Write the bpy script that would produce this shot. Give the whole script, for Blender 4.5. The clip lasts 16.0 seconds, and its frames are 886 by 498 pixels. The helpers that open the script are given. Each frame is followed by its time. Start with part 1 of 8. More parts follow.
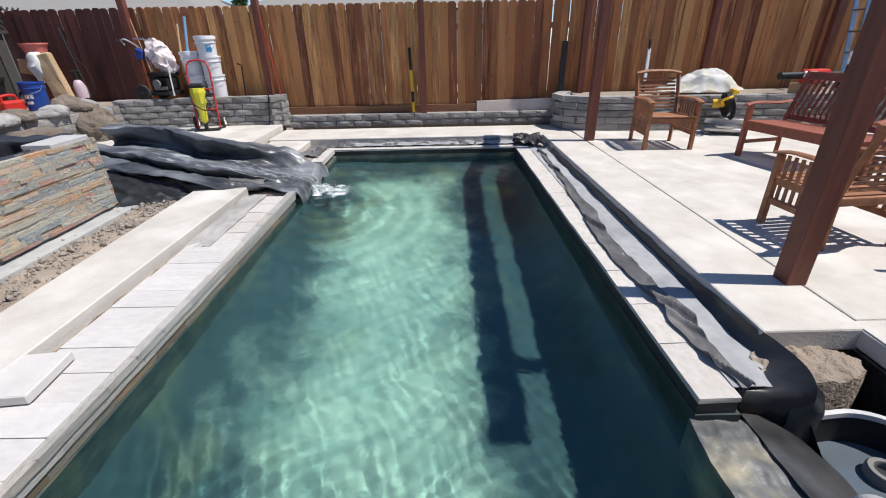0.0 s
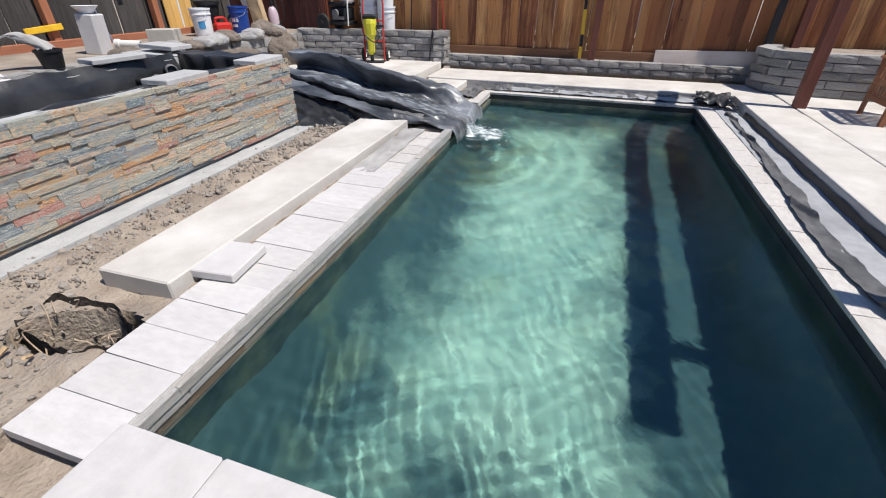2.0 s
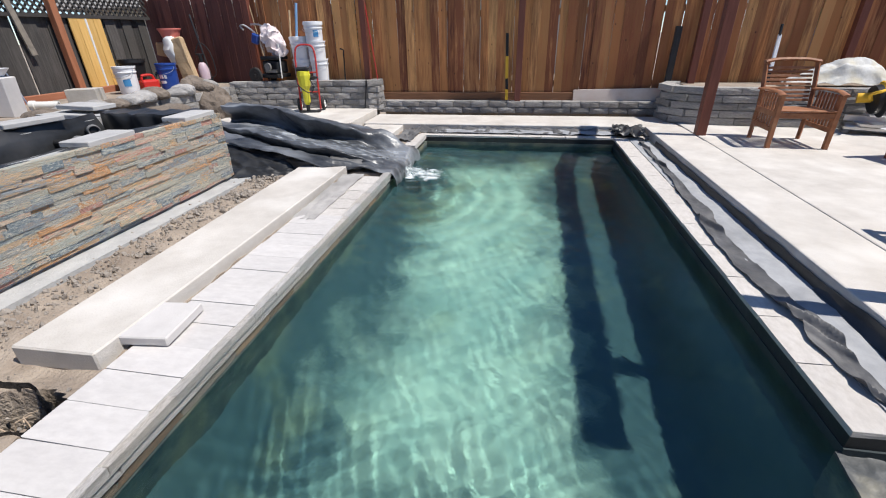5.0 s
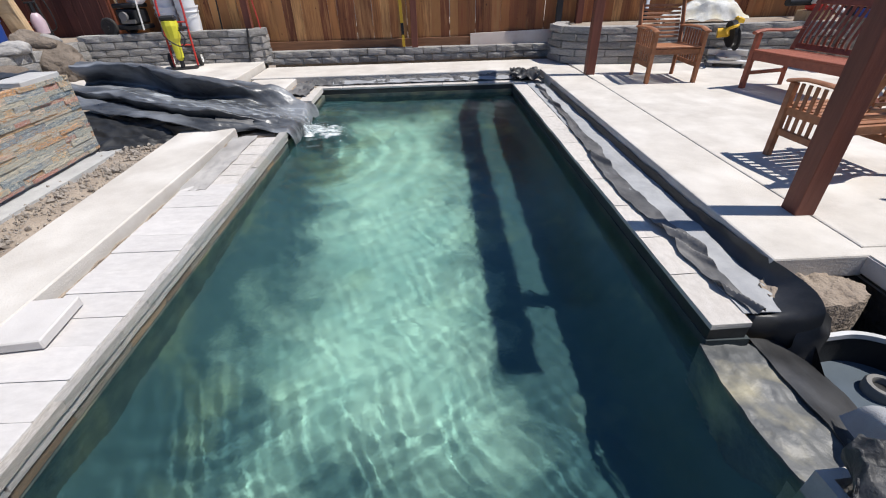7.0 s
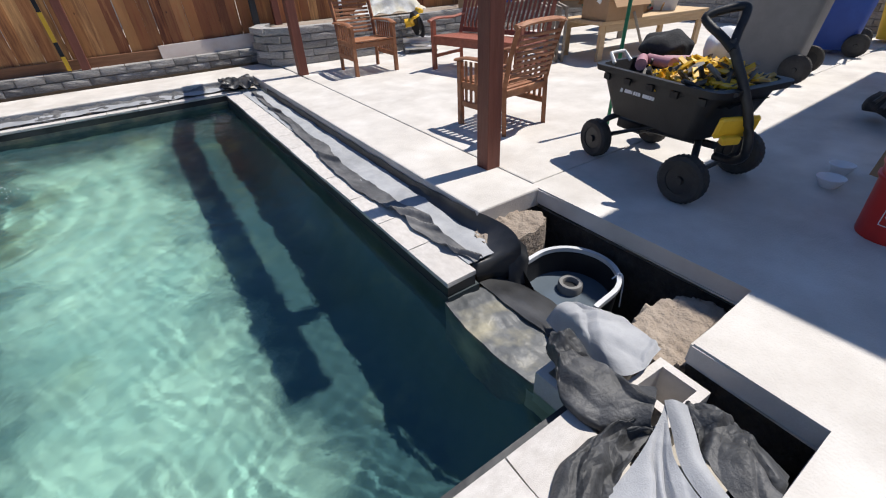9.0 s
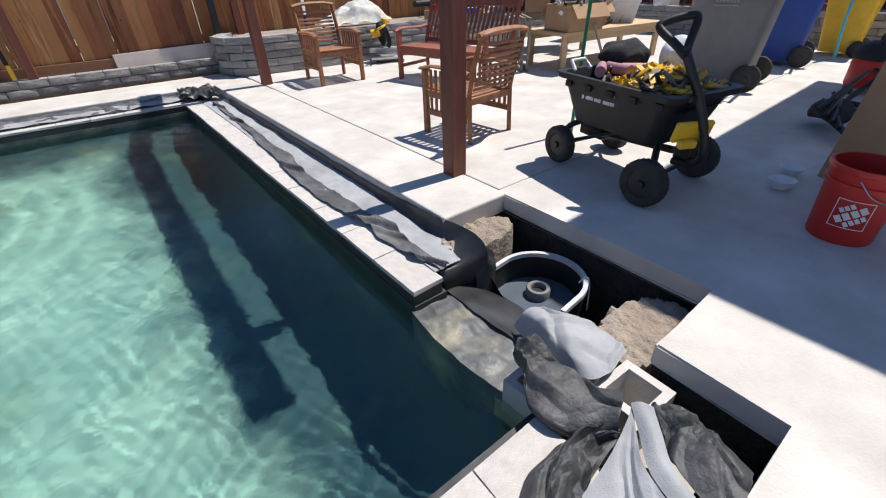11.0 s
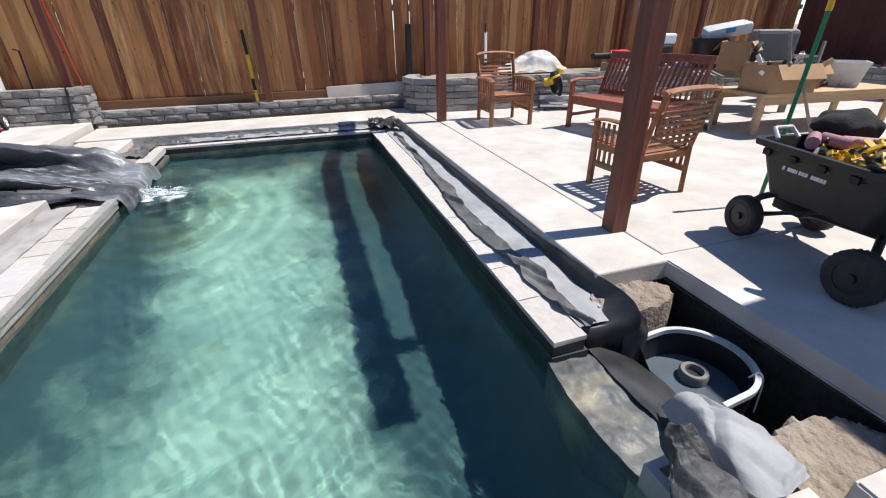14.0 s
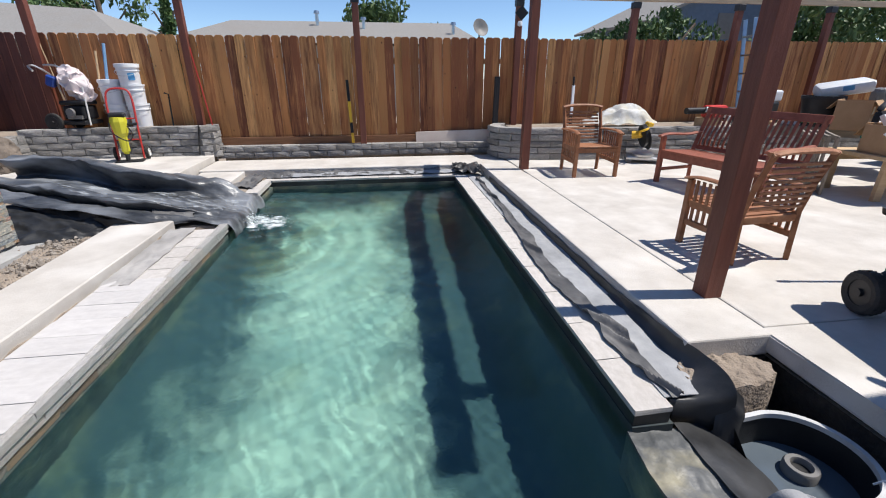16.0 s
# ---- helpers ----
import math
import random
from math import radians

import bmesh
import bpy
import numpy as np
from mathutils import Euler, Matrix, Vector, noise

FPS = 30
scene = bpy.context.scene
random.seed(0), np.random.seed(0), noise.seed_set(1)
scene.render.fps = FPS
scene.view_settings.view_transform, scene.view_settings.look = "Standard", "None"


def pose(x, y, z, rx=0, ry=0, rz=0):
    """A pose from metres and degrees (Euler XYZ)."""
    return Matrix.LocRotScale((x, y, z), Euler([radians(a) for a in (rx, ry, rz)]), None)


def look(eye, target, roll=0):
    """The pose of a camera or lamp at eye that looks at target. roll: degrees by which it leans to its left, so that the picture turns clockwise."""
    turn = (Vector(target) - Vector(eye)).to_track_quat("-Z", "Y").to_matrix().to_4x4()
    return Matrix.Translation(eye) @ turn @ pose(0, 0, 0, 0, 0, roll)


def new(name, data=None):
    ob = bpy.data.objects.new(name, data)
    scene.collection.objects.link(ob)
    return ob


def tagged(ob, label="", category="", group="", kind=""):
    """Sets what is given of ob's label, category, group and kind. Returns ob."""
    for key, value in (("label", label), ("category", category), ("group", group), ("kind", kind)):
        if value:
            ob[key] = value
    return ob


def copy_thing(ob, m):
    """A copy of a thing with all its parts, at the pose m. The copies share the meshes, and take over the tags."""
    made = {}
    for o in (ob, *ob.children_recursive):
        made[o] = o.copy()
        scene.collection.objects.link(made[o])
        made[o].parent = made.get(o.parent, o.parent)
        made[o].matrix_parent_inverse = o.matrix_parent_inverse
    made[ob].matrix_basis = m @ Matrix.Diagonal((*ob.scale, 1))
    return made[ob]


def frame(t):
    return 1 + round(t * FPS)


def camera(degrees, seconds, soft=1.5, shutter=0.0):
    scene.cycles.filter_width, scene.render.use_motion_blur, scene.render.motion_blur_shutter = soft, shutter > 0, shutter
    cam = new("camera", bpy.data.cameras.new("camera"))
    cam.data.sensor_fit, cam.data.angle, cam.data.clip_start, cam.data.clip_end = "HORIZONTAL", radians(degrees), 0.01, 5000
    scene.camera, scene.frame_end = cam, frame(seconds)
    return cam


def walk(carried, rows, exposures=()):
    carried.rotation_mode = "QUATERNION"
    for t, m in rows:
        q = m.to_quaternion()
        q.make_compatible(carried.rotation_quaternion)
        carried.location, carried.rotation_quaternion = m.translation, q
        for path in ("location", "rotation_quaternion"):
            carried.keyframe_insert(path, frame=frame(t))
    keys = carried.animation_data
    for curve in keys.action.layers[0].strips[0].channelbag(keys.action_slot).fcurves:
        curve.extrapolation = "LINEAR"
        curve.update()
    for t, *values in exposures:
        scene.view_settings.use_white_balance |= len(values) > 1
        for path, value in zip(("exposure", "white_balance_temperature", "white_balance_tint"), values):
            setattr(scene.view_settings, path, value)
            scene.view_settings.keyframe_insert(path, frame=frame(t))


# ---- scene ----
cam = camera(91.8, 16.0, soft=1.1)
PATH = [
    (0, (0.24, -0.008, 1.284), (0.238, 1.793, 0.415), -1.2),
    (0.5, (0.219, -0.004, 1.276), (0.103, 1.771, 0.362), -0.9),
    (1, (0.193, 0.0, 1.246), (-0.088, 1.722, 0.27), -0.3),
    (1.5, (0.045, 0.036, 1.22), (-0.38, 1.692, 0.181), 0.2),
    (2, (-0.024, 0.039, 1.195), (-0.541, 1.66, 0.144), 0.2),
    (2.5, (-0.016, 0.052, 1.203), (-0.533, 1.7, 0.195), 0.1),
    (3, (0.004, 0.039, 1.239), (-0.425, 1.761, 0.316), -0.3),
    (3.2, (-0.018, 0.04, 1.241), (-0.387, 1.796, 0.358), -0.5),
    (5.3, (0.049, 0.004, 1.223), (-0.272, 1.757, 0.314), -1.2),
    (5.5, (0.036, 0.004, 1.212), (-0.316, 1.729, 0.263), -1.0),
    (6, (0.044, 0.001, 1.221), (-0.307, 1.682, 0.196), -0.6),
    (6.5, (0.058, -0.001, 1.21), (-0.163, 1.681, 0.15), -1.0),
    (7, (0.113, 0.008, 1.222), (0.159, 1.686, 0.134), -1.6),
    (7.5, (0.198, -0.002, 1.228), (0.562, 1.618, 0.114), -2.2),
    (8, (0.283, -0.024, 1.226), (0.918, 1.503, 0.101), -2.4),
    (8.5, (0.36, -0.023, 1.22), (1.177, 1.418, 0.099), -2.6),
    (9, (0.395, -0.022, 1.223), (1.308, 1.36, 0.102), -2.8),
    (11.3, (0.444, -0.026, 1.188), (1.471, 1.306, 0.106), -1.9),
    (11.5, (0.437, -0.022, 1.188), (1.452, 1.326, 0.115), -1.7),
    (12, (0.414, -0.022, 1.194), (1.366, 1.385, 0.137), -1.5),
    (12.5, (0.391, -0.016, 1.203), (1.245, 1.465, 0.165), -1.5),
    (13, (0.365, -0.004, 1.219), (1.111, 1.552, 0.208), -1.4),
    (13.5, (0.347, -0.003, 1.216), (0.993, 1.624, 0.248), -0.9),
    (14, (0.335, 0.003, 1.229), (0.883, 1.69, 0.306), -0.8),
    (14.5, (0.311, 0.001, 1.25), (0.771, 1.74, 0.374), -0.7),
    (15, (0.294, -0.002, 1.254), (0.673, 1.781, 0.43), -0.4),
    (15.5, (0.281, -0.004, 1.259), (0.593, 1.812, 0.48), -0.2),
    (16, (0.268, -0.009, 1.271), (0.524, 1.828, 0.523), -0.0),
]
walk(cam, [(t, look(e, g, r)) for t, e, g, r in PATH], [(0, 0.32), (7.0, 0.32), (9.0, 0.38), (11.5, 0.42), (13.5, 0.46), (14.5, 0.43), (16, 0.34)])

# ---- sky and sun ----
SUN_EL, SUN_AZ = radians(62), radians(-6)  # azimuth from +x towards +y
world = bpy.data.worlds.new("sky")
scene.world = world
world.use_nodes = True
wn = world.node_tree
sky = wn.nodes.new("ShaderNodeTexSky")
sky.sky_type = "NISHITA"
sky.sun_disc = False
sky.sun_elevation = SUN_EL
sky.sun_rotation = radians(90) - SUN_AZ
sky.dust_density = 0.1
sky.ozone_density = 5.0
sky.altitude = 2500
bg = wn.nodes["Background"]
bg.inputs["Strength"].default_value = 0.118
wn.links.new(sky.outputs[0], bg.inputs["Color"])
sun_data = bpy.data.lights.new("sun", "SUN")
sun_data.energy = 4.6
sun_data.angle = radians(0.6)
sun_data.color = (1.0, 0.95, 0.885)
sun_data.cycles.is_caustics_light = True
sun_ob = new("sun", sun_data)
sdir = Vector((math.cos(SUN_EL) * math.cos(SUN_AZ), math.cos(SUN_EL) * math.sin(SUN_AZ), math.sin(SUN_EL)))
sun_ob.matrix_world = look(sdir * 30, (0, 0, 0))
scene.view_settings.exposure = 0.32


# ---- materials ----
def mat(name, c1, c2, scale=3.0, rough=0.7, bump=0.25, bscale=60.0, metal=0.0, c3=None, c3scale=1.2, c3amt=0.35, rand=0.0,
        stretch=(1, 1, 1), rough2=None, spec=0.5, coat=0.0, dist=0.01, coords="Object"):
    """Two colours mixed by a noise, a third in larger stains, fine relief; rand varies brightness per object."""
    m = bpy.data.materials.new(name)
    m.use_nodes = True
    t = m.node_tree
    b = t.nodes["Principled BSDF"]
    N, L = t.nodes.new, t.links.new
    co = N("ShaderNodeTexCoord")
    mp = N("ShaderNodeMapping")
    mp.inputs["Scale"].default_value = stretch
    L(co.outputs[coords], mp.inputs["Vector"])
    vec = mp.outputs[0]
    info = N("ShaderNodeObjectInfo")
    if rand:
        add = N("ShaderNodeVectorMath")
        add.operation = "MULTIPLY_ADD"
        cmb = N("ShaderNodeCombineXYZ")
        for i in range(3):
            L(info.outputs["Random"], cmb.inputs[i])
        L(cmb.outputs[0], add.inputs[0])
        add.inputs[1].default_value = (37, 53, 71)
        L(vec, add.inputs[2])
        vec = add.outputs[0]
    n1 = N("ShaderNodeTexNoise")
    n1.inputs["Scale"].default_value, n1.inputs["Detail"].default_value, n1.inputs["Roughness"].default_value = scale, 8, 0.65
    L(vec, n1.inputs["Vector"])
    rmp = N("ShaderNodeMapRange")
    rmp.inputs[1].default_value, rmp.inputs[2].default_value = 0.32, 0.68
    L(n1.outputs[0], rmp.inputs[0])
    mx = N("ShaderNodeMixRGB")
    mx.inputs[1].default_value, mx.inputs[2].default_value = (*c1, 1), (*c2, 1)
    L(rmp.outputs[0], mx.inputs[0])
    col = mx.outputs[0]
    if c3:
        n3 = N("ShaderNodeTexNoise")
        n3.inputs["Scale"].default_value, n3.inputs["Detail"].default_value = c3scale, 5
        L(vec, n3.inputs["Vector"])
        r3 = N("ShaderNodeMapRange")
        r3.inputs[1].default_value, r3.inputs[2].default_value, r3.inputs[4].default_value = 0.5, 0.72, c3amt * 2
        L(n3.outputs[0], r3.inputs[0])
        m3 = N("ShaderNodeMixRGB")
        m3.inputs[2].default_value = (*c3, 1)
        L(r3.outputs[0], m3.inputs[0])
        L(col, m3.inputs[1])
        col = m3.outputs[0]
    if rand:
        hs = N("ShaderNodeHueSaturation")
        mr = N("ShaderNodeMapRange")
        mr.inputs[3].default_value, mr.inputs[4].default_value = 1 - rand, 1 + rand
        L(info.outputs["Random"], mr.inputs[0])
        L(mr.outputs[0], hs.inputs["Value"])
        L(col, hs.inputs["Color"])
        col = hs.outputs[0]
    L(col, b.inputs["Base Color"])
    b.inputs["Metallic"].default_value = metal
    b.inputs["Specular IOR Level"].default_value = spec
    b.inputs["Coat Weight"].default_value = coat
    if rough2 is None:
        b.inputs["Roughness"].default_value = rough
    else:
        rr = N("ShaderNodeMapRange")
        rr.inputs[3].default_value, rr.inputs[4].default_value = rough, rough2
        L(n1.outputs[0], rr.inputs[0])
        L(rr.outputs[0], b.inputs["Roughness"])
    if bump:
        n2 = N("ShaderNodeTexNoise")
        n2.inputs["Scale"].default_value, n2.inputs["Detail"].default_value = bscale, 6
        L(vec, n2.inputs["Vector"])
        sm = N("ShaderNodeMath")
        sm.operation = "ADD"
        L(n1.outputs[0], sm.inputs[0])
        L(n2.outputs[0], sm.inputs[1])
        bp = N("ShaderNodeBump")
        bp.inputs["Strength"].default_value, bp.inputs["Distance"].default_value = bump, dist
        L(sm.outputs[0], bp.inputs["Height"])
        L(bp.outputs[0], b.inputs["Normal"])
    return m


def ramp_mat(name, stops, rough=0.7, scale=8.0, stretch=(1, 1, 1), mixin=0.35, bump=0.4, bscale=40.0, dist=0.01, shift=0.0, rough2=None, knots=0.0):
    """Each piece takes its own colour from the stops, and a grain wanders round it."""
    m = mat(name, (0.5, 0.5, 0.5), (0.5, 0.5, 0.5), scale, rough, bump, bscale, rand=0.001, stretch=stretch, dist=dist, rough2=rough2)
    t = m.node_tree
    N, L = t.nodes.new, t.links.new
    b = t.nodes["Principled BSDF"]
    info = [n for n in t.nodes if n.type == "OBJECT_INFO"][0]
    noise1 = [n for n in t.nodes if n.type == "TEX_NOISE"][0]
    r = N("ShaderNodeValToRGB")
    els = r.color_ramp.elements
    els[0].position, els[0].color = 0, (*stops[0], 1)
    els[1].position, els[1].color = 1, (*stops[-1], 1)
    for i, c in enumerate(stops[1:-1], 1):
        e = els.new(i / (len(stops) - 1))
        e.color = (*c, 1)
    s = N("ShaderNodeMath")
    s.operation = "MULTIPLY_ADD"
    L(noise1.outputs[0], s.inputs[0])
    s.inputs[1].default_value = mixin
    a = N("ShaderNodeMath")
    a.operation = "MULTIPLY_ADD"
    L(info.outputs["Random"], a.inputs[0])
    a.inputs[1].default_value, a.inputs[2].default_value = 1.0, -mixin / 2 + shift
    L(a.outputs[0], s.inputs[2])
    L(s.outputs[0], r.inputs[0])
    hs = N("ShaderNodeHueSaturation")
    mr = N("ShaderNodeMapRange")
    mr.inputs[1].default_value, mr.inputs[2].default_value = 0.3, 0.7
    mr.inputs[3].default_value, mr.inputs[4].default_value = 0.72, 1.2
    L(noise1.outputs[0], mr.inputs[0])
    L(mr.outputs[0], hs.inputs["Value"])
    L(r.outputs[0], hs.inputs["Color"])
    col = hs.outputs[0]
    if knots:
        mp2 = N("ShaderNodeMapping")
        mp2.inputs["Scale"].default_value = (1.6, 0.0, 1.0)
        L([n for n in t.nodes if n.type == "VECT_MATH"][0].outputs[0], mp2.inputs["Vector"])
        src = [n for n in t.nodes if n.type == "TEX_COORD"][0]
        off = N("ShaderNodeVectorMath")
        off.operation = "MULTIPLY_ADD"
        cb = [n for n in t.nodes if n.type == "COMBXYZ"][0]
        L(cb.outputs[0], off.inputs[0])
        off.inputs[1].default_value = (11, 0, 23)
        L(src.outputs["Object"], off.inputs[2])
        L(off.outputs[0], mp2.inputs["Vector"])
        vo = N("ShaderNodeTexVoronoi")
        vo.inputs["Scale"].default_value = 3.6
        L(mp2.outputs[0], vo.inputs["Vector"])
        kr = N("ShaderNodeMapRange")
        kr.inputs[1].default_value, kr.inputs[2].default_value, kr.inputs[3].default_value, kr.inputs[4].default_value = 0.035, 0.075, knots, 0.0
        L(vo.outputs["Distance"], kr.inputs[0])
        mk = N("ShaderNodeMixRGB")
        mk.inputs[2].default_value = (0.05, 0.018, 0.01, 1)
        L(kr.outputs[0], mk.inputs[0])
        L(col, mk.inputs[1])
        col = mk.outputs[0]
    L(col, b.inputs["Base Color"])
    return m


def glow_free_water(name):
    m = bpy.data.materials.new(name)
    m.use_nodes = True
    t = m.node_tree
    N, L = t.nodes.new, t.links.new
    t.nodes.remove(t.nodes["Principled BSDF"])
    out = t.nodes["Material Output"]
    co = N("ShaderNodeTexCoord")
    n1, n2 = N("ShaderNodeTexNoise"), N("ShaderNodeTexNoise")
    n1.inputs["Scale"].default_value, n1.inputs["Detail"].default_value, n1.inputs["Distortion"].default_value = 3.2, 3, 0.8
    n2.inputs["Scale"].default_value, n2.inputs["Detail"].default_value = 19.0, 5
    add = N("ShaderNodeMath")
    add.operation = "MULTIPLY_ADD"
    L(co.outputs["Object"], n1.inputs["Vector"])
    L(co.outputs["Object"], n2.inputs["Vector"])
    L(n2.outputs[0], add.inputs[0])
    add.inputs[1].default_value = 0.3
    L(n1.outputs[0], add.inputs[2])
    bp = N("ShaderNodeBump")
    bp.inputs["Strength"].default_value, bp.inputs["Distance"].default_value = 0.5, 0.02
    L(add.outputs[0], bp.inputs["Height"])
    g = N("ShaderNodeBsdfRefraction")
    g.inputs["Color"].default_value = (0.72, 0.93, 0.955, 1)
    g.inputs["IOR"].default_value = 1.33
    g.inputs["Roughness"].default_value = 0.02
    gl = N("ShaderNodeBsdfGlossy")
    gl.inputs["Roughness"].default_value = 0.03
    fr = N("ShaderNodeFresnel")
    fr.inputs["IOR"].default_value = 1.33
    for s in (g, gl, fr):
        L(bp.outputs[0], s.inputs["Normal"])
    d = N("ShaderNodeBsdfDiffuse")
    d.inputs["Color"].default_value = (0.012, 0.08, 0.22, 1)
    m1, m2 = N("ShaderNodeMixShader"), N("ShaderNodeMixShader")
    m1.inputs[0].default_value = 0.025
    L(g.outputs[0], m1.inputs[1])
    L(d.outputs[0], m1.inputs[2])
    L(fr.outputs[0], m2.inputs[0])
    L(m1.outputs[0], m2.inputs[1])
    L(gl.outputs[0], m2.inputs[2])
    L(m2.outputs[0], out.inputs["Surface"])
    return m


def algae_shade_floor(name):
    """Pale plaster stained by algae; painted shade thickens in patches towards the pool's edges."""
    m = mat(name, (0.46, 0.56, 0.44), (0.82, 0.86, 0.64), 3.0, 0.9, 0.5, 14, c3=(0.27, 0.39, 0.33), c3scale=1.3, c3amt=0.36)
    t = m.node_tree
    N, L = t.nodes.new, t.links.new
    b = t.nodes["Principled BSDF"]
    col = b.inputs["Base Color"].links[0].from_socket
    co = N("ShaderNodeTexCoord")
    sep = N("ShaderNodeSeparateXYZ")
    L(co.outputs["Object"], sep.inputs[0])

    def span(axis, v0, v1):
        r = N("ShaderNodeMapRange")
        r.clamp = False
        r.inputs[1].default_value, r.inputs[2].default_value = v0, v1
        L(sep.outputs[axis], r.inputs[0])
        return r.outputs[0]

    def two(op, a, b2):
        q = N("ShaderNodeMath")
        q.operation = op
        for k, w in enumerate((a, b2)):
            if isinstance(w, float):
                q.inputs[k].default_value = w
            else:
                L(w, q.inputs[k])
        return q.outputs[0]
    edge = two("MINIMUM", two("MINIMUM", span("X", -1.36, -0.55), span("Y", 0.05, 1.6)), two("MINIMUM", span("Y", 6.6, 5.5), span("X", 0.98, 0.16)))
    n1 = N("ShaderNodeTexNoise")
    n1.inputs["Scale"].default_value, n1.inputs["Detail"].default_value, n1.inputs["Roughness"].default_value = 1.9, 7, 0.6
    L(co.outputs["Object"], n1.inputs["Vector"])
    # dark blue tint near the walls paints in edge shade and deep-water dimming
    edge_shade = N("ShaderNodeMapRange")
    edge_shade.interpolation_type = "SMOOTHSTEP"
    edge_shade.inputs[1].default_value, edge_shade.inputs[2].default_value = 0.35, 1.15
    edge_shade.inputs[3].default_value, edge_shade.inputs[4].default_value = 0.93, 0.0
    L(two("ADD", edge, two("MULTIPLY", two("SUBTRACT", n1.outputs[0], 0.5), 1.5)), edge_shade.inputs[0])
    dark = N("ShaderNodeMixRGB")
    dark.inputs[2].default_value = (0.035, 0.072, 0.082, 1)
    L(edge_shade.outputs[0], dark.inputs[0])
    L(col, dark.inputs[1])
    n2 = N("ShaderNodeTexNoise")
    n2.inputs["Scale"].default_value, n2.inputs["Detail"].default_value = 1.5, 5
    off = N("ShaderNodeVectorMath")
    off.inputs[1].default_value = (7.3, 2.1, 0)
    L(co.outputs["Object"], off.inputs[0])
    L(off.outputs[0], n2.inputs["Vector"])
    yr = N("ShaderNodeMapRange")
    yr.inputs[1].default_value, yr.inputs[2].default_value, yr.inputs[4].default_value = 0.56, 0.68, 0.22
    L(n2.outputs[0], yr.inputs[0])
    yel = N("ShaderNodeMixRGB")
    yel.inputs[2].default_value = (0.50, 0.46, 0.20, 1)
    L(yr.outputs[0], yel.inputs[0])
    L(dark.outputs[0], yel.inputs[1])
    L(yel.outputs[0], b.inputs["Base Color"])
    return m


CONCRETE = mat("concrete", (0.44, 0.41, 0.375), (0.57, 0.54, 0.50), 2.6, 0.85, 0.3, 90, c3=(0.64, 0.615, 0.58), c3scale=2.1, c3amt=0.4)
CONCRETE_EDGE = mat("concrete_aged", (0.36, 0.33, 0.29), (0.50, 0.47, 0.42), 5, 0.9, 0.5, 70, c3=(0.28, 0.24, 0.2), c3amt=0.4)
PAVER = mat("paver", (0.48, 0.46, 0.45), (0.57, 0.55, 0.535), 5, 0.85, 0.2, 160, c3=(0.50, 0.47, 0.44), c3scale=0.6, c3amt=0.12, rand=0.05)
CAPPALE = mat("grey_cap", (0.34, 0.335, 0.33), (0.44, 0.435, 0.43), 6, 0.85, 0.3, 90, rand=0.08)
COPING = mat("coping_stone", (0.46, 0.43, 0.40), (0.58, 0.55, 0.52), 6, 0.85, 0.4, 90, c3=(0.44, 0.40, 0.37), c3scale=0.7, c3amt=0.15, rand=0.05)
BLOCK = mat("wall_block", (0.19, 0.185, 0.18), (0.37, 0.355, 0.34), 9, 0.92, 1.0, 22, c3=(0.38, 0.35, 0.31), c3scale=3, c3amt=0.3, rand=0.28)
SLATE = ramp_mat("slate_strip", [(0.22, 0.28, 0.32), (0.52, 0.52, 0.46), (0.65, 0.58, 0.45), (0.40, 0.44, 0.41), (0.69, 0.49, 0.30), (0.27, 0.32, 0.37), (0.47, 0.49, 0.45),
                 (0.74, 0.37, 0.15), (0.62, 0.56, 0.45), (0.37, 0.40, 0.40), (0.72, 0.59, 0.45), (0.58, 0.25, 0.20), (0.49, 0.52, 0.45), (0.69, 0.43, 0.22), (0.34, 0.39, 0.41)], 0.75, 3.2, (1, 1.6, 1.2), 0.4, 0.9, 14, 0.02)
SLATE_WET = ramp_mat("facing_strip", [(0.46, 0.44, 0.41), (0.54, 0.52, 0.50), (0.50, 0.46, 0.41), (0.57, 0.55, 0.53), (0.42, 0.41, 0.39)], 0.7, 12, (1, 1, 3), 0.35, 0.8, 60)
WATERLINE = ramp_mat("waterline_strip", [(0.09, 0.075, 0.055), (0.24, 0.20, 0.15), (0.30, 0.20, 0.11), (0.12, 0.10, 0.08), (0.28, 0.26, 0.22), (0.07, 0.06, 0.05)], 0.55, 9, (1, 3, 3), 0.9, 0.8, 40)
FENCE = ramp_mat("fence_wood", [(0.14, 0.038, 0.016), (0.46, 0.19, 0.062), (0.22, 0.066, 0.026), (0.62, 0.32, 0.12), (0.30, 0.10, 0.038), (0.50, 0.23, 0.08), (0.16, 0.045, 0.02), (0.55, 0.28, 0.10)],
                 0.8, 4, (7, 7, 0.5), 0.28, 0.35, 30, knots=0.9)
OLDWOOD = ramp_mat("weathered_wood", [(0.030, 0.027, 0.025), (0.075, 0.068, 0.062), (0.045, 0.040, 0.037), (0.095, 0.085, 0.078)], 0.9, 5, (9, 9, 0.7), 0.35, 0.5, 30)
NEWWOOD = mat("new_pine", (0.62, 0.36, 0.10), (0.75, 0.47, 0.16), 4, 0.7, 0.2, 40, stretch=(8, 8, 0.6), rand=0.08)
REDWOOD = mat("stained_post", (0.13, 0.035, 0.02), (0.20, 0.062, 0.036), 4, 0.6, 0.25, 40, stretch=(8, 8, 0.7), c3=(0.09, 0.025, 0.018), c3amt=0.3)
PALERAIL = mat("pale_rail", (0.42, 0.30, 0.20), (0.52, 0.40, 0.28), 4, 0.75, 0.2, 40, stretch=(0.7, 8, 8))
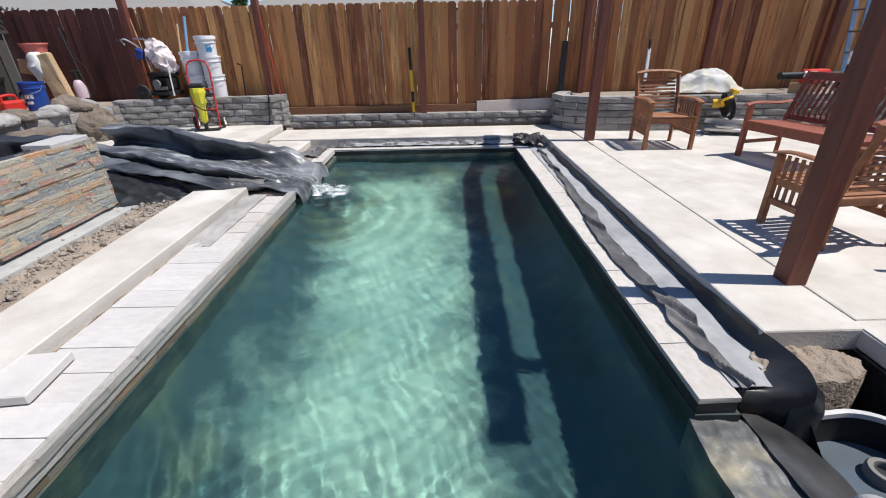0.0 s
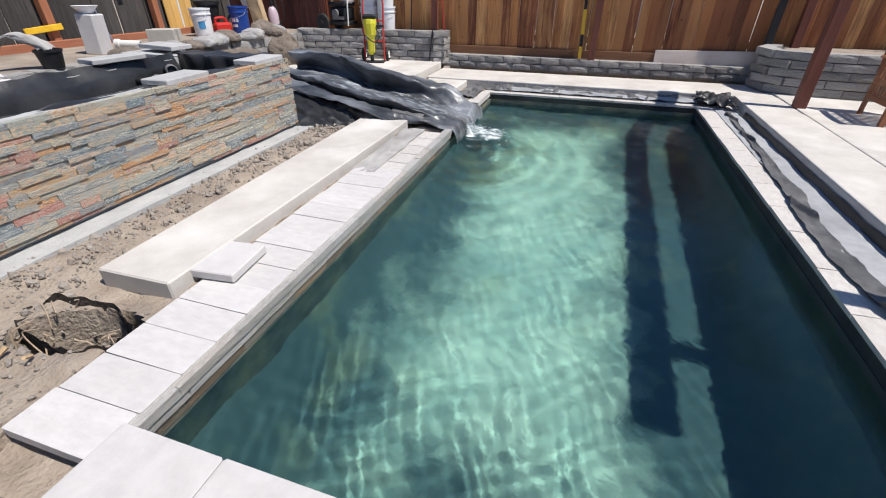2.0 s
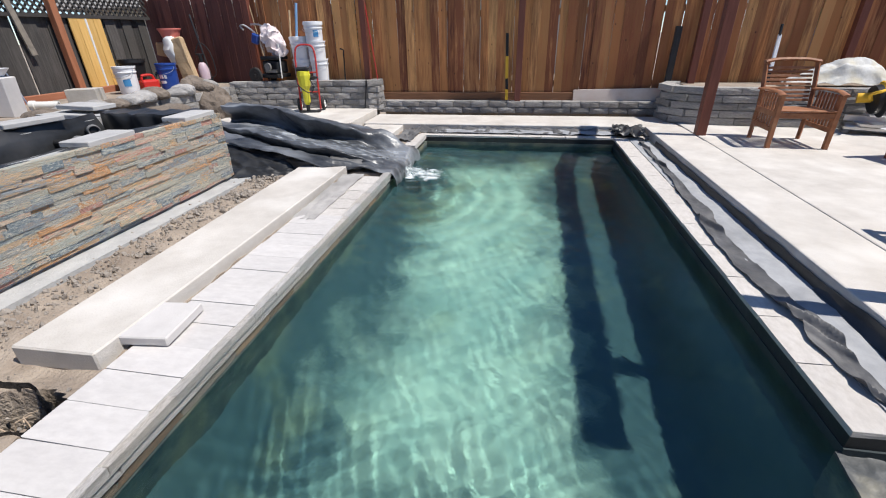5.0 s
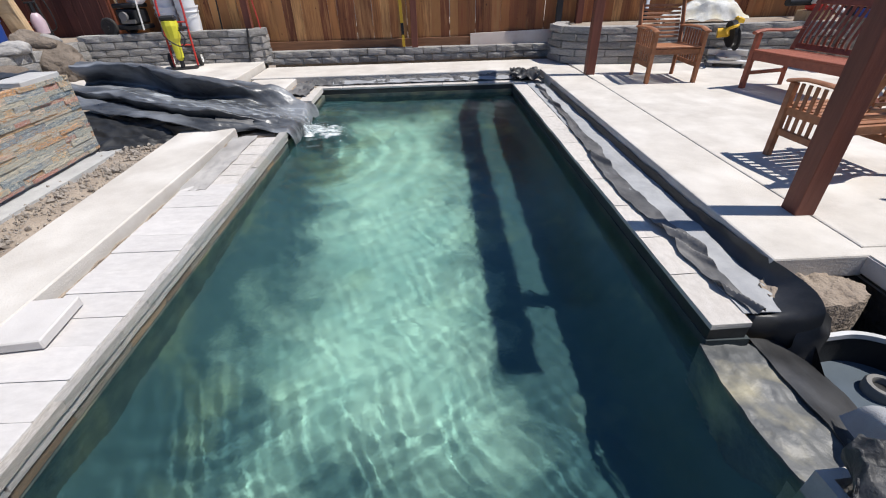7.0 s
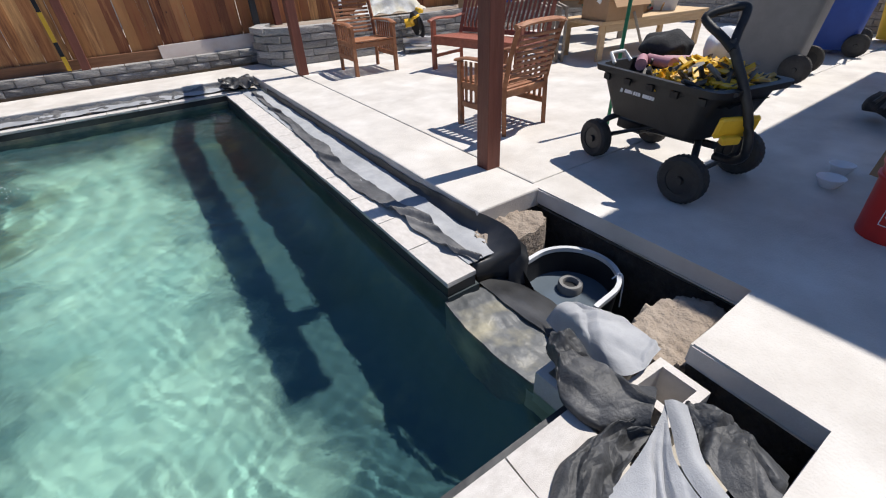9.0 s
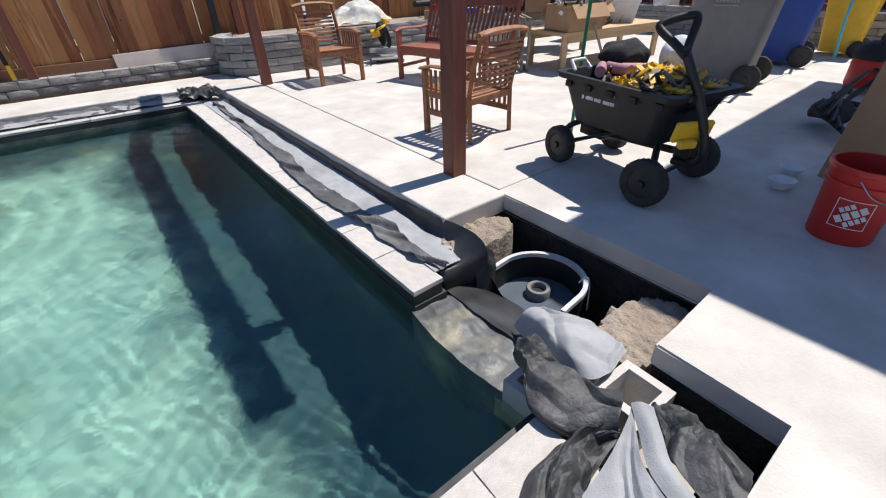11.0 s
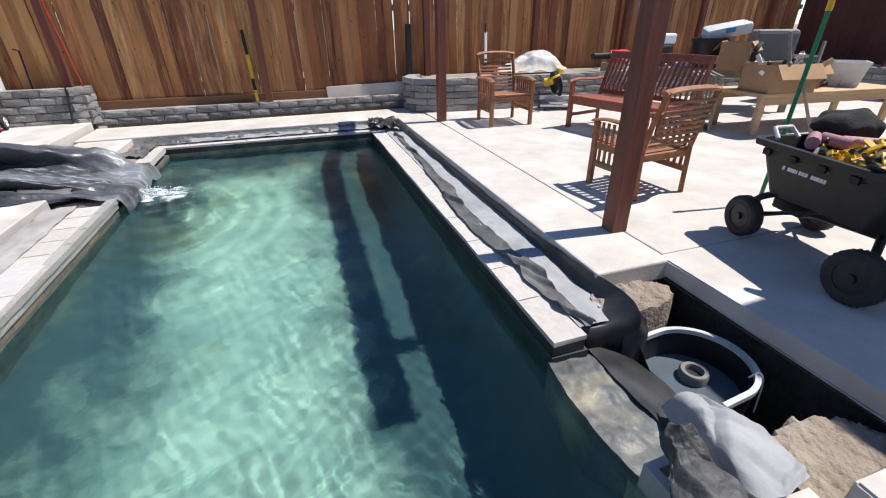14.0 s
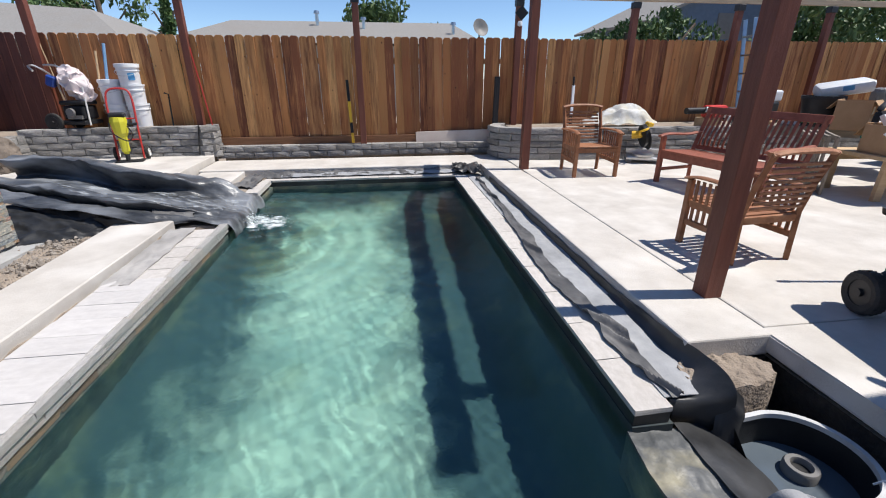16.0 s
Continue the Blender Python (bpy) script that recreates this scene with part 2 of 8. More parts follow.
TEAK = mat("teak", (0.21, 0.080, 0.032), (0.34, 0.140, 0.062), 5, 0.62, 0.25, 50, stretch=(3, 3, 3), c3=(0.42, 0.23, 0.13), c3scale=3, c3amt=0.25, rand=0.15)
BENCHWOOD = mat("red_bench_wood", (0.20, 0.055, 0.03), (0.31, 0.095, 0.055), 5, 0.55, 0.22, 50, stretch=(3, 3, 3), rand=0.12)
LINER = mat("pond_liner", (0.012, 0.0125, 0.0135), (0.030, 0.031, 0.033), 5, 0.30, 0.2, 24, c3=(0.075, 0.076, 0.08), c3scale=2, c3amt=0.28, rough2=0.52)
LINER_DRY = mat("dusty_liner", (0.05, 0.05, 0.052), (0.12, 0.12, 0.123), 4, 0.62, 0.3, 50, c3=(0.2, 0.195, 0.19), c3scale=2.2, c3amt=0.35)
LINER_GREY = mat("worn_liner", (0.020, 0.021, 0.022), (0.058, 0.060, 0.064), 9, 0.6, 0.45, 60, c3=(0.13, 0.13, 0.135), c3scale=4, c3amt=0.3)
# pale grey paints the sun's sheen on the black tub's rim
RIM_SHEEN = mat("sheen_rim", (0.46, 0.465, 0.47), (0.6, 0.605, 0.61), 8, 0.4, 0.1, 60, c3=(0.16, 0.16, 0.165), c3scale=3, c3amt=0.3)
FELT = mat("grey_underlay", (0.27, 0.278, 0.292), (0.385, 0.393, 0.41), 5, 0.95, 0.3, 200, c3=(0.21, 0.214, 0.222), c3scale=2.4, c3amt=0.3)
FELT_DUSTY = mat("dusty_underlay", (0.30, 0.29, 0.28), (0.45, 0.43, 0.41), 6, 0.95, 0.4, 120, c3=(0.14, 0.135, 0.13), c3scale=3, c3amt=0.4)
DIRT = mat("dirt", (0.26, 0.21, 0.165), (0.38, 0.32, 0.26), 6, 0.95, 0.9, 50, c3=(0.18, 0.14, 0.11), c3scale=1.6, c3amt=0.4, dist=0.02)
# dirt with the shade of hole and pit put into its near-black colour
DIRT_SHADED = mat("shaded_soil", (0.025, 0.021, 0.018), (0.06, 0.05, 0.042), 9, 0.95, 1.0, 40, dist=0.03)
ROOT = mat("dry_root", (0.30, 0.22, 0.15), (0.46, 0.36, 0.26), 9, 0.9, 0.4, 60)
RUBBLE = mat("rubble", (0.30, 0.26, 0.22), (0.46, 0.41, 0.36), 9, 0.95, 0.8, 60, rand=0.3)
ROCK = mat("boulder", (0.11, 0.088, 0.07), (0.25, 0.205, 0.165), 5, 0.9, 1.0, 25, c3=(0.09, 0.07, 0.055), c3scale=2.5, c3amt=0.5, dist=0.03)
MORTAR = mat("mortar_base", (0.33, 0.33, 0.33), (0.44, 0.44, 0.43), 6, 0.9, 0.5, 60)
WATER = glow_free_water("pool_water")
POOLFLOOR = algae_shade_floor("pool_floor")
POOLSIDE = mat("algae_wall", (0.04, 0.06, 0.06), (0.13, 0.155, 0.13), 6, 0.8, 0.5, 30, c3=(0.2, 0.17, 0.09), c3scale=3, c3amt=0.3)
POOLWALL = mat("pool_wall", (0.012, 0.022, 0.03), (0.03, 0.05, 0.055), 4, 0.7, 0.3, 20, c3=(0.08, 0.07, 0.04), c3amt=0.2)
BLACKPL = mat("black_plastic", (0.009, 0.009, 0.010), (0.018, 0.018, 0.020), 8, 0.5, 0.12, 80, c3=(0.045, 0.045, 0.045), c3scale=5, c3amt=0.12, spec=0.35)
GREYPL = mat("grey_plastic", (0.15, 0.147, 0.142), (0.19, 0.186, 0.18), 5, 0.55, 0.12, 120, c3=(0.15, 0.145, 0.14), c3scale=2, c3amt=0.15)
BLUEPL = mat("blue_plastic", (0.012, 0.05, 0.25), (0.018, 0.07, 0.33), 5, 0.45, 0.08, 80)
YELLOWPL = mat("yellow_plastic", (0.62, 0.36, 0.015), (0.78, 0.47, 0.03), 6, 0.45, 0.1, 80, rand=0.15)
WHITEPL = mat("white_plastic", (0.72, 0.73, 0.75), (0.82, 0.82, 0.83), 5, 0.4, 0.05, 60, c3=(0.6, 0.6, 0.6), c3amt=0.15)
REDPL = mat("red_plastic", (0.48, 0.02, 0.015), (0.58, 0.03, 0.02), 5, 0.42, 0.06, 60)
RUBBER = mat("tyre_rubber", (0.022, 0.021, 0.02), (0.045, 0.042, 0.039), 14, 0.8, 0.5, 80, c3=(0.09, 0.08, 0.07), c3amt=0.2)
STEEL = mat("dark_steel", (0.03, 0.03, 0.032), (0.05, 0.05, 0.052), 10, 0.45, 0.1, 80, metal=0.6)
CHROME = mat("bare_metal", (0.5, 0.5, 0.5), (0.62, 0.62, 0.62), 12, 0.32, 0.1, 80, metal=1.0)
REDPAINT = mat("red_paint", (0.42, 0.03, 0.025), (0.5, 0.045, 0.035), 8, 0.4, 0.1, 80)
GREENPAINT = mat("green_paint", (0.012, 0.16, 0.07), (0.02, 0.2, 0.09), 8, 0.4, 0.05, 80)
CARD = mat("cardboard", (0.36, 0.22, 0.115), (0.43, 0.27, 0.15), 5, 0.85, 0.12, 60, c3=(0.31, 0.18, 0.09), c3amt=0.3)
PLY = mat("raw_timber", (0.42, 0.29, 0.16), (0.53, 0.38, 0.23), 4, 0.8, 0.2, 50, stretch=(1, 5, 5), rand=0.1)
GREYWOOD = mat("grey_timber", (0.2, 0.17, 0.14), (0.3, 0.26, 0.21), 4, 0.85, 0.3, 50, stretch=(1, 5, 5), rand=0.12)
BAG = mat("plastic_sheet", (0.62, 0.62, 0.61), (0.78, 0.78, 0.77), 6, 0.3, 0.3, 40)
PINKBAG = mat("cement_bag", (0.62, 0.52, 0.52), (0.74, 0.66, 0.65), 7, 0.5, 0.4, 40)
FABRIC = mat("black_fabric", (0.012, 0.012, 0.013), (0.03, 0.03, 0.032), 12, 0.95, 0.5, 120)
PVC = mat("white_pipe", (0.62, 0.61, 0.58), (0.72, 0.71, 0.68), 6, 0.45, 0.05, 60)
ROOFING = mat("roof_shingle", (0.20, 0.19, 0.18), (0.28, 0.27, 0.255), 20, 0.95, 0.3, 60, c3=(0.24, 0.22, 0.2), c3amt=0.3)
STUCCO = mat("stucco", (0.42, 0.38, 0.33), (0.5, 0.46, 0.4), 6, 0.9, 0.3, 90)
BLUEGREY = mat("blue_siding", (0.10, 0.14, 0.20), (0.13, 0.175, 0.24), 5, 0.8, 0.15, 50)
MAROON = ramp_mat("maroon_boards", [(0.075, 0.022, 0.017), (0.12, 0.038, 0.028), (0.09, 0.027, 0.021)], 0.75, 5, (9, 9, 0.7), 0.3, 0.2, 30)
LEAF = mat("leaf", (0.035, 0.075, 0.018), (0.085, 0.15, 0.04), 2.5, 0.6, 0.0, 40, c3=(0.12, 0.18, 0.05), c3scale=1.0, c3amt=0.3)
BARK = mat("bark", (0.09, 0.065, 0.045), (0.15, 0.11, 0.08), 8, 0.9, 0.8, 30)
FOAM = mat("foam", (0.70, 0.76, 0.76), (0.86, 0.90, 0.90), 20, 0.35, 0.6, 60)
SKIM_WATER = mat("skimmer_water", (0.08, 0.10, 0.12), (0.11, 0.135, 0.16), 3, 0.12, 0.1, 9)
BARWHITE = mat("white_print", (0.68, 0.68, 0.68), (0.76, 0.76, 0.76), 9, 0.6, 0.0)


# ---- mesh helpers ----
def box(bm, size, at, rot=(0, 0, 0), bevel=0.0, seg=1):
    m = pose(*at, *rot) @ Matrix.Diagonal((*size, 1))
    r = bmesh.ops.create_cube(bm, size=1, matrix=m)
    if bevel:
        es = list({e for v in r["verts"] for e in v.link_edges})
        bmesh.ops.bevel(bm, geom=es, offset=bevel, segments=seg, affect="EDGES", profile=0.5)
    return bm


def cyl(bm, r1, r2, h, at, rot=(0, 0, 0), n=20, caps=True):
    """A cone or cylinder whose base stands at the given place."""
    m = pose(*at, *rot) @ Matrix.Translation((0, 0, h / 2))
    bmesh.ops.create_cone(bm, cap_ends=caps, segments=n, radius1=r1, radius2=r2, depth=h, matrix=m)
    return bm


def lathe(bm, prof, at=(0, 0, 0), rot=(0, 0, 0), n=28, close=False):
    """Turns a profile of (radius, height) about z."""
    m = pose(*at, *rot)
    rings = []
    for r, z in prof:
        rings.append([bm.verts.new(m @ Vector((max(r, 1e-4) * math.cos(a), max(r, 1e-4) * math.sin(a), z))) for a in (2 * math.pi * i / n for i in range(n))])
    pairs = list(zip(rings, rings[1:])) + ([(rings[-1], rings[0])] if close else [])
    for a, b in pairs:
        for i in range(n):
            bm.faces.new((a[i], a[(i + 1) % n], b[(i + 1) % n], b[i]))
    return bm


def tube(bm, pts, r, n=10, caps=True, flat=1.0):
    """A pipe along points."""
    P = [Vector(p) for p in pts]
    rings = []
    up = Vector((0, 0, 1))
    for i, p in enumerate(P):
        d = (P[min(i + 1, len(P) - 1)] - P[max(i - 1, 0)]).normalized()
        s = d.cross(up if abs(d.z) < 0.95 else Vector((1, 0, 0))).normalized()
        u = s.cross(d).normalized()
        rings.append([bm.verts.new(p + s * r * math.cos(a) + u * r * flat * math.sin(a)) for a in (2 * math.pi * k / n for k in range(n))])
    for a, b in zip(rings, rings[1:]):
        for i in range(n):
            bm.faces.new((a[i], a[(i + 1) % n], b[(i + 1) % n], b[i]))
    if caps:
        bm.faces.new(rings[0][::-1])
        bm.faces.new(rings[-1])
    return bm


def curve_pts(keys, n=24):
    """A smooth line through a few points."""
    K = [Vector(k) for k in keys]
    K = [K[0] * 2 - K[1]] + K + [K[-1] * 2 - K[-2]]
    out = []
    for i in range(1, len(K) - 2):
        for j in range(n // (len(K) - 3)):
            t = j / (n // (len(K) - 3))
            a, b, c, d = K[i - 1:i + 3]
            out.append(0.5 * (2 * b + (c - a) * t + (2 * a - 5 * b + 4 * c - d) * t * t + (3 * b - a - 3 * c + d) * t ** 3))
    return out + [K[-2]]


def prism(bm, poly, z0, z1):
    """An upright block on a plan outline (counter-clockwise)."""
    lo = [bm.verts.new((x, y, z0)) for x, y in poly]
    hi = [bm.verts.new((x, y, z1)) for x, y in poly]
    bm.faces.new(hi)
    bm.faces.new(lo[::-1])
    for i in range(len(poly)):
        j = (i + 1) % len(poly)
        bm.faces.new((lo[i], lo[j], hi[j], hi[i]))
    return bm


def sheet(bm, f, nu, nv, thick=0.0):
    """A surface from f(u, v), 0 to 1 each way; thick gives it a back."""
    g = [[Vector(f(i / nu, j / nv)) for j in range(nv + 1)] for i in range(nu + 1)]
    top = [[bm.verts.new(p) for p in row] for row in g]
    for i in range(nu):
        for j in range(nv):
            bm.faces.new((top[i][j], top[i + 1][j], top[i + 1][j + 1], top[i][j + 1]))
    if thick:
        bm.normal_update()
        low = [[bm.verts.new(v.co - v.normal * thick) for v in row] for row in top]
        for i in range(nu):
            for j in range(nv):
                bm.faces.new((low[i][j + 1], low[i + 1][j + 1], low[i + 1][j], low[i][j]))
        for i in range(nu):
            bm.faces.new((top[i][0], low[i][0], low[i + 1][0], top[i + 1][0]))
            bm.faces.new((top[i + 1][nv], low[i + 1][nv], low[i][nv], top[i][nv]))
        for j in range(nv):
            bm.faces.new((top[0][j + 1], low[0][j + 1], low[0][j], top[0][j]))
            bm.faces.new((top[nu][j], low[nu][j], low[nu][j + 1], top[nu][j + 1]))
    return bm


def roughen(bm, amp, scale, seed=0):
    for v in bm.verts:
        p = v.co * scale + Vector((seed * 7.1, seed * 3.3, seed))
        v.co += Vector((noise.noise(p), noise.noise(p + Vector((31, 0, 0))), noise.noise(p + Vector((0, 57, 0))))) * amp
    return bm


def mesh_of(name, bm, material, smooth=False):
    if any(not e.is_manifold for e in bm.edges):
        bm.normal_update()
        if sum(f.normal.z * f.calc_area() for f in bm.faces) < 0:
            bmesh.ops.reverse_faces(bm, faces=bm.faces[:])
    else:
        bmesh.ops.recalc_face_normals(bm, faces=bm.faces[:])
    me = bpy.data.meshes.new(name)
    bm.to_mesh(me)
    bm.free()
    me.materials.append(material)
    if smooth:
        me.shade_smooth()
        me.set_sharp_from_angle(angle=radians(38))
    return me


def part(name, bm, material, parent, label="", smooth=False):
    ob = new(name, mesh_of(name, bm, material, smooth))
    ob.parent = parent
    return tagged(ob, label)


def piece(name, me, parent, m):
    """A piece on shared mesh data."""
    ob = new(name, me)
    ob.parent = parent
    ob.matrix_basis = m
    return ob


def thing(name, label, category, at=(0, 0, 0), turn=0.0, group="", kind=""):
    ob = new(name)
    ob.empty_display_size = 0.1
    ob.matrix_basis = pose(*at, 0, 0, turn)
    return tagged(ob, label, category, group, kind)


def solid(name, bm, material, label, category="", kind="", smooth=False, group=""):
    return tagged(new(name, mesh_of(name, bm, material, smooth)), label, category, group, kind)


B = bmesh.new


# ---- ground, patio and pool shell ----
PX0, PX1, PY0, PY1 = -1.31, 1.32, 0.57, 6.28  # inner pool edges
WATER_Z, FLOOR_Z = -0.24, -1.09


def ground():
    bm = B()
    hole = (-2.98, -0.29, 2.26, 6.42)
    far = 220.0
    z = -0.13
    xs, ys = (-far, hole[0], hole[2], far), (-far, hole[1], hole[3], far)
    for i in range(3):
        for j in range(3):
            if i == 1 and j == 1:
                continue
            v = [bm.verts.new((x, y, z)) for x, y in ((xs[i], ys[j]), (xs[i + 1], ys[j]), (xs[i + 1], ys[j + 1]), (xs[i], ys[j + 1]))]
            bm.faces.new(v)
    bmesh.ops.remove_doubles(bm, verts=bm.verts[:], dist=0.001)
    return solid("ground", bm, DIRT, "dry brown dirt of the yard", "ground", "structure")


ground()


def dirt_strip():
    def f(u, v):
        x, y = -3.02 + 1.6 * u, -0.32 + 6.8 * v
        z = -0.105 + 0.035 * noise.noise(Vector((x * 2.2, y * 2.2, 1))) + 0.02 * noise.noise(Vector((x * 9, y * 9, 4)))
        z -= 0.08 if x > -1.74 and 0.3 < y < 4.3 else 0.0
        d = math.hypot((x + 2.0) / 0.26, (y - 0.90 - 0.25 * (x + 2.0)) / 0.15)
        if d < 1:
            z -= 1.2 * min(1, 4 * (1 - d * d)) + 0.06 * noise.noise(Vector((x * 14, y * 14, 8)))
        return x, y, z
    return solid("dirt_bed", sheet(B(), f, 110, 330), DIRT, "loose dry dirt beside the pool with a dug hole", "dirt", "structure", True)


dirt_strip()


def dug_hole():
    def f(u, v):
        a = 6.2832 * u
        r = 1.0 - v
        rag = 1 + 0.22 * noise.noise(Vector((math.cos(a) * 2, math.sin(a) * 2, 3))) + 0.1 * noise.noise(Vector((math.cos(a) * 6, math.sin(a) * 6, 9)))
        x = -2.02 + 0.30 * r ** 0.6 * rag * math.cos(a)
        y = 0.925 - 0.02 * math.cos(a) + 0.135 * r ** 0.6 * rag * math.sin(a)
        z = -0.082 - 0.75 * (1 - r ** 6) + 0.03 * noise.noise(Vector((x * 16, y * 16, 8)))
        return x, y, z
    # near-black lining paints the shade under the hole's overhanging edge
    solid("dug_hole", sheet(B(), f, 90, 24), DIRT_SHADED, "soil inside the dug hole, coloured near black for its shade", "soil", "structure", True)
    r = random.Random(31)
    for k in range(12):
        a = r.uniform(0, 6.28)
        x, y = -2.02 + 0.26 * math.cos(a), 0.925 + 0.11 * math.sin(a)
        q = [(x, y, -0.07), (x + r.uniform(-.07, .07), y + r.uniform(-.05, .02), -0.10), (x + r.uniform(-.12, .12), y + r.uniform(-.1, .0), -0.16 - r.uniform(0, .08))]
        bm = B()
        tube(bm, curve_pts(q, 10), r.uniform(0.0025, 0.005), 5)
        solid("root", bm, ROOT, "thin pale root hanging in the dug hole", "root", group="roots in the hole")


dug_hole()


def slab(name, x0, x1, y0, y1, z, th, label, material=None, bev=0.012):
    bm = B()
    box(bm, (x1 - x0, y1 - y0, th), ((x0 + x1) / 2, (y0 + y1) / 2, z - th / 2), bevel=bev, seg=2)
    return solid(name, bm, material or CONCRETE, label, "slab", "structure")


slab("patio_north", 2.285, 11.4, 1.75, 7.3, 0.0, 0.14, "pale broom-finished concrete patio slab")
PATIO_EDGE = [(-6.0, -7.0), (11.4, -7.0), (11.4, 1.746), (2.25, 1.746), (2.25, 0.40), (1.755, 0.40), (1.755, -0.05), (-6.0, -0.05)]
bm0 = prism(B(), PATIO_EDGE, -0.105, 0.0)
bmesh.ops.bevel(bm0, geom=bm0.edges[:], offset=0.009, segments=2, affect="EDGES")
solid("patio_south", bm0, CONCRETE, "pale concrete patio slab with a sawn edge beside the dug pit", "slab", "structure")
slab("pavement_pad", 1.77, 2.275, 1.67, 5.74, 0.002, 0.13, "raised pale concrete pad along the pool")
slab("pavement_far", -2.4, 2.27, 6.62, 7.45, -0.012, 0.12, "pale concrete strip before the low block wall")
slab("pavement_corner", 1.78, 2.275, 5.75, 6.615, -0.006, 0.12, "pale concrete corner slab by the pool")
slab("pavement_side", -2.35, -1.75, 5.75, 6.615, -0.03, 0.1, "pale concrete slab beside the pool corner")
slab("pavement_raised", -4.75, -2.42, 5.85, 7.42, 0.085, 0.2, "raised concrete slab before the block planter")


def left_slab():
    bm = prism(B(), [(-1.77, 1.21), (-1.76, 4.25), (-2.27, 4.25), (-2.21, 1.2)], -0.135, -0.02)
    bmesh.ops.bevel(bm, geom=bm.edges[:], offset=0.008, segments=1, affect="EDGES")
    return solid("pavement_left", bm, CONCRETE, "rough narrow concrete slab along the pavers", "slab", "structure")


left_slab()


def soil_bank():
    """The pit beside the skimmer and the soil under the slabs."""
    bm = B()

    def f(u, v):
        x, y = 1.44 + 0.84 * u, -0.06 + 1.78 * v
        z = -0.62 + 0.05 * noise.noise(Vector((x * 5, y * 5, 2))) + 0.03 * noise.noise(Vector((x * 15, y * 15, 2)))
        k = max(0, 1 - math.hypot((x - 1.93) / 0.28, (y - 1.56) / 0.16) ** 4)
        z = max(z, -0.1 - 0.55 * (1 - min(1, k * 3)))
        k = max(0, 1 - math.hypot((x - 1.98) / 0.3, (y - 0.52) / 0.2) ** 4)
        z = max(z, -0.15 - 0.5 * (1 - min(1, k * 3)))
        return x, y, z + 0.02 * noise.noise(Vector((x * 22, y * 22, 7)))
    sheet(bm, f, 60, 110)
    solid("soil_pit", bm, DIRT, "rough dug soil pit beside the skimmer", "soil", "structure", True)
    # pit walls carry the shade under the slabs in their colour
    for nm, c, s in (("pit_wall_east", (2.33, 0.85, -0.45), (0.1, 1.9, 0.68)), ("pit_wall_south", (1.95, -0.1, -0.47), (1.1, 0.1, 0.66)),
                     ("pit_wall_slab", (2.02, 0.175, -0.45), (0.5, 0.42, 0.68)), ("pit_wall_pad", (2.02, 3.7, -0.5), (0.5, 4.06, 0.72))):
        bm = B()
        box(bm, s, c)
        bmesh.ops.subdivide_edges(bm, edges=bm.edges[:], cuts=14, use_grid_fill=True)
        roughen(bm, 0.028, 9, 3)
        solid(nm, bm, DIRT_SHADED, "soil bank under the slab, coloured near black for its shade", "soil", "structure", True)


soil_bank()


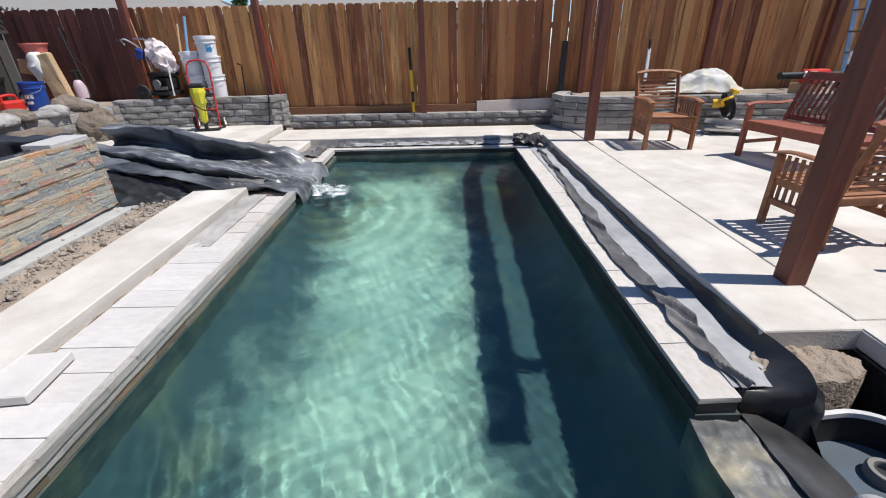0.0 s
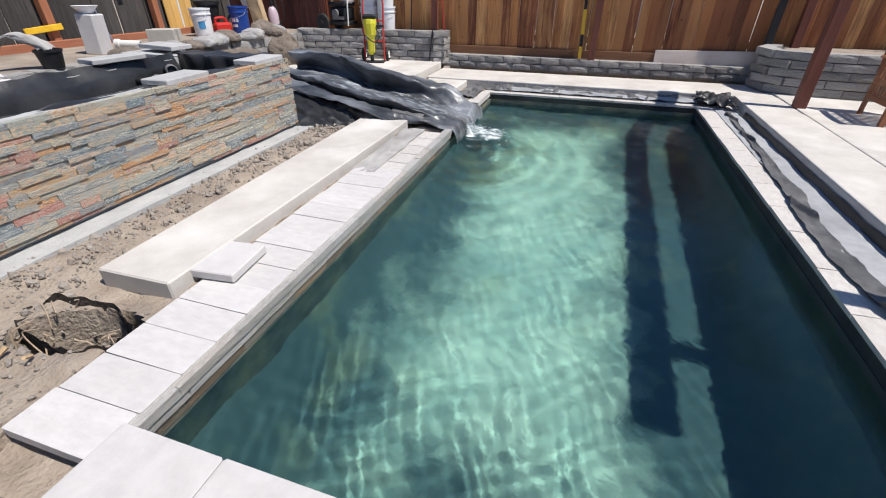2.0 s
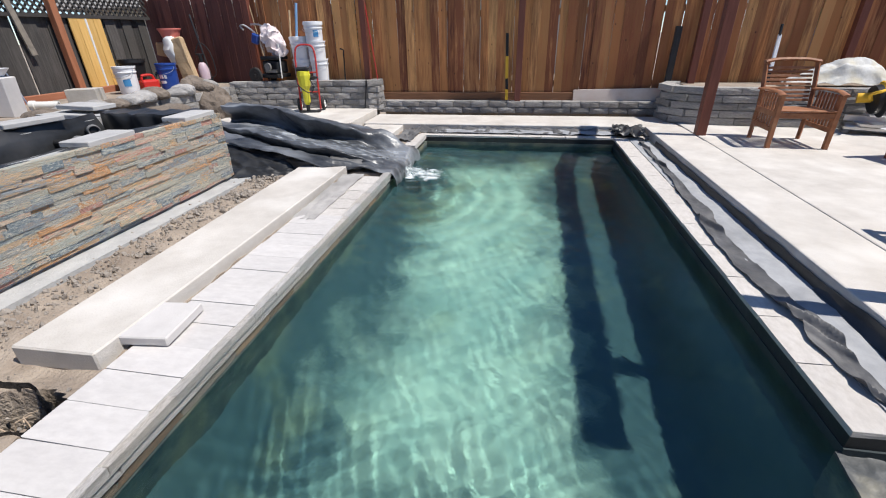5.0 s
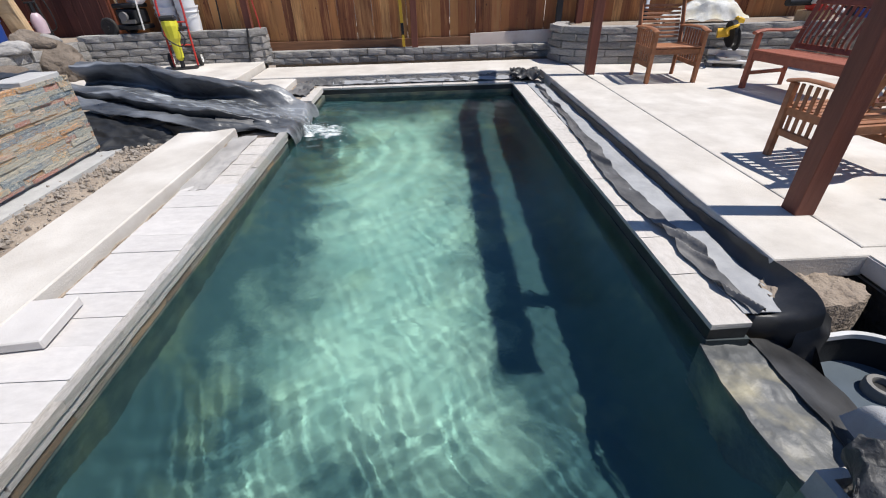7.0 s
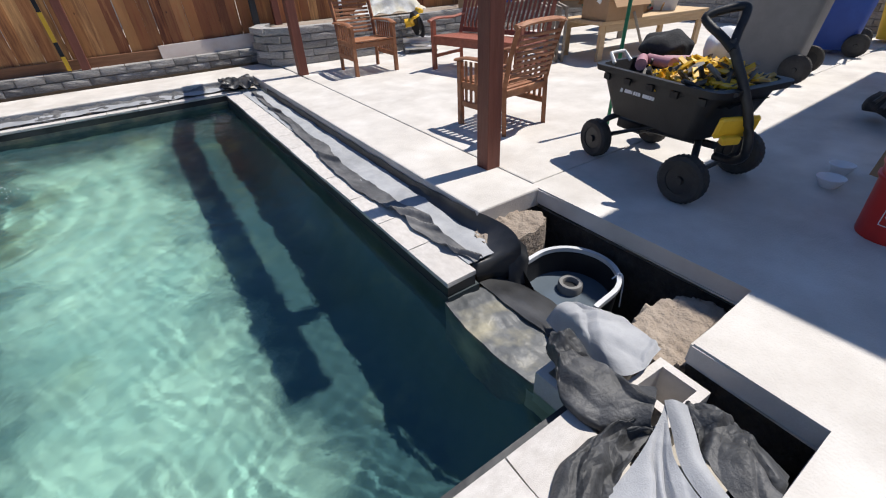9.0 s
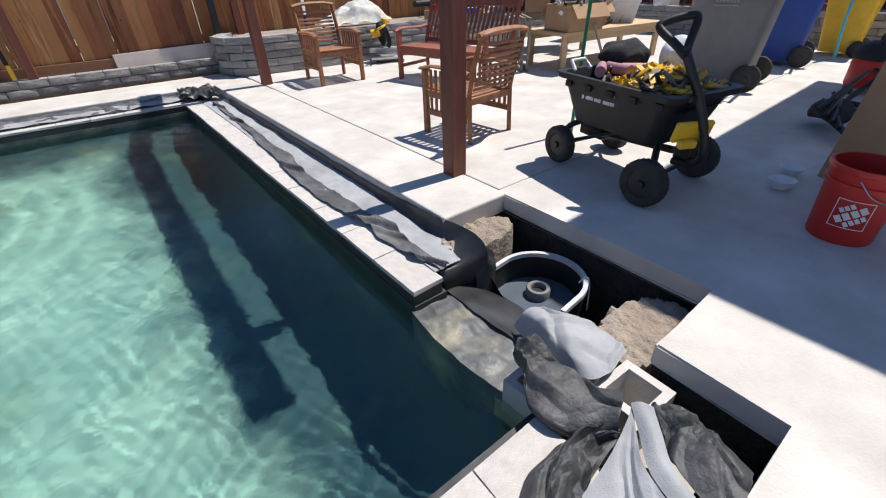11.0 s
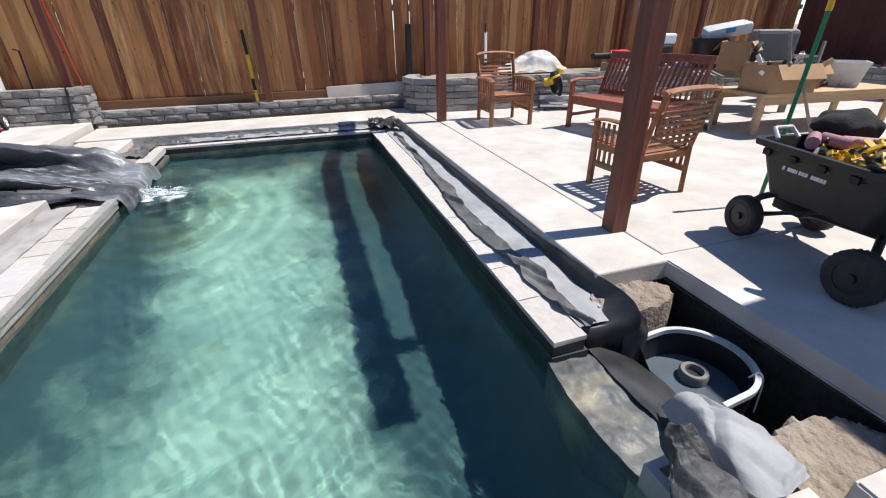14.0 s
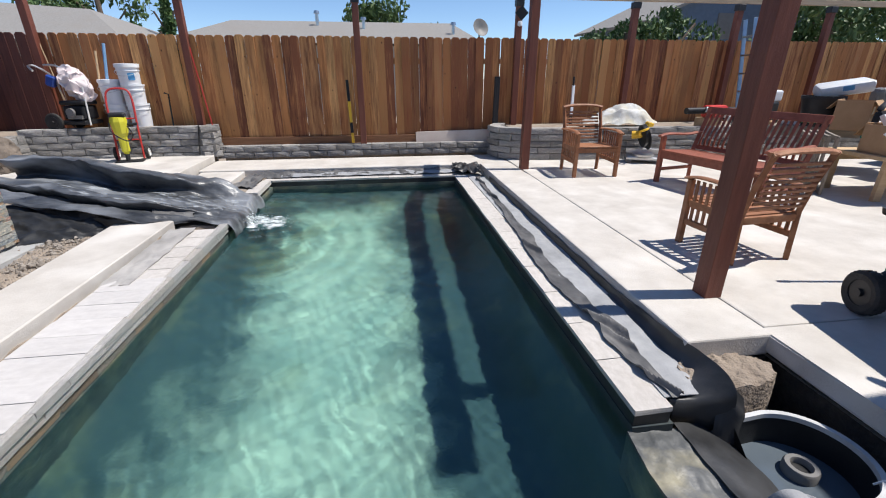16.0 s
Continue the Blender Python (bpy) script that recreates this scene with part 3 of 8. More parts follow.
def pool_shell():
    w = 0.2
    walls = (("pool_wall_west", PX0 - w / 2, (PY0 + PY1) / 2, w, PY1 - PY0 + 2 * w, -0.2), ("pool_wall_north", (PX0 + PX1) / 2, PY1 + w / 2, PX1 - PX0, w, -0.2),
             ("pool_wall_south", (PX0 + PX1) / 2, PY0 - w / 2, PX1 - PX0, w, -0.2))
    for nm, x, y, sx, sy, top in walls:
        bm = B()
        box(bm, (sx, sy, top - FLOOR_Z + 0.1), (x, y, (top + FLOOR_Z - 0.1) / 2))
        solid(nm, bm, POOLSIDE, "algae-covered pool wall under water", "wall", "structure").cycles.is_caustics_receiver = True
    bm = B()
    box(bm, (w, PY1 - 1.35 + w, -0.2 - FLOOR_Z + 0.1), (PX1 + w / 2, (1.35 + PY1 + w) / 2, (-0.2 + FLOOR_Z - 0.1) / 2))
    box(bm, (w, 1.35 - 0.37, -0.275 - FLOOR_Z + 0.1), (PX1 + w / 2, (1.35 + 0.37) / 2, (-0.275 + FLOOR_Z - 0.1) / 2))
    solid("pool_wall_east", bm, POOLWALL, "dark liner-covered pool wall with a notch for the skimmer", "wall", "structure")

    def f(u, v):
        x, y = PX0 + (PX1 - PX0) * u, PY0 + (PY1 - PY0) * v
        z = FLOOR_Z + 0.16 * v + 0.03 * noise.noise(Vector((x * 1.4, y * 1.4, 0))) + 0.03 * noise.noise(Vector((x * 5, y * 5, 3))) + 0.014 * noise.noise(Vector((x * 12, y * 12, 6)))
        wob = 1 + 0.35 * noise.noise(Vector((x * 1.6, y * 1.6, 8)))
        for d, w, h in ((x - PX0, 0.62, 0.55), (PX1 - x, 0.36, 0.5), (y - PY0, 0.75, 0.4), (PY1 - y, 0.9, 0.4)):
            k = max(0.0, 1 - d / (w * wob))
            z += h * k ** 2.2
        return x, y, min(z, -0.45)
    solid("pool_floor", sheet(B(), f, 120, 260), POOLFLOOR, "algae-tinted pale green pool floor with painted shade towards its edges", "floor", "structure", True).cycles.is_caustics_receiver = True

    rw = random.Random(12)
    waves = []
    for lam, amp in ((0.62, 0.0016), (0.45, 0.0012), (0.33, 0.0009), (0.26, 0.0008), (0.21, 0.0007), (0.17, 0.00065), (0.14, 0.0006), (0.115, 0.0005), (0.095, 0.00042), (0.08, 0.00034), (0.10, 0.00042), (0.125, 0.0005), (0.07, 0.00028), (0.19, 0.0007)):
        a = rw.uniform(0, 6.28)
        k = 6.283 / lam
        waves.append((k * math.cos(a), k * math.sin(a), rw.uniform(0, 6.28), amp))

    def g(u, v):
        x, y = PX0 + (PX1 + 0.02 - PX0) * u, PY0 + (PY1 - PY0) * v
        d = math.hypot(x + 1.15, y - 4.75)
        wx = x + 0.08 * noise.noise(Vector((x * 2, y * 2, 3)))
        wy = y + 0.08 * noise.noise(Vector((x * 2, y * 2, 9)))
        z = WATER_Z + 0.005 * math.exp(-d * 1.3) * math.sin(d * 26)
        z += sum(amp * math.sin(kx * wx + ky * wy + ph) for kx, ky, ph, amp in waves) * (0.62 + 0.9 * noise.noise(Vector((x * 1.1, y * 1.1, 5)))) * (0.19 + 0.48 / (1 + math.exp((y - 1.45) * 3.5)))
        return x, y, z
    ob = solid("pool_water", sheet(B(), g, 230, 500), WATER, "clear green rippled pool water", "water", "structure", True)
    ob.cycles.is_caustics_caster = True


pool_shell()


def rough_slab_mesh(name, material, seed, amp=0.06, bevel=0.06):
    """A unit block, to be scaled, with uneven edges."""
    bm = B()
    box(bm, (1, 1, 1), (0, 0, 0))
    bmesh.ops.subdivide_edges(bm, edges=bm.edges[:], cuts=1, use_grid_fill=True)
    roughen(bm, amp, 1.7, seed)
    return mesh_of(name, bm, material)


def bevel_slab_mesh(name, material, bevel=0.04):
    bm = B()
    box(bm, (1, 1, 1), (0, 0, 0), bevel=bevel)
    return mesh_of(name, bm, material)


rnd = random.Random(4)


def scaled(x, y, z, sx, sy, sz, rz=0.0, rx=0.0, ry=0.0):
    return pose(x, y, z, rx, ry, rz) @ Matrix.Diagonal((sx, sy, sz, 1))


def copings():
    stones = [rough_slab_mesh("coping_stone", COPING, i, 0.02) for i in range(4)]
    pav = bevel_slab_mesh("paver", PAVER, 0.02)
    strips = [rough_slab_mesh("facing_strip", SLATE_WET, 10 + i, 0.05) for i in range(3)]
    muddy = [rough_slab_mesh("facing_strip", WATERLINE, 14 + i, 0.07) for i in range(3)]
    # east
    c = thing("pool_coping_east", "pale mortared stone coping along the pool with a black edge", "coping", kind="structure")
    bm = B()
    box(bm, (0.175, PY1 - 1.36, 0.075), (1.412, (PY1 + 1.36) / 2, -0.1735))
    part("coping_base", bm, LINER, c, "black liner folded under the stones")
    y = 1.352
    while y < PY1 - 0.05:
        L = min(rnd.uniform(0.36, 0.44), PY1 - y)
        piece("stone", rnd.choice(stones), c, scaled(1.41 + rnd.uniform(-.004, .004), y + L / 2, -0.122, 0.182, L - 0.006, 0.026, rnd.uniform(-.5, .5), 0, rnd.uniform(-1, 1)))
        y += L
    # north
    c = thing("pool_coping_north", "pale stone coping at the far end of the pool", "coping", kind="structure")
    bm = B()
    box(bm, (PX1 - PX0 + 0.3, 0.17, 0.06), ((PX0 + PX1) / 2, PY1 + 0.09, -0.168))
    part("coping_base", bm, LINER, c, "black liner under the stones")
    x = PX0 - 0.12
    while x < PX1 + 0.1:
        L = rnd.uniform(0.3, 0.42)
        piece("stone", rnd.choice(stones), c, scaled(x + L / 2, PY1 + 0.085, -0.122, L - 0.006, 0.16, 0.024))
        x += L
    # west, far part
    c = thing("pool_coping_west", "short run of pale coping beside the waterfall", "coping", kind="structure")
    for k in range(3):
        piece("stone", stones[k], c, scaled(PX0 - 0.075, 5.62 + 0.24 * k, -0.115, 0.16, 0.235, 0.06))
    # west, pavers
    c = thing("paver_edging", "square pale pavers laid along the pool edge", "pavers", kind="structure")
    y = 0.455
    while y < 2.95:
        piece("paver", pav, c, scaled(-1.523 + rnd.uniform(-.004, .004), y + 0.0927, -0.105 + rnd.uniform(-.002, .002), 0.392, 0.1825, 0.045, rnd.uniform(-.4, .4)))
        y += 0.1855
    for k in range(5):
        piece("paver", stones[k % 4], c, scaled(-1.45, 3.1 + 0.23 * k, -0.11, 0.2, 0.222, 0.05))
    # facing between pavers and water
    c = thing("edge_facing_west", "thin stacked stone facing under the pavers at the waterline", "stone facing", kind="structure")
    for row, z in ((0, -0.112), (1, -0.155), (2, -0.2)):
        y = 0.6 + rnd.uniform(-0.1, 0)
        while y < 4.15:
            L = rnd.uniform(0.16, 0.42)
            piece("strip", rnd.choice(strips if row < 2 else muddy), c, scaled(PX0 - 0.018 - 0.008 * row, y + L / 2, z, 0.075, L - 0.004, 0.042))
            y += L
    # south
    c = thing("pool_coping_south", "pale pavers and mortared blocks at the near end of the pool", "pavers", kind="structure")
    x = -1.34
    k = 0
    while x < 1.2:
        L = 0.42 if x < 0.2 else 0.3
        if x < 0.2:
            piece("paver", pav, c, scaled(x + L / 2, 0.385, -0.1, L - 0.004, 0.42, 0.05, rnd.uniform(-.3, .3)))
            piece("paver", pav, c, scaled(x + L / 2, -0.03, -0.1, L - 0.004, 0.4, 0.05, rnd.uniform(-.3, .3)))
        else:
            piece("stone", stones[k % 4], c, scaled(x + L / 2, 0.41, -0.11, L - 0.006, 0.2, 0.05, rnd.uniform(-.6, .6)))
            piece("stone", stones[(k + 1) % 4], c, scaled(x + L / 2, 0.205, -0.115, L - 0.006, 0.195, 0.05, rnd.uniform(-.6, .6)))
        x += L
        k += 1
    bm = B()
    box(bm, (2.72, 0.6, 0.6), (-0.02, 0.2, -0.44))
    part("footing", bm, CONCRETE_EDGE, c, "rough concrete footing")
    bm = B()
    box(bm, (2.62, 0.05, 0.09), (0, 0.53, -0.185))
    part("edge", bm, LINER, c, "black liner edge at the water")
    # loose paver resting on the row
    bm = B()
    box(bm, (0.30, 0.3, 0.05), (0, 0, 0.025), bevel=0.006)
    solid("loose_paver", bm, PAVER, "loose pale square paver lying on the paver row", "paver").matrix_basis = pose(-1.70, 1.5, -0.076, 0, 0, 6)


copings()


# ---- retaining walls ----
def block_mesh(seed, material):
    bm = B()
    box(bm, (1, 1, 1), (0, 0, 0))
    bmesh.ops.subdivide_edges(bm, edges=[e for e in bm.edges], cuts=2, use_grid_fill=True)
    for v in bm.verts:
        if v.co.y < -0.4:
            inner = abs(v.co.x) < 0.45 and abs(v.co.z) < 0.45
            v.co.y -= (0.04 if inner else 0.0) + 0.035 * noise.noise(v.co * 5 + Vector((seed * 5, 0, 0)))
        v.co += Vector((noise.noise(v.co * 2.1 + Vector((seed, 9, 0))) * 0.01, 0, noise.noise(v.co * 2.3 + Vector((seed, 0, 9))) * 0.012))
    return mesh_of("block", bm, material)


BLOCKS = [block_mesh(i, BLOCK) for i in range(6)]


def block_wall(name, pts, courses, label, h=0.1, L=0.3, depth=0.18, z0=0.0, jitter=0.004, lmin=1.0):
    c = thing(name, label, "block wall", kind="structure")
    P = curve_pts([(x, y, 0) for x, y in pts], 90) if len(pts) > 2 else [Vector((*pts[0], 0)), Vector((*pts[1], 0))]
    cum = [0]
    for a, b in zip(P, P[1:]):
        cum.append(cum[-1] + (b - a).length)

    def at(s):
        s = min(max(s, 0), cum[-1] - 1e-4)
        for i in range(len(cum) - 1):
            if cum[i + 1] >= s:
                f = (s - cum[i]) / max(cum[i + 1] - cum[i], 1e-6)
                return P[i].lerp(P[i + 1], f), (P[i + 1] - P[i]).normalized()
    core = B()
    for k in range(courses):
        s = -L / 2 if k % 2 else 0.0
        while s < cum[-1]:
            ln = L * rnd.uniform(lmin, 1.0)
            a, b = max(s, 0), min(s + ln, cum[-1])
            if b - a > 0.04:
                p, d = at((a + b) / 2)
                n = Vector((-d.y, d.x, 0))
                q = p + n * (depth / 2 + rnd.uniform(-jitter, jitter))
                piece("block", rnd.choice(BLOCKS), c, scaled(q.x, q.y, z0 + h * (k + 0.5), b - a - 0.009, depth, h - 0.009, math.degrees(math.atan2(d.y, d.x)) + rnd.uniform(-.8, .8)))
            s += ln
    return c


block_wall("wall_low_north", [(-2.46, 7.62), (2.3, 7.62)], 2, "low two-course wall of grey split-face blocks", z0=-0.01)
block_wall("wall_planter_west", [(-4.95, 7.15), (-4.0, 7.34), (-3.2, 7.4), (-2.6, 7.42), (-2.4, 7.55), (-2.38, 7.78)], 5, "curved five-course planter wall of grey split-face blocks", z0=0.04)
block_wall("wall_planter_east", [(2.3, 7.78), (2.1, 7.3), (2.3, 6.9), (3.0, 6.72), (5.0, 6.62), (9.6, 6.6)], 5, "curved five-course planter wall of dark grey blocks", L=0.42)
block_wall("wall_planter_side", [(-4.75, -1.0), (-5.0, 3.0), (-4.9, 5.5), (-4.8, 7.1)], 4, "uneven dry-stacked side wall of worn stones", h=0.12, L=0.4, jitter=0.03, lmin=0.5)
block_wall("wall_east", [(9.9, 6.6), (9.9, -3.0)], 5, "grey block planter wall at the far side of the patio")


def planter_fill(name, poly, z, seed):
    bm = prism(B(), poly, -0.1, z)
    bmesh.ops.triangulate(bm, faces=bm.faces[:])
    return solid(name, bm, DIRT, "dry soil filling the planter behind the wall", "soil", "structure")


planter_fill("soil_west", [(-4.85, 7.32), (-3.3, 7.56), (-2.6, 7.6), (-2.5, 7.8), (-4.85, 7.8)], 0.5, 1)
planter_fill("soil_side", [(-6.85, -1.0), (-4.94, -1.0), (-5.15, 3.0), (-5.07, 5.5), (-4.95, 7.2), (-4.95, 7.8), (-6.85, 7.8)], 0.47, 2)
planter_fill("soil_east", [(2.45, 7.0), (3.0, 6.9), (5.0, 6.8), (11.3, 6.78), (11.3, 7.8), (2.45, 7.8)], 0.46, 3)
planter_fill("soil_far", [(10.1, -3.0), (11.3, -3.0), (11.3, 6.7), (10.1, 6.7)], 0.45, 4)
planter_fill("soil_north", [(-2.35, 7.7), (2.3, 7.7), (2.3, 7.84), (-2.35, 7.84)], 0.12, 5)


# ---- fences ----
def picket_mesh(name, material, w=0.14, h=1.68, t=0.016, ear=0.03):
    bm = B()
    prof = [(-w / 2, 0), (w / 2, 0), (w / 2, h - ear), (w / 2 - ear, h), (-w / 2 + ear, h), (-w / 2, h - ear)]
    a = [bm.verts.new((x, -t / 2, z)) for x, z in prof]
    b = [bm.verts.new((x, t / 2, z)) for x, z in prof]
    bm.faces.new(a)
    bm.faces.new(b[::-1])
    for i in range(6):
        j = (i + 1) % 6
        bm.faces.new((a[i], b[i], b[j], a[j]))
    return mesh_of(name, bm, material)


def north_fence():
    c = thing("fence_north", "tall new cedar fence of dog-eared pickets in mixed browns", "fence", kind="structure")
    me, dark = picket_mesh("picket", FENCE), picket_mesh("picket", MAROON)
    x = -6.75
    while x < 11.3:
        w = rnd.uniform(0.93, 1.04)
        piece("picket", me if x > -4.72 else dark, c, pose(x, 7.83 + rnd.uniform(-.005, .005), 0.185, rnd.uniform(-.3, .3), rnd.uniform(-.45, .45), rnd.uniform(-4.2, 4.2)) @ Matrix.Diagonal((w, 1, rnd.uniform(0.995, 1.004), 1)))
        x += 0.140 * w + 0.0005
    for z in (0.45, 1.5):
        bm = B()
        box(bm, (18.2, 0.04, 0.09), (2.25, 7.875, z))
        part("rail", bm, FENCE, c)
    bm = B()
    box(bm, (18.2, 0.035, 0.17), (2.25, 7.80, 0.225), bevel=0.004)
    part("kickboard", bm, mat("kickboard_wood", (0.17, 0.075, 0.035), (0.27, 0.125, 0.06), 4, 0.8, 0.3, 40, stretch=(0.7, 8, 8)), c, "long horizontal cedar kickboard")
    return c


north_fence()


def west_fence():
    c = thing("fence_west", "old weathered dark board fence with a lattice top", "fence", kind="structure")
    me = picket_mesh("board", OLDWOOD, 0.19, 1.12, 0.02, 0.004)
    y = -1.0
    while y < 7.78:
        w = rnd.uniform(0.75, 1.05)
        piece("board", me, c, pose(-6.790 + rnd.choice((-.016, .008)) + rnd.uniform(-.003, .003), y, 0.42, 0, rnd.uniform(-.8, .8), 90 + rnd.uniform(-2, 2)) @ Matrix.Diagonal((w, 1, 1, 1)))
        y += 0.19 * w - 0.010
    bm = B()
    box(bm, (0.05, 8.9, 0.05), (-6.750, 3.4, 1.56))
    box(bm, (0.05, 8.9, 0.05), (-6.750, 3.4, 1.93))
    part("lattice_rail", bm, OLDWOOD, c)
    bm = B()
    for k in range(-4, 90):
        for s in (-1, 1):
            y0 = -1 + k * 0.1
            box(bm, (0.008, 0.03, 0.5), (-6.760 + 0.01 * s, y0 + 0.17, 1.745), (45 * s, 0, 0))
    part("lattice", bm, OLDWOOD, c, "diagonal lattice slats")
    bm = B()
    box(bm, (0.09, 8.6, 0.12), (-6.600, 3.4, 0.5), bevel=0.005)
    part("base_rail", bm, mat("rust_rail", (0.28, 0.10, 0.05), (0.36, 0.14, 0.075), 4, 0.75, 0.2, 40, stretch=(8, 0.7, 8)), c, "rust-brown horizontal base rail")
    for y in (1.2, 4.37, 5.98):
        bm = B()
        box(bm, (0.1, 0.1, 2.0), (-6.670, y, 1.42), bevel=0.005)
        part("post", bm, mat("rust_post", (0.30, 0.11, 0.05), (0.40, 0.16, 0.08), 4, 0.7, 0.2, 40, stretch=(8, 8, 0.7)) if y != 1.2 else REDWOOD, c, "rust-brown fence post")
    me2 = picket_mesh("new_board", NEWWOOD, 0.135, 1.1, 0.02, 0.004)
    for k in range(4):
        piece("new_board", me2, c, pose(-6.740, 6.3 + k * 0.14, 0.44, 0, 0, 90))
    bm = B()
    box(bm, (0.012, 0.03, 1.1), (-6.725, 6.51, 0.98))
    part("batten", bm, BARWHITE, c, "pale batten between the new boards")
    bm = B()
    box(bm, (0.03, 0.08, 0.9), (-6.710, 5.45, 1.5), (8, 0, 0))
    box(bm, (0.04, 0.05, 0.09), (-6.710, 5.5, 1.2))
    part("brace", bm, GREYWOOD, c, "grey leaning brace board")


west_fence()


def east_fence():
    c = thing("fence_east", "shaded maroon board fence behind the patio", "fence", kind="structure")
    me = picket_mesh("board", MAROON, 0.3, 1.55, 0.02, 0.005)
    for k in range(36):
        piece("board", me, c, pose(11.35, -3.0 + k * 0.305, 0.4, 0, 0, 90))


east_fence()


# ---- pergola posts and beams ----
def pergola():
    tops = {}
    for x in (-4.69, -2.62, -0.04, 2.6, 4.63, 6.57, 8.4, 10.3):
        p = thing("pergola_post", "dark red-stained timber post against the cedar fence", "post", (x, 7.70, 0.1), group="pergola posts")
        bm = B()
        box(bm, (0.1, 0.1, 2.32), (0, 0, 1.16), bevel=0.004)
        part("shaft", bm, REDWOOD, p)
        bm = B()
        box(bm, (0.13, 0.118, 0.1), (0, 0, 2.27), bevel=0.003)
        part("bracket", bm, STEEL, p, "black steel bracket")
    bm = B()
    box(bm, (13.2, 0.045, 0.09), (4.4, 7.70, 2.475), bevel=0.003)
    solid("pergola_beam", bm, PALERAIL, "pale timber beam along the fence post tops", "beam")
    for x, y in ((2.235, 2.135), (2.32, 6.09)):
        p = thing("pergola_post", "thick red-stained timber post on the concrete pad", "post", (x, y, 0.0), group="pergola posts")
        bm = B()
        box(bm, (0.115, 0.115, 2.44), (0, 0, 1.22), bevel=0.004)
        part("shaft", bm, REDWOOD, p)
        bm = B()
        box(bm, (0.135, 0.135, 0.1), (0, 0, 2.40), bevel=0.003)
        part("bracket", bm, STEEL, p, "black steel bracket")
    bm = B()
    box(bm, (0.14, 5.0, 0.22), (2.38, 4.0, 2.56), bevel=0.004)
    solid("pergola_header", bm, REDWOOD, "red-stained pergola header over the patio posts", "beam")


pergola()


# ---- unseen house behind, with a cover added to shade the patio ----
def house():
    h = thing("house", "unseen stucco house behind the yard with a cover added to shade the patio", "house", kind="structure")
    bm = B()
    box(bm, (18, 0.2, 2.7), (3, -4.2, 1.25))
    part("wall", bm, STUCCO, h)
    bm = B()
    # out-of-view block, sized and placed only for the shadow edge it casts
    prism(bm, [(3.86, -0.6), (8.7, -0.6), (8.7, 1.20), (3.86, 1.02)], 3.0, 3.14)
    for px in (4.4, 8.6):
        box(bm, (0.12, 0.12, 3.0), (px, -0.5, 1.5))
    part("patio_cover", bm, STUCCO, h)


house()


# ---- cloth and liner sheets ----
def cloth(name, corners, material, label, category, nu=40, nv=24, amp=0.03, freq=(3, 9), seed=0, thick=0.005, lift=None, droop=0.0):
    """A crumpled sheet between four corners: folds run along u."""
    a, b, c, d = [Vector(k) for k in corners]

    def f(u, v):
        p = a.lerp(b, u).lerp(d.lerp(c, u), v)
        n1 = noise.noise(Vector((u * freq[0] + seed * 3.7, v * freq[1], seed)))
        n2 = noise.noise(Vector((u * freq[0] * 3.1, v * freq[1] * 2.3 + seed, seed + 5)))
        z = amp * (1 - abs(n1) * 2.2) + amp * 0.35 * n2
        edge = noise.noise(Vector((u * 7 + seed, v * 5, 9))) * amp * 0.8
        if lift:
            z += lift(u, v)
        return p.x + edge, p.y + edge * 0.8, p.z + z - droop * (abs(v - 0.5) * 2) ** 3
    return solid(name, sheet(B(), f, nu, nv, thick), material, label, category, smooth=True)


def spline(vals, s):
    n = len(vals) - 1
    i = min(int(s), n - 1)
    t = s - i
    b, c = Vector(vals[i]), Vector(vals[i + 1])
    a = Vector(vals[i - 1]) if i else b
    d = Vector(vals[i + 2]) if i + 2 <= n else c
    return 0.5 * (2 * b + (c - a) * t + (2 * a - 5 * b + 4 * c - d) * t * t + (3 * b - a - 3 * c + d) * t ** 3)


def loft(name, net, material, label, category, nu=60, nv=40, amp=0.004, freq=9.0, seed=0, thick=0.004, squash=1.0, base=-0.08, creases=0):
    """A draped sheet through a coarse net of control points, with fine wrinkles."""
    net = [[(x, y, z if z < base else base + (z - base) * squash) for x, y, z in row] for row in net]
    rf = random.Random(seed)
    folds = []
    for k in range(creases):
        ang = rf.uniform(0, 3.14)
        folds.append((rf.random(), rf.random(), math.cos(ang), math.sin(ang), rf.uniform(0.04, 0.13), rf.choice((-1, -1, 1)) * rf.uniform(0.008, 0.028), rf.uniform(0.2, 0.6)))

    def f(u, v):
        sv = v * (len(net[0]) - 1)
        p = spline([spline(r, sv) for r in net], u * (len(net) - 1))
        q = p * freq + Vector((seed * 3.1, seed, 0))
        w = Vector((noise.noise(q), noise.noise(q + Vector((9, 0, 0))), noise.noise(q + Vector((0, 9, 0)))))
        rid = 0.5 - abs(noise.noise(q * 0.6 + Vector((4, 4, seed))))
        rid += 0.7 * (0.4 - abs(noise.noise(Vector((q.x * 1.5 + q.y, q.y * 0.7 - q.x * 0.5, q.z + seed)))))
        fold = 0.0
        wav = 0.05 * noise.noise(Vector((u * 5, v * 5, seed + 2)))
        for u0, v0, ca, sa, wd, dep, ln in folds:
            a, c = (u - u0) * ca + (v - v0) * sa, (v - v0) * ca - (u - u0) * sa + wav
            if abs(c) < wd and abs(a) < ln:
                fold += dep * (1 - abs(c) / wd) * (1 - (a / ln) ** 2)
        return p + w * amp + Vector((0.3, 0.3, 1.0)) * (rid * amp * 1.2) + Vector((0, 0, fold))
    return solid(name, sheet(B(), f, nu, nv, thick), material, label, category, smooth=True)


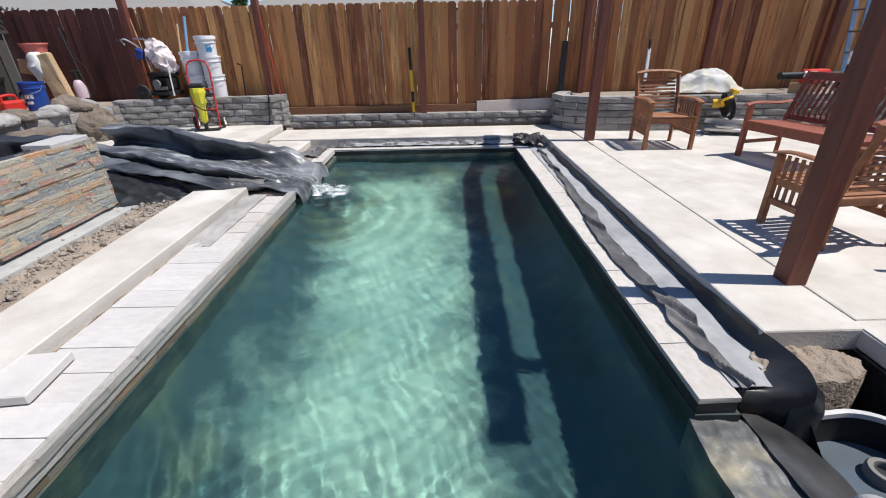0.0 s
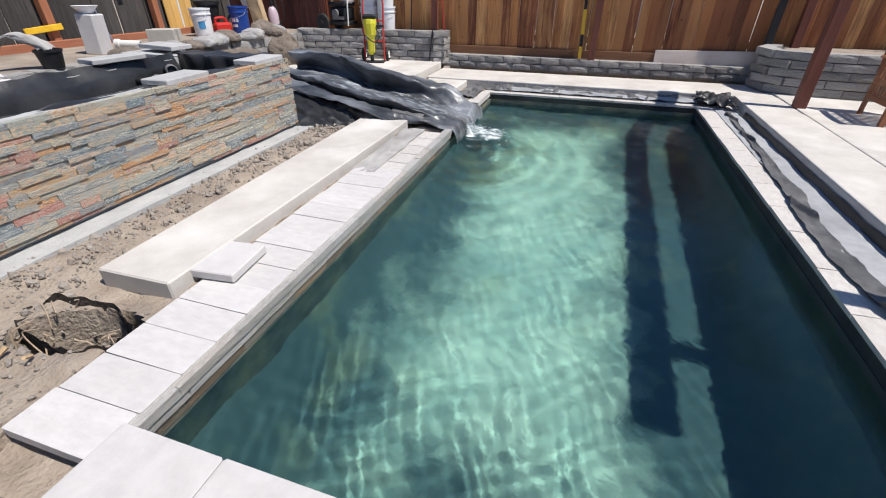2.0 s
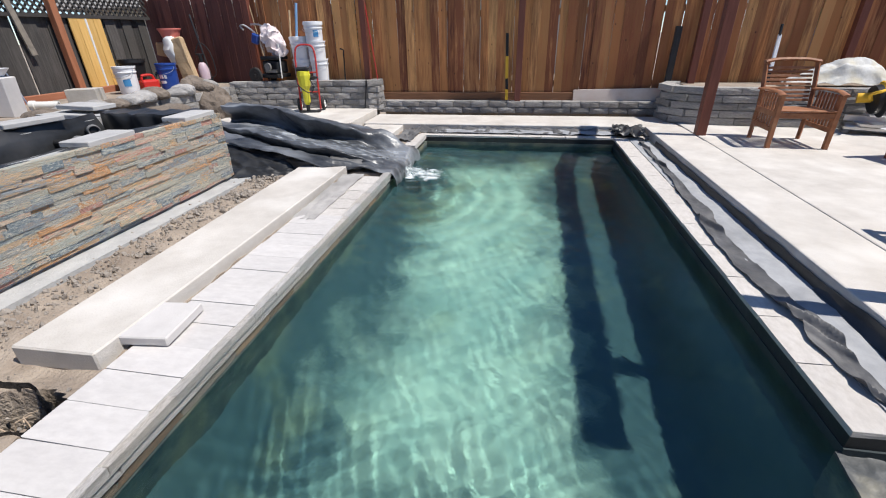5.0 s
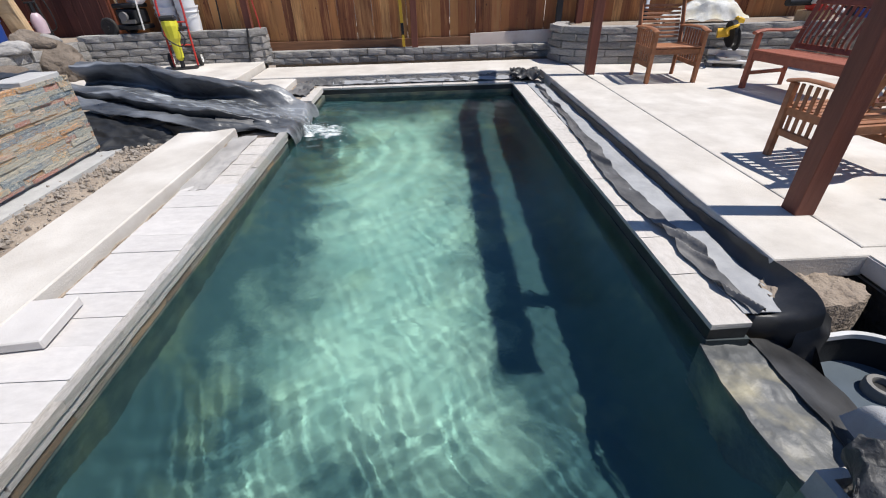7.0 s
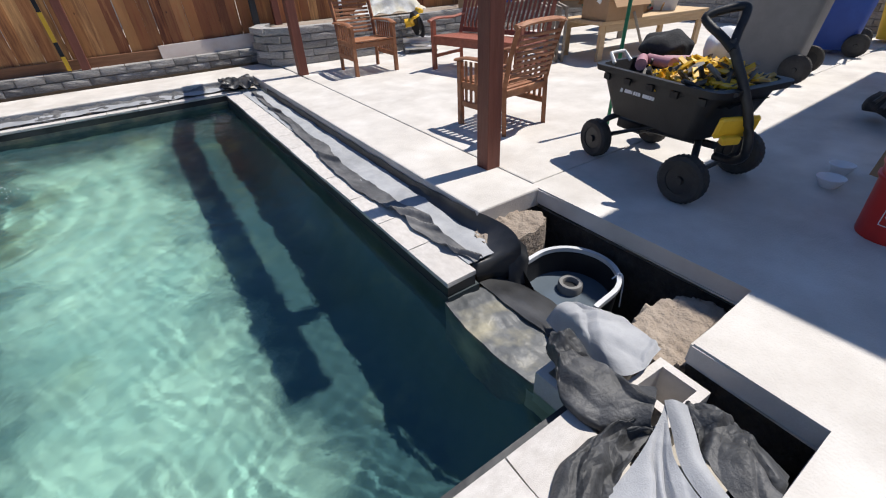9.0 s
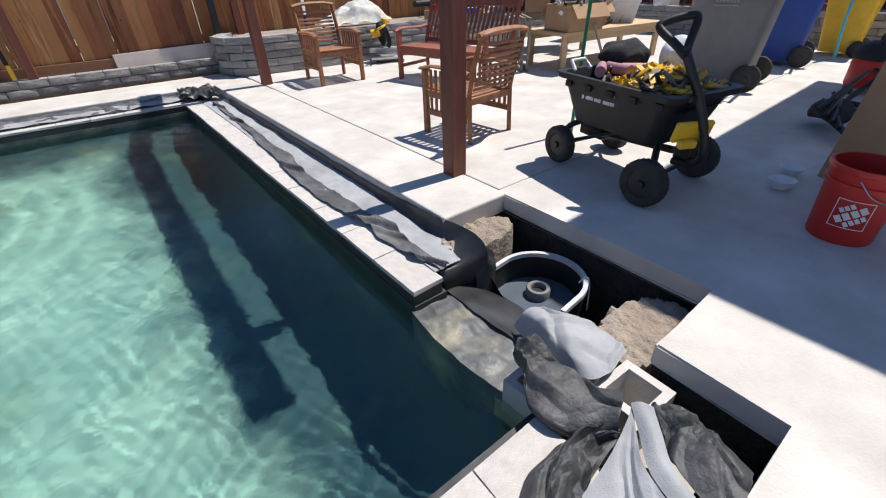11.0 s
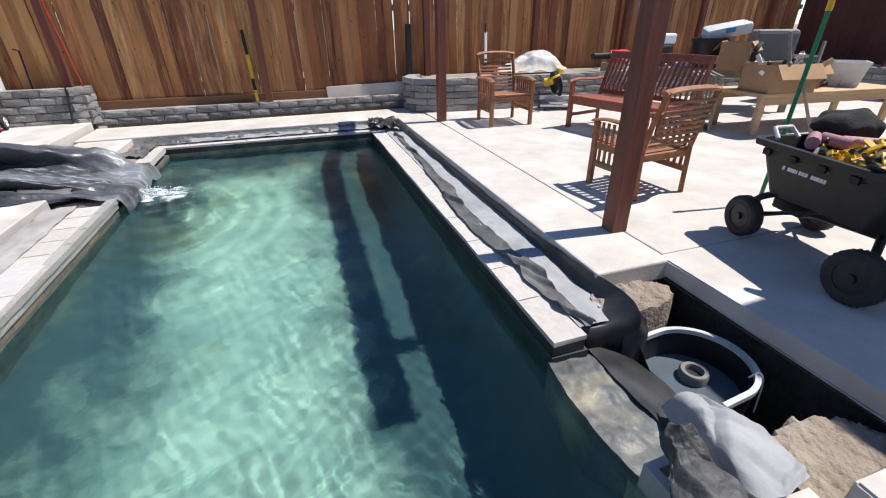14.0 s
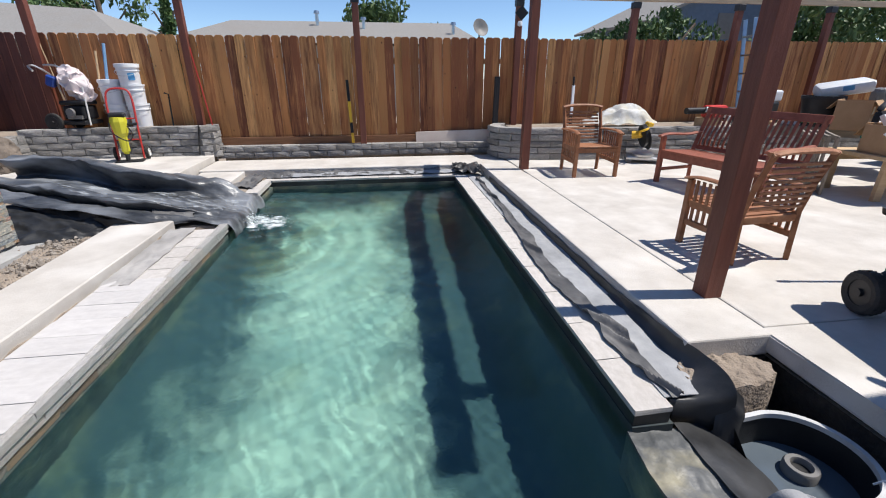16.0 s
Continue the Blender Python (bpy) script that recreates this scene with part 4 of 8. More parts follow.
RUBBER_W = [(1.40, 1.53, 1.57), (1.61, 1.48, 1.56), (1.88, 1.45, 1.57), (2.0, 1.475, 1.60), (2.2, 1.45, 1.56), (2.6, 1.415, 1.54), (3.2, 1.425, 1.53), (3.5, 1.47, 1.60), (4.0, 1.49, 1.58), (4.4, 1.53, 1.61), (5.0, 1.55, 1.60), (5.9, 1.575, 1.63), (6.15, 1.6, 1.68)]


def strips_by_pool():
    def felt(u, v):
        y = 1.415 + 4.735 * u
        x = 1.50 + 0.25 * v + 0.006 * noise.noise(Vector((y * 5, v * 2, 3)))
        z = -0.107 + 0.010 * noise.noise(Vector((y * 3.1, v * 2.2, 1))) + 0.005 * noise.noise(Vector((y * 11, v * 5, 7))) - 0.004 * v
        return x, y, z
    solid("underlay_strip", sheet(B(), felt, 260, 14, 0.005), FELT, "pale grey felt underlay laid along the coping", "underlay", smooth=True)

    def rubber(u, v):
        y = 1.40 + 4.75 * u
        for a, b in zip(RUBBER_W, RUBBER_W[1:]):
            if b[0] >= y:
                break
        k = min(1, max(0, (y - a[0]) / (b[0] - a[0])))
        k = k * k * (3 - 2 * k)
        xl, xr = a[1] + (b[1] - a[1]) * k, a[2] + (b[2] - a[2]) * k
        xl += 0.014 * noise.noise(Vector((y * 7, 2, 0))) + 0.006 * noise.noise(Vector((y * 19, 2, 5)))
        xr += 0.016 * noise.noise(Vector((y * 6, 8, 0))) + 0.006 * noise.noise(Vector((y * 21, 4, 5)))
        curl = 0.020 * (0.4 + noise.noise(Vector((y * 4.5, 6, 2)))) * v ** 4 + 0.012 * (0.5 + noise.noise(Vector((y * 5.5, 1, 2)))) * (1 - v) ** 4
        bunch = sum(h * math.exp(-((y - c0 + 0.25 * (v - 0.5)) / w) ** 2) for c0, h, w in ((2.02, 0.045, 0.05), (1.90, 0.025, 0.035), (3.28, 0.035, 0.045), (1.47, 0.03, 0.04), (5.0, 0.03, 0.06), (5.75, 0.03, 0.06)))
        return xl + (xr - xl) * v, y, -0.100 + curl + bunch + 0.006 * noise.noise(Vector((y * 14, v * 3, 1)))
    solid("rubber_strip", sheet(B(), rubber, 420, 12, 0.004), LINER_DRY, "wavy black rubber liner edge lying over coping and felt", "pond liner", smooth=True)

    # added black strip that darkens the pad's shaded west face
    def upstand(u, v):
        y = 1.70 + 4.2 * u
        return 1.748 + 0.016 * v + 0.003 * noise.noise(Vector((y * 6, v, 2))), y, -0.125 + (0.072 + 0.012 * noise.noise(Vector((y * 4, 1, 3)))) * v
    solid("liner_upstand", sheet(B(), upstand, 120, 4, 0.003), LINER, "black strip added against the concrete pad to deepen its shaded face", "pond liner", smooth=True)
    loft("liner_lip", [
        [(1.725, 2.40, -0.108), (1.742, 2.40, -0.102), (1.757, 2.40, -0.085), (1.763, 2.40, -0.06)],
        [(1.715, 1.78, -0.106), (1.735, 1.77, -0.095), (1.757, 1.76, -0.06), (1.763, 1.76, -0.015)],
        [(1.715, 1.57, -0.118), (1.738, 1.56, -0.10), (1.775, 1.54, -0.05), (1.80, 1.53, -0.01)],
        [(1.55, 1.45, -0.122), (1.65, 1.44, -0.118), (1.745, 1.415, -0.055), (1.79, 1.395, -0.02)],
        [(1.53, 1.42, -0.13), (1.63, 1.395, -0.13), (1.735, 1.355, -0.095), (1.785, 1.33, -0.07)],
        [(1.54, 1.40, -0.19), (1.63, 1.38, -0.20), (1.73, 1.345, -0.21), (1.785, 1.32, -0.21)],
        [(1.56, 1.42, -0.25), (1.64, 1.40, -0.27), (1.73, 1.37, -0.30), (1.78, 1.36, -0.31)]],
        LINER, "smooth rolled lip of black liner at the end of the felt", "pond liner", 110, 50, 0.006, 8, 2)
    loft("liner_drape", [
        [(1.74, 1.42, -0.07), (1.79, 1.37, -0.05), (1.84, 1.34, -0.09)],
        [(1.73, 1.36, -0.15), (1.785, 1.31, -0.13), (1.825, 1.30, -0.17)],
        [(1.72, 1.33, -0.24), (1.775, 1.29, -0.25), (1.80, 1.28, -0.28)],
        [(1.70, 1.34, -0.28), (1.75, 1.27, -0.31), (1.79, 1.26, -0.33)]],
        LINER, "black liner corner hanging into the skimmer", "pond liner", 40, 30, 0.010, 11, 6)
    # far end
    def far(u, v):
        x = -1.5 + 3.1 * u
        y = 6.40 + 0.19 * v + 0.035 * noise.noise(Vector((u * 14, 1, 0)))
        z = -0.1 + 0.05 * v + 0.035 * noise.noise(Vector((u * 22, v * 3, 5))) + 0.02 * noise.noise(Vector((u * 60, v * 5, 2))) + 0.02 * math.sin(v * 3.1)
        return x, y, z
    solid("liner_far", sheet(B(), far, 160, 8, 0.004), LINER_DRY, "black liner folded behind the far coping", "pond liner", smooth=True)
    def far2(u, v):
        x = -1.2 + 2.6 * u
        y = 6.40 + (0.05 + 0.05 * noise.noise(Vector((u * 8, 4, 0)))) * v * 1.6
        z = -0.085 + 0.018 * noise.noise(Vector((u * 18, v * 2, 8))) + 0.028 * v
        return x, y, z
    solid("underlay_far", sheet(B(), far2, 120, 5, 0.004), FELT, "grey felt strip along the far coping", "underlay", smooth=True)
    cloth("liner_corner", [(1.32, 6.3, -0.08), (1.75, 6.2, -0.06), (1.72, 6.6, -0.02), (1.35, 6.62, -0.02)], LINER, "bunched black liner at the far pool corner", "pond liner", 24, 24, 0.045, (3, 3), 8)
    cloth("liner_corner", [(-1.75, 5.9, -0.1), (-1.42, 5.7, -0.08), (-1.40, 6.35, -0.07), (-1.6, 6.45, -0.06)], LINER_DRY, "black liner lying behind the side coping", "pond liner", 24, 24, 0.03, (3, 3), 9)
    cloth("underlay_west", [(-1.73, 2.95, -0.1), (-1.73, 4.1, -0.08), (-1.53, 4.15, -0.09), (-1.53, 2.95, -0.1)], FELT_DUSTY, "dusty grey underlay lying open beside the pavers", "underlay", 50, 10, 0.02, (5, 2), 11)


strips_by_pool()


# crease lines of the waterfall sheet, each as (y, z) at six stations along x, from the front hem to the back hem
FALL_X = (-3.8, -3.1, -2.5, -2.0, -1.6, -1.3)
FALL = (
    ((4.45, 0.20), (4.30, 0.15), (4.18, 0.10), (4.16, -0.02), (4.30, -0.07), (4.28, -0.10)),
    ((4.60, 0.27), (4.50, 0.19), (4.32, 0.13), (4.26, 0.04), (4.36, -0.03), (4.38, -0.08)),
    ((4.84, 0.20), (4.80, 0.10), (4.52, 0.00), (4.46, -0.08), (4.46, -0.04), (4.48, -0.09)),
    ((4.76, 0.31), (4.68, 0.25), (4.38, 0.19), (4.32, 0.12), (4.50, 0.02), (4.54, -0.07)),
    ((5.05, 0.27), (5.05, 0.19), (4.76, 0.12), (4.66, 0.06), (4.74, -0.04), (4.78, -0.11)),
    ((5.38, 0.22), (5.36, 0.16), (5.10, 0.10), (5.00, 0.08), (5.02, 0.03), (5.02, -0.06)),
    ((5.24, 0.43), (5.22, 0.41), (4.95, 0.34), (4.94, 0.23), (5.14, 0.13), (5.12, -0.03)),
    ((5.55, 0.38), (5.55, 0.33), (5.35, 0.24), (5.30, 0.17), (5.30, 0.08), (5.25, -0.05)),
    ((5.90, 0.10), (5.88, 0.06), (5.80, -0.03), (5.72, -0.05), (5.60, -0.08), (5.48, -0.11)))


def fall_at(u, v, rough=1.0):
    """The draped sheet: u runs down to the pool, v from the front hem to the back."""
    lip = min(u / 0.93, 1.0)
    su = lip * (len(FALL_X) - 1)
    i = min(int(su), len(FALL_X) - 2)
    x = FALL_X[i] + (FALL_X[i + 1] - FALL_X[i]) * (su - i)
    sv = v * (len(FALL) - 1)
    rows = [spline(r, su) for r in FALL]
    p = spline(rows, sv)
    y, z = p
    y += rough * (0.05 * noise.noise(Vector((x * 1.7, v * 4, 12))) + 0.018 * noise.noise(Vector((x * 6, v * 9, 4))))
    z += rough * (0.028 * noise.noise(Vector((x * 1.8 + v * 2, v * 7, 3))) + 0.014 * noise.noise(Vector((x * 5 + v * 9, v * 16 - x * 3, 7)))
                  + 0.075 * (0.3 - abs(noise.noise(Vector((x * 0.9 + 3, y * 3.4 + x * 0.8, 6))))) + 0.03 * (0.3 - abs(noise.noise(Vector((x * 2.6, y * 7 - x * 2.2, 16)))))
                  + 0.016 * (0.4 - abs(noise.noise(Vector((x * 7 + y * 6, y * 10 - x * 4, 2)))))) * (1 if u < 0.85 else 0.5)
    if u > 0.93:
        k = (u - 0.93) / 0.07
        x += 0.07 * math.sin(k * 1.57) + 0.02 * noise.noise(Vector((y * 7, 2, 2)))
        z -= 0.17 * k * k
    return x, y, max(z, -0.275)


def streak_alpha(m, lo, hi, top, stretch):
    nt = m.node_tree
    n = nt.nodes.new("ShaderNodeTexNoise")
    n.inputs["Scale"].default_value, n.inputs["Detail"].default_value = 9, 7
    tc = nt.nodes.new("ShaderNodeTexCoord")
    mp = nt.nodes.new("ShaderNodeMapping")
    mp.inputs["Scale"].default_value = stretch
    nt.links.new(tc.outputs["Object"], mp.inputs["Vector"])
    nt.links.new(mp.outputs[0], n.inputs["Vector"])
    mr = nt.nodes.new("ShaderNodeMapRange")
    mr.inputs[1].default_value, mr.inputs[2].default_value, mr.inputs[4].default_value = lo, hi, top
    nt.links.new(n.outputs[0], mr.inputs[0])
    nt.links.new(mr.outputs[0], nt.nodes["Principled BSDF"].inputs["Alpha"])
    return m


def waterfall():
    # pale c3 patches paint in the wet sky sheen, along with dust
    solid("waterfall_liner", sheet(B(), fall_at, 150, 130, 0.006), mat("wet_sheen_liner", (0.024, 0.026, 0.030), (0.105, 0.113, 0.126), 4.0, 0.14, 0.35, 30, c3=(0.32, 0.34, 0.37), c3scale=1.6, c3amt=0.42, rough2=0.55, stretch=(0.7, 1.5, 1.2)),
          "wet black pond liner draped as a waterfall into the pool", "pond liner", smooth=True)
    cloth("liner_skirt", [(-3.3, 4.36, 0.14), (-2.0, 4.2, 0.0), (-2.02, 4.26, -0.12), (-2.86, 3.86, -0.11)], LINER, "matt black liner skirt hanging beside the waterfall", "pond liner", 70, 34, 0.035, (4, 4), 15)
    cloth("liner_flap", [(-1.95, 4.18, -0.02), (-1.62, 4.3, -0.07), (-1.66, 4.5, -0.02), (-1.98, 4.42, 0.07)], LINER_DRY, "folded liner flap at the pool edge", "pond liner", 26, 20, 0.02, (2, 3), 17)
    r = random.Random(9)
    bm = B()
    for k in range(520):
        d = abs(r.gauss(0, 0.22))
        x, y = -1.27 + d, 4.78 - 0.12 * d + r.gauss(0, 0.07) * (0.8 + 1.4 * d)
        s = r.uniform(0.001, 0.005) * (1.3 - min(d, 0.4) * 1.4)
        z = WATER_Z + r.uniform(0, 0.09) * max(0.05, 1 - d * 2.2)
        bmesh.ops.create_icosphere(bm, subdivisions=1, radius=1, matrix=pose(x, y, z) @ Matrix.Diagonal((s * 1.6, s, s, 1)))
    tagged(solid("splash_drops", bm, FOAM, "white drops thrown up where the waterfall meets the pool", "splash", smooth=True), kind="stuff")

    def foam(u, v):
        w = 0.24 + 0.18 * math.sin(u * 2.6)
        x = -1.31 + 0.48 * u + 0.05 * noise.noise(Vector((v * 6, u * 3, 2)))
        y = 4.78 - 0.06 * u + w * (v - 0.5) * (1 + 0.3 * noise.noise(Vector((u * 6, v * 2, 5))))
        dome = max(0, 1 - (2 * v - 1) ** 2) * max(0, 1 - u)
        return x, y, WATER_Z + 0.004 + 0.06 * dome * (0.7 + 0.6 * noise.noise(Vector((u * 14, v * 9, 1)))) + 0.006 * noise.noise(Vector((u * 30, v * 24, 3)))
    tagged(solid("splash_foam", sheet(B(), foam, 44, 28), streak_alpha(mat("plume_foam", (0.72, 0.78, 0.80), (0.86, 0.9, 0.92), 20, 0.4, 0.7, 60), 0.40, 0.66, 0.9, (1.0, 2.2, 2.0)),
                 "white foam spreading from the foot of the waterfall", "foam", smooth=True), kind="stuff")

    def run(u, v):
        uu = 0.18 + 0.81 * u
        p = fall_at(uu, 0.5 + (0.16 + 0.10 * u) * (v - 0.5) + 0.03 * noise.noise(Vector((u * 5, 1, 1))))
        return p[0], p[1], p[2] + 0.006 + 0.01 * noise.noise(Vector((u * 34, v * 9, 3)))
    tagged(solid("running_water", sheet(B(), run, 90, 22), streak_alpha(mat("running_water", (0.55, 0.6, 0.63), (0.78, 0.82, 0.85), 18, 0.2, 0.5, 40), 0.50, 0.74, 0.6, (0.7, 2.4, 1)),
                 "thin streaks of water running down the liner", "water", smooth=True), kind="stuff")


waterfall()


# ---- raised pond with slate cladding ----
def pond():
    c = thing("wall_pond", "raised pond wall clad in stacked multicoloured slate strips", "slate wall", kind="structure")
    bm = B()
    prism(bm, [(-2.90, -0.6), (-2.90, 3.86), (-3.5, 3.86), (-3.6, 4.05), (-4.8, 4.05), (-4.8, 3.72), (-3.04, 3.72), (-3.04, -0.6)], -0.12, 0.565)
    part("core", bm, MORTAR, c, "grey mortared block core")
    bm = B()
    box(bm, (0.26, 4.7, 0.06), (-2.83, 1.62, -0.11))
    part("footing", bm, MORTAR, c, "grey mortar footing")
    units = []
    for k in range(5):
        b2 = B()
        box(b2, (1, 1, 1), (0, 0, 0))
        bmesh.ops.subdivide_edges(b2, edges=b2.edges[:], cuts=1, use_grid_fill=True)
        roughen(b2, 0.035, 1.9, 20 + k)
        units.append(mesh_of("slate_strip", b2, SLATE))
    z0 = -0.05
    while z0 < 0.57:
        h = rnd.choice((0.026, 0.032, 0.038, 0.046))
        h = 0.575 - z0 if 0.575 - z0 - h < 0.022 else h
        z = z0 + h / 2
        y = 0.15 - rnd.uniform(0, 0.25)
        while y < 3.88:
            e = min(y + rnd.choice((0.10, 0.16, 0.24, 0.34)) * rnd.uniform(0.8, 1.25), 3.9)
            if e - y > 0.03:
                piece("slate_strip", rnd.choice(units), c, scaled(-2.885 + rnd.uniform(-.007, .008), (y + e) / 2, z, 0.055, e - y - 0.0015, h * rnd.uniform(0.96, 1.0), 0, rnd.uniform(-.5, .5)))
            y = e + 0.0005
            if e >= 3.9:
                break
        x = -2.86
        while x > -3.5:
            L = rnd.uniform(0.14, 0.32)
            piece("slate_strip", rnd.choice(units), c, scaled(x - L / 2, 3.875 + rnd.uniform(-.006, .01), z, L - 0.002, 0.05, h * 0.97))
            x -= L
        z0 += h
    # rim caps
    for x, y, rz, L, z in ((-2.98, 2.69, 3, 0.42, 0.568), (-2.98, 3.64, 2, 0.42, 0.568), (-4.08, 3.08, -9, 0.46, 0.60), (-4.40, 3.94, 80, 0.56, 0.60)):
        bm = B()
        box(bm, (0.235, L, 0.042), (0, 0, 0.021), bevel=0.006)
        roughen(bm, 0.004, 8, L)
        solid("cap_stone", bm, CAPPALE, "flat pale cap stone resting loose on the pond rim", "cap stone", group="loose cap stones").matrix_basis = pose(x, y, z, 0, 0, rz)
    bm = B()
    box(bm, (0.2, 4.6, 0.66), (-4.1, 1.5, 0.22))
    solid("pond_back_wall", bm, MORTAR, "grey block back wall of the raised pond", "wall", "structure")

    def f(u, v):
        y = -0.5 + 4.15 * u
        prof = [(-2.92, 0.585), (-3.0, 0.6), (-3.08, 0.52), (-3.12, 0.1), (-3.5, -0.02), (-3.9, 0.1), (-3.96, 0.48), (-4.02, 0.60), (-4.1, 0.57)]
        s = v * (len(prof) - 1)
        i = min(int(s), len(prof) - 2)
        x = prof[i][0] + (prof[i + 1][0] - prof[i][0]) * (s - i)
        z = prof[i][1] + (prof[i + 1][1] - prof[i][1]) * (s - i)
        w = noise.noise(Vector((u * 16, v * 5, 4)))
        return x + 0.03 * w, y, z + 0.03 * noise.noise(Vector((u * 22, v * 6, 1))) - (0.03 if v < 0.15 else 0) * (1 + noise.noise(Vector((u * 8, 0, 0))))
    solid("pond_liner", sheet(B(), f, 130, 48, 0.004), LINER, "black rubber liner lining the raised pond", "pond liner", smooth=True)
    def end(u, v):
        x = -4.0 + 1.0 * u
        z = 0.05 + 0.545 * min(1, v * 1.3)
        y = 3.70 + 0.28 * max(0, v - 0.77) / 0.23 - 0.03 + 0.03 * math.sin(u * 21 + 2 * v) * (0.4 + 0.6 * v) + 0.03 * noise.noise(Vector((u * 7, v * 4, 2)))
        return x, y, z + 0.02 * noise.noise(Vector((u * 9, v * 3, 6)))
    solid("pond_liner", sheet(B(), end, 60, 40, 0.004), LINER, "pleated black liner hung over the end wall of the pond", "pond liner", smooth=True)
    for x, y, z, turn in ((-3.84, 3.40, 0.50, -35), (-3.86, 3.14, 0.44, -8)):
        p = thing("pipe_fitting", "black pipe fitting sticking out of the pond liner", "pipe", (x, y, z), turn, group="pond pipes")
        bm = B()
        tube(bm, [(-0.12, 0, -0.02), (0.1, 0, 0), (0.22, 0, 0.02)], 0.034, 14)
        part("stub", bm, BLACKPL, p, smooth=True)
        bm = B()
        lathe(bm, [(0.034, -0.01), (0.05, 0), (0.05, 0.05), (0.044, 0.06), (0.036, 0.05), (0.036, 0.0)], (0.18, 0, 0.015), (0, 90, 0), 18)
        part("collar", bm, GREYPL, p, "worn grey threaded collar", smooth=True)


pond()


# ---- skimmer corner ----
def skimmer():
    s = thing("skimmer_box", "black D-shaped skimmer tub with a round basket ring", "skimmer", (1.955, 1.105, -0.54), 6)

    def outline(r, n=30):
        pts = [(-0.15, -r), (-0.15, -r * 0.33), (-0.15, r * 0.33), (-0.15, r)]
        pts += [(r * math.sin(a), r * math.cos(a)) for a in (math.pi * i / n for i in range(n + 1))]
        return pts
    bm = B()
    rings = []
    for r, z, low in ((0.225, 0.0, 0.0), (0.24, 0.35, 0.20), (0.228, 0.35, 0.20), (0.215, 0.04, 0.04)):
        rings.append([bm.verts.new((x, y, low if i in (1, 2) else z)) for i, (x, y) in enumerate(outline(r))])
    for a, b in zip(rings, rings[1:]):
        for i in range(len(a)):
            j = (i + 1) % len(a)
            bm.faces.new((a[i], a[j], b[j], b[i]))
    bm.faces.new(rings[0])
    bm.faces.new(rings[-1])
    part("tub", bm, BLACKPL, s, smooth=True)
    bm = B()
    ro, ri = outline(0.247)[3:] + [(-0.15, -0.247)], outline(0.223)[3:] + [(-0.15, -0.223)]
    rows = [[bm.verts.new((x, y, z)) for x, y in pts] for pts, z in ((ro, 0.335), (ro, 0.360), (ri, 0.360), (ri, 0.335))]
    for a, b in zip(rows, rows[1:] + rows[:1]):
        for i in range(len(a) - 1):
            bm.faces.new((a[i], a[i + 1], b[i + 1], b[i]))
    for k in (0, -1):
        bm.faces.new([r[k] for r in rows])
    part("rim", bm, RIM_SHEEN, s, "tub rim coloured pale grey for its sunlit sheen")
    bm = B()
    bm.faces.new([bm.verts.new((x, y, 0.195)) for x, y in outline(0.222)])
    part("water", bm, SKIM_WATER, s, "still dark water")
    bm = B()
    lathe(bm, [(0.068, 0.18), (0.068, 0.235), (0.062, 0.245), (0.044, 0.245), (0.040, 0.235), (0.040, 0.18)], (0.05, 0.03, 0), n=30)
    part("ring", bm, GREYPL, s, "dark basket ring", smooth=True)
    bm = B()
    lathe(bm, [(0.0, 0.215), (0.041, 0.215)], (0.05, 0.03, 0), n=20)
    part("basket", bm, BLACKPL, s)
    bm = B()
    tube(bm, curve_pts([(0.13, -0.16, 0.33), (0.15, -0.185, 0.37), (0.15, -0.21, 0.33), (0.13, -0.23, 0.18)], 18), 0.004, 6)
    part("cord", bm, WHITEPL, s, "thin white cord over the rim", True)

    def sill(u, v):
        k = max(0, u - 0.12) / 0.88
        x, y = 1.305 + 0.325 * k, 0.70 + 0.66 * v
        z = -0.225 - 0.02 * k + 0.012 * noise.noise(Vector((k * 4, v * 5, 1))) + 0.006 * noise.noise(Vector((k * 9, v * 14, 1))) if u > 0.11 else -0.62
        return x - 0.03 * math.sin(v * 3.1), y, z
    solid("liner_sill", sheet(B(), sill, 50, 44, 0.005), mat("muddy_liner", (0.06, 0.065, 0.068), (0.14, 0.145, 0.145), 5, 0.5, 0.3, 40, c3=(0.34, 0.31, 0.21), c3scale=4, c3amt=0.5),
          "muddy wet liner over the skimmer sill", "pond liner", smooth=True)
    def band(u, v):
        x, y = 1.545 + 0.275 * u + 0.01 * noise.noise(Vector((v * 5, 3, 3))), 0.74 + 0.64 * v
        return x, y, -0.232 - 0.085 * u ** 2 + 0.008 * noise.noise(Vector((u * 3, v * 4, 9))) + 0.006 * math.exp(-(u / 0.1) ** 2)
    solid("liner_band", sheet(B(), band, 24, 30, 0.004), LINER, "black folded liner band between the sill and the skimmer", "pond liner", smooth=True)
    # hollow blocks
    for x, y, rz in ((1.505, 0.37, -2), (1.49, 0.625, 3)):
        b = B()
        xs, ys = (-0.2, -0.165, -0.018, 0.018, 0.165, 0.2), (-0.1, -0.068, 0.068, 0.1)
        vs = [[b.verts.new((px, py, 0)) for py in ys] for px in xs]
        for i in range(5):
            for j in range(3):
                if (i, j) not in ((1, 1), (3, 1)):
                    b.faces.new((vs[i][j], vs[i + 1][j], vs[i + 1][j + 1], vs[i][j + 1]))
        ext = bmesh.ops.extrude_face_region(b, geom=b.faces[:])
        for v in ext["geom"]:
            if isinstance(v, bmesh.types.BMVert):
                v.co.z = 0.2
        bmesh.ops.recalc_face_normals(b, faces=b.faces[:])
        roughen(b, 0.003, 14, x)
